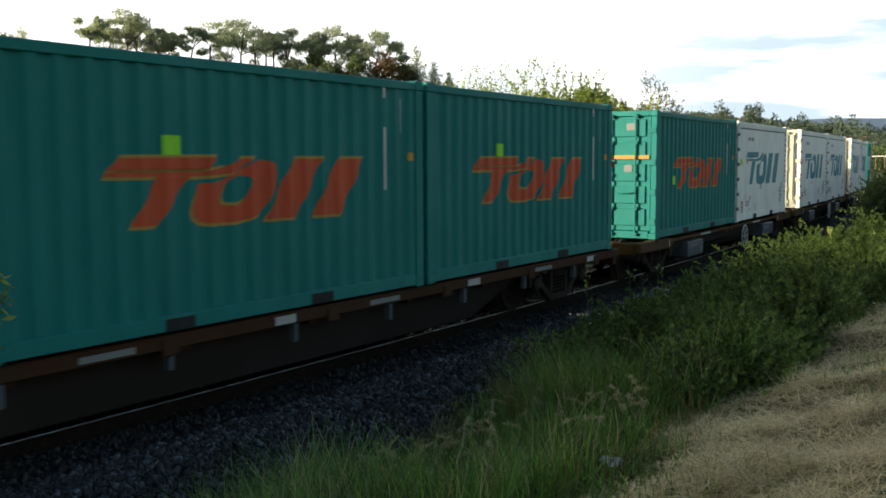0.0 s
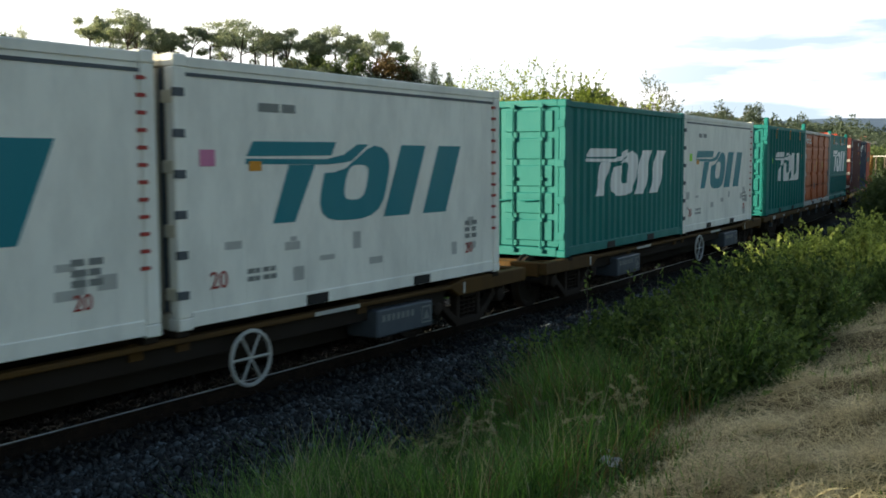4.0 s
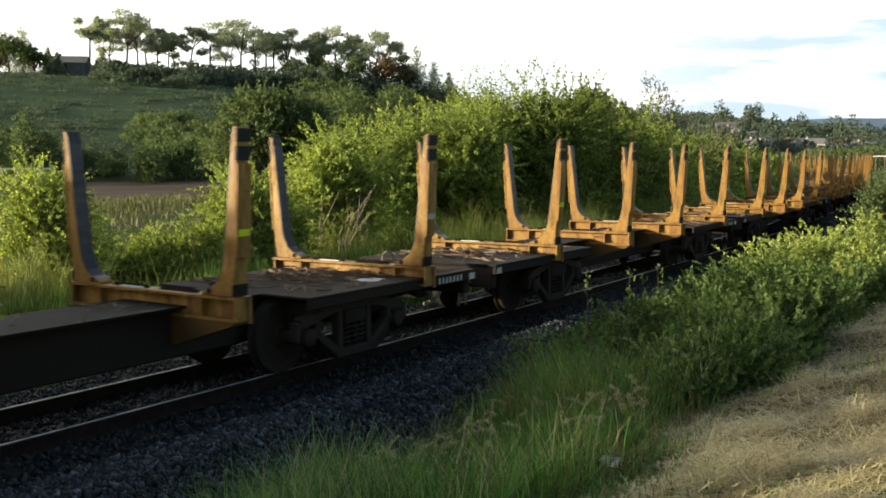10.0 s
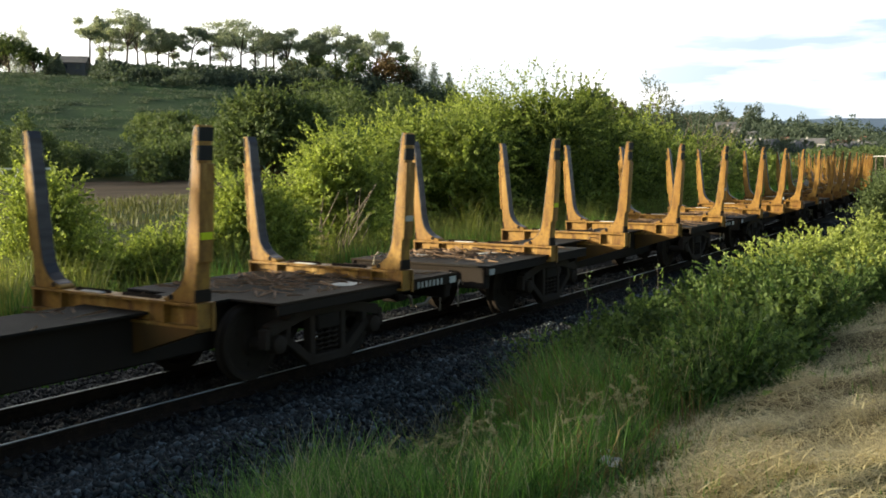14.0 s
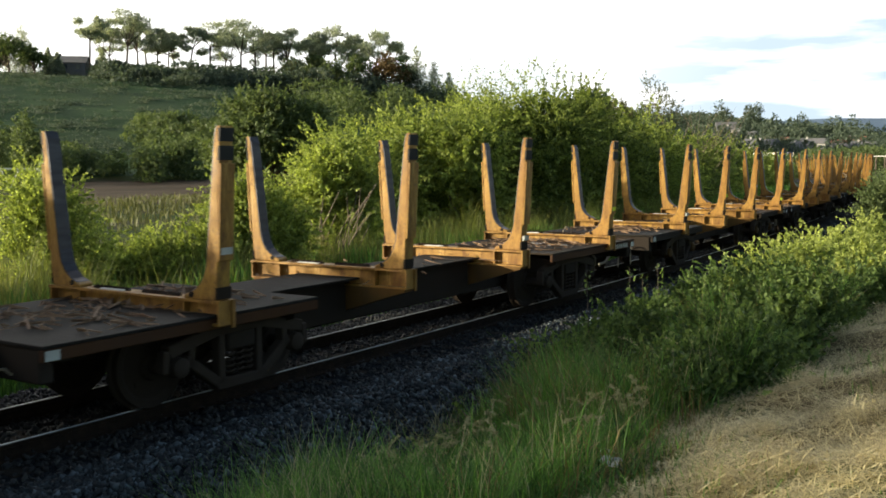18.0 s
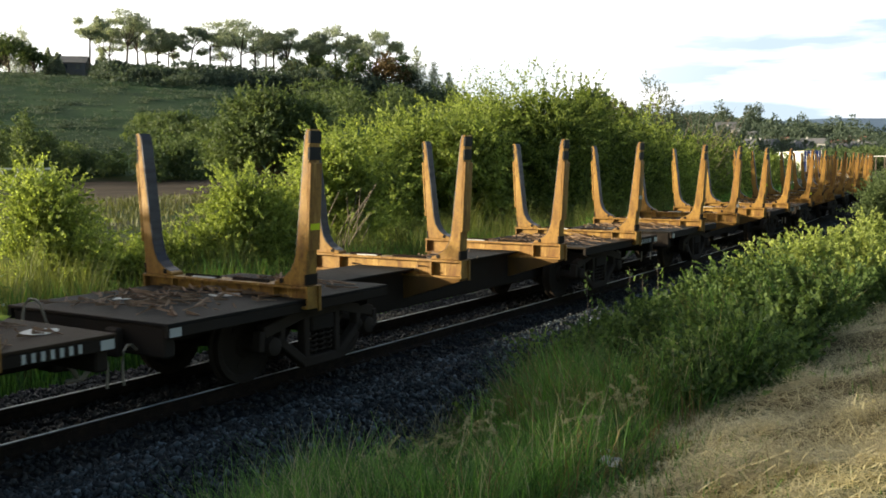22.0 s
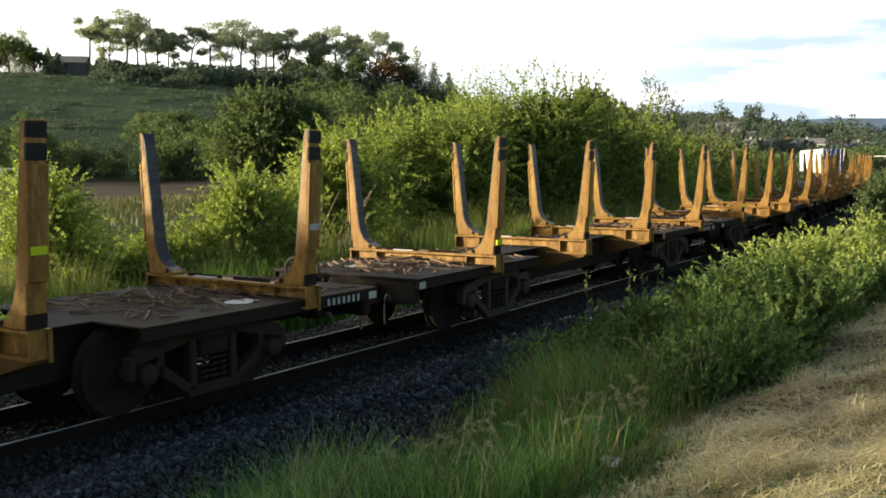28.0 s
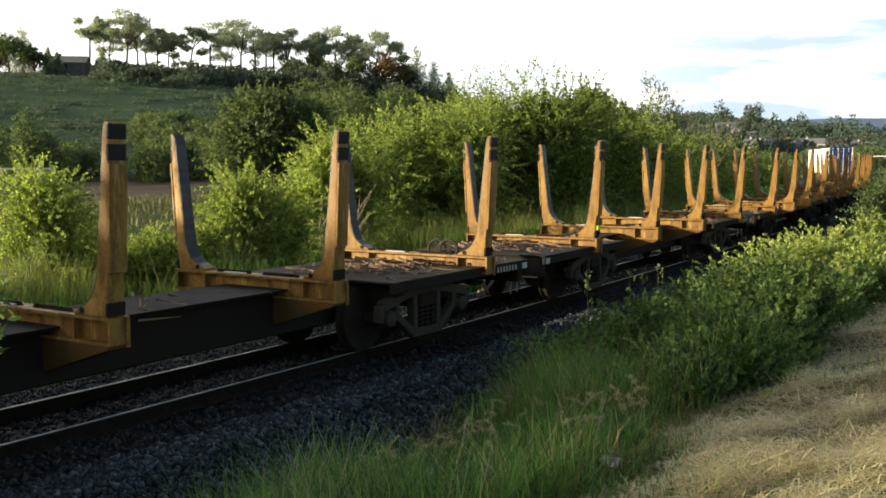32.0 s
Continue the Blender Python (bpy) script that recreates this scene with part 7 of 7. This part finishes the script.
def house(where, w, d, h, turn, wall, roof, label, group="town houses"):
    x, y = where
    ob = thing("house", label, "house", group)
    ob.matrix_basis = pose(x, y, gz(x, y) - 0.3, 0, 0, turn)
    part("body", Geo().box(-w / 2, w / 2, -d / 2, d / 2, 0, h), wall, ob)
    r = h + w * 0.22
    part("roof", Geo().prism([(-d / 2 - 0.5, h), (d / 2 + 0.5, h), (0, r)], -w / 2 - 0.4, w / 2 + 0.4, "x"), roof, ob)
    for k in (-0.3, 0.05, 0.32):
        for face in (-1, 1):
            part("window", Geo().box(k * w - 0.7, k * w + 0.7, *sorted((face * d / 2, face * (d / 2 + 0.05))), h - 1.9, h - 0.6), M_GLASS, ob)
    part("door", Geo().box(-0.15 * w - 0.5, -0.15 * w + 0.5, -d / 2 - 0.06, -d / 2, 0.2, 2.3), M_WALLDARK, ob)
    part("chimney", Geo().box(0.2 * w, 0.2 * w + 0.7, -0.35, 0.35, h, r + 0.6), wall, ob)
    return ob


for _k in range(15):
    _p = 1280 + 19 * _k + _r.uniform(-6, 6)
    house(spot(_p, _r.uniform(380, 540)), _r.uniform(8, 11), 7, _r.choice([3.4, 4.8]), bearing_of(_p) + 90 + _r.uniform(-40, 40), _r.choice([M_WALL, M_WALL, M_WALLDARK]), _r.choice([M_ROOF, M_ROOFRED, M_ROOF]), "small house with pitched roof among hillside trees")
house(spot(132, 336), 11, 8, 4.6, bearing_of(136) + 80, M_ROOF, M_ROOF, "dark two-storey house among the ridge trees", "ridge houses")
house(spot(166, 340), 7, 7, 3.4, bearing_of(160) + 95, M_ROOF, M_ROOF, "dark small house among the ridge trees", "ridge houses")

# unseen hedge added beyond the view along the meadow, sunward, to shade the track
for _k, (_x, _h, _w) in enumerate(((4.3, 3.0, 1.4), (2.2, 3.7, 1.4), (-0.4, 6.0, 1.6), (-2.4, 6.6, 1.8), (-4.4, 7.6, 1.9), (-6.6, 7.8, 1.9), (-9.0, 7.8, 2.0), (-11.6, 7.8, 2.1), (-14.4, 7.8, 2.3), (-18.0, 7.8, 2.5))):
    thicket("hedge_bush", "tall unseen hedge bush added to shade the track", (_x, 19.0), (_w, 1.5, _h), 950 + _k, L_HEDGE, 0.1, 600, 16, 0.8, "bush", 6, "hedge beyond the track", 0.6, 34, 1.0, 0.45, 0.3, 3)
# white lattice girder beyond the meadow
def lattice():
    x, y = spot(-100, 48)
    ob = thing("lattice_girder", "white steel lattice girder beyond the meadow", "girder")
    ob.matrix_basis = pose(x, y, gz(x, y), 0, 0, bearing_of(0) + 86)
    part("post", Geo().box(-0.1, 0.1, -0.1, 0.1, -0.2, 3.2), M_WHITE, ob)
    part("post", Geo().box(-4.1, -3.9, -0.1, 0.1, -0.2, 3.2), M_WHITE, ob)
    part("lower_chord", Geo().tube([(-4.4, 0, 2.05), (1.9, 0, 2.05)], 0.05, 6), M_WHITE, ob)
    part("upper_chord", Geo().tube([(-4.4, 0, 2.9), (0.2, 0, 2.9), (1.9, 0, 2.1)], 0.05, 6), M_WHITE, ob)
    for k in range(7):
        part("diagonal", Geo().tube([(-4.2 + 0.75 * k, 0, 2.05), (-3.85 + 0.75 * k, 0, 2.9)], 0.025, 5), M_WHITE, ob)
        part("diagonal", Geo().tube([(-3.85 + 0.75 * k, 0, 2.9), (-3.45 + 0.75 * k, 0, 2.05)], 0.025, 5), M_WHITE, ob)


lattice()


def rail_fence():
    """Pale guard rail beyond the far curve."""
    ob = thing("guard_rail", "pale steel guard rail beside the road behind the track", "guard rail")
    a, b = spot(1532, 138), spot(1650, 130)
    for k in range(8):
        x, y = a[0] + (b[0] - a[0]) * k / 7, a[1] + (b[1] - a[1]) * k / 7
        z = gz(x, y)
        part("post", Geo().box(x - 0.08, x + 0.08, y - 0.08, y + 0.08, z, 2.8), M_WOOD, ob)
    part("rail", Geo().tube([(a[0], a[1], 2.82), (b[0], b[1], 2.95)], 0.07, 6), M_GREYFRAME, ob)


rail_fence()


def crossing():
    """Pale gravel track that crosses beside the far curve, and low pale things by it."""
    ob = thing("gravel_crossing", "pale gravel service track beside the railway", "path", kind="structure")
    pts = []
    for i, s in enumerate(np.linspace(55, 57.2, 4)):
        row = []
        for lat in np.linspace(-14, -5.5, 9):
            x, y, _ = line(s, lat)
            row.append((float(x), float(y), float(ground_z(np.array([x]), np.array([y]))[0]) + 0.06))
        pts.append(row)
    part("gravel_surface", grid_mesh("gravel_surface", np.array(pts), M_PATH), M_PATH, ob)


crossing()


# litter on the bank
def litter():
    ob = thing("plastic_bag", "crumpled pale plastic bag in the grass", "litter")
    p = Vector((6.35, 2.86, gz(6.35, 2.86)))
    ob.matrix_basis = Matrix.Translation(p)
    rng = np.random.default_rng(4)
    bm = bmesh.new()
    bmesh.ops.create_icosphere(bm, subdivisions=2, radius=0.05)
    for v in bm.verts:
        v.co = Vector(v.co) * float(0.7 + 0.6 * rng.random())
        v.co.z = v.co.z * 0.8 + 0.07
    me = bpy.data.meshes.new("bag")
    bm.to_mesh(me)
    bm.free()
    me.materials.append(M_GREYFRAME)
    part("bag", me, M_GREYFRAME, ob)


litter()
# ---- the train's make-up: vehicles and boxes by their distance back from the start ----
DECK_Z = 0.822
RIDERS = []         # (thing, half its bearing length, centre along the train, height)


def ride(ob, centre, half, z=0.0):
    RIDERS.append((ob, centre, half, z))
    return ob


PATH_V = (12.52, 12.25, 12.03, 12.07, 12.11, 11.90, 11.60, 11.50, 11.34, 11.19, 10.99, 10.63, 10.16, 9.94, 9.70, 9.03, 8.43,
          8.04, 7.45, 6.98, 6.60, 5.92, 5.20, 4.71, 4.32, 3.85, 3.40, 2.99, 2.68, 2.48, 2.41, 2.39, 2.34)   # speed at each second
_tt = np.arange(0, SECONDS + 0.001, 0.05)
_vv = np.interp(_tt, np.arange(33), PATH_V)
_dd = np.concatenate([[0], np.cumsum((_vv[1:] + _vv[:-1]) * 0.025)])


def run(t):
    """Metres that the train has gone by t."""
    return float(np.interp(t, _tt, _dd))


def place(u, half, z, t):
    s = u - run(t)
    xa, ya, _ = line(s - half)
    xb, yb, _ = line(s + half)
    return Matrix.Translation(((xa + xb) / 2, (ya + yb) / 2, z)) @ Matrix.Rotation(math.atan2(yb - ya, xb - xa), 4, "Z")


def build_train():
    half = LENGTH / 2
    # leading wagon with three green boxes
    ride(flat_wagon("rust-brown flat wagon under three green containers", M_RUSTBROWN), 7.33, 7.3)
    first = orange_mark_box("green corrugated container with a weathered orange emblem")
    # the box at -1.9 stays unseen; added to fill the wagon and its shadow
    for k, u in enumerate((4.22, 10.35, -1.9)):
        ride(first if k == 0 else copy_thing(first, Matrix()), u + half, 2.9, DECK_Z)
    ride(orange_mark_box("green container with sunlit doors and a weathered orange emblem", (-1.98, 1.08)), 18.75 + half, 2.9, DECK_Z)
    # four skeletal wagons
    w = skeletal_wagon("dirty ochre skeletal wagon carrying two containers", M_OCHRE, (-3.13, 3.13))
    for k, u in enumerate((24.9, 39.68, 54.75, 69.4)):
        ride(w if k == 0 else copy_thing(w, Matrix()), u, 5.6)
    whites = (25.0, 33.55, 39.75, 48.6, 54.85, 69.15)
    for k, u in enumerate(whites):
        ride(reefer_box("white refrigerated container with a teal emblem and scuffed lower edge", 11 + k, k in (1, 2, 4)), u + half, 2.9, DECK_Z)
    ride(white_mark_box(), 63.1 + half, 2.9, DECK_Z)
    # mixed three-box wagons
    ride(flat_wagon("dirty ochre flat wagon under three mixed containers", M_OCHRE), 86.05, 7.3)
    ride(ribbed_box(), 76.98 + half, 2.9, DECK_Z)
    ride(side_door_box(), 83.03 + half, 2.9, DECK_Z)
    ride(half_panel_box(), 89.1 + half, 2.9, DECK_Z)
    ride(flat_wagon("bright yellow flat wagon with yellow reflectors", M_YELLOW, 1), 106.1, 7.3)
    ride(maroon_box(), 97.03 + half, 2.9, DECK_Z)
    ride(navy_box(), 103.0 + half, 2.9, DECK_Z)
    ride(red_orange_box(), 109.45 + half, 2.9, DECK_Z)
    # empty log wagons
    kinds = [log_wagon(3), log_wagon(5, "dark"), log_wagon(8, "yellow"), log_wagon(12, edge=M_RUSTBROWN), log_wagon(21, "pale")]
    order = (0, 1, 3, 0, 1, 0, 3, 2, 1, 0, 4, 4, 3, 2, 0, 1, 3, 0)
    seen = set()
    first_cradle = [118.46, 131.79, 145.35, 159.04, 172.66, 186.13, 199.59, 213.38, 226.71, 240.37, 253.99, 267.34]
    first_cradle += [267.34 + 13.55 * k for k in range(1, 7)]
    for k, j in enumerate(order):
        w = kinds[j]
        if j in seen:
            w = copy_thing(w, Matrix())
        seen.add(j)
        ride(w, first_cradle[k] + 4.785, 4.2)
    # boxes at the tail
    tail = skeletal_wagon("dirty ochre skeletal wagon with pale containers", M_OCHRE, (-3.13, 3.13))
    ride(tail, 370.0, 5.6)
    ride(copy_thing(tail, Matrix()), 384.6, 5.6)
    ride(far_box("pale container with dark blue doors at the train's tail", M_CREAM, M_BLUE), 366.9, 2.9, DECK_Z)
    ride(far_box("pale container behind the blue-doored one", M_WHITE, M_WHITE), 373.1, 2.9, DECK_Z)
    for u in (381.5, 387.7):
        ride(far_box("pale container on the last wagon", M_WHITE, M_WHITE), u, 2.9, DECK_Z)


build_train()


def sway(t):
    """Lean of the weed towards the right of the view, in degrees."""
    knots = [0, 1, 3, 6, 7.6, 8.5, 10, 12, 14, 17, 19, 21, 23, 25, 28, 30, 31.3, 32]
    lean = [2.4, 0.2, -0.5, -0.3, 2.6, 0.3, 1.5, -0.5, 0.0, 0.2, 0.0, 1.4, 1.6, 1.2, 1.4, 1.2, 3.2, 3.3]
    return float(np.interp(t, knots, lean)) + 0.25 * math.sin(2.3 * t)


def motions():
    root = SWAYING.matrix_basis.copy()
    right = Vector((math.sin(radians(BEAR)), -math.cos(radians(BEAR)), 0))
    axis = Vector((0, 0, 1)).cross(right)
    walk(SWAYING, [(0.5 * k, root @ Matrix.Rotation(radians(sway(0.5 * k)), 4, axis)) for k in range(65)])
    times = [0.5 * k for k in range(65)]
    for ob, u, half, z in RIDERS:
        walk(ob, [(t, place(u, half, z, t)) for t in times])
    # wheels turn while their wagon passes within sight
    for ob, u, half, z in RIDERS:
        for b in ob.children:
            if not b.name.startswith("bogie"):
                continue
            for w in b.children:
                if not w.name.startswith("wheelset"):
                    continue
                at = w.matrix_basis.translation.copy()
                back = u + b.matrix_basis.translation.x
                rows, t, turned = [], 0.0, 0.0
                def key(t):
                    rows.append((t, Matrix.Translation(at) @ Matrix.Rotation(turned, 4, "Y")))
                key(0.0)
                last = run(0.0)
                for f in range(1, 961):
                    d = run(f / 30) - last
                    if not (-6 < back - run(f / 30) < 34):
                        last = run(f / 30)
                        continue
                    if d / WHEEL_R > 0.8:
                        turned -= d / WHEEL_R
                        key(f / 30)
                        last = run(f / 30)
                if rows[-1][0] < SECONDS:
                    key(SECONDS)
                walk(w, rows)


motions()
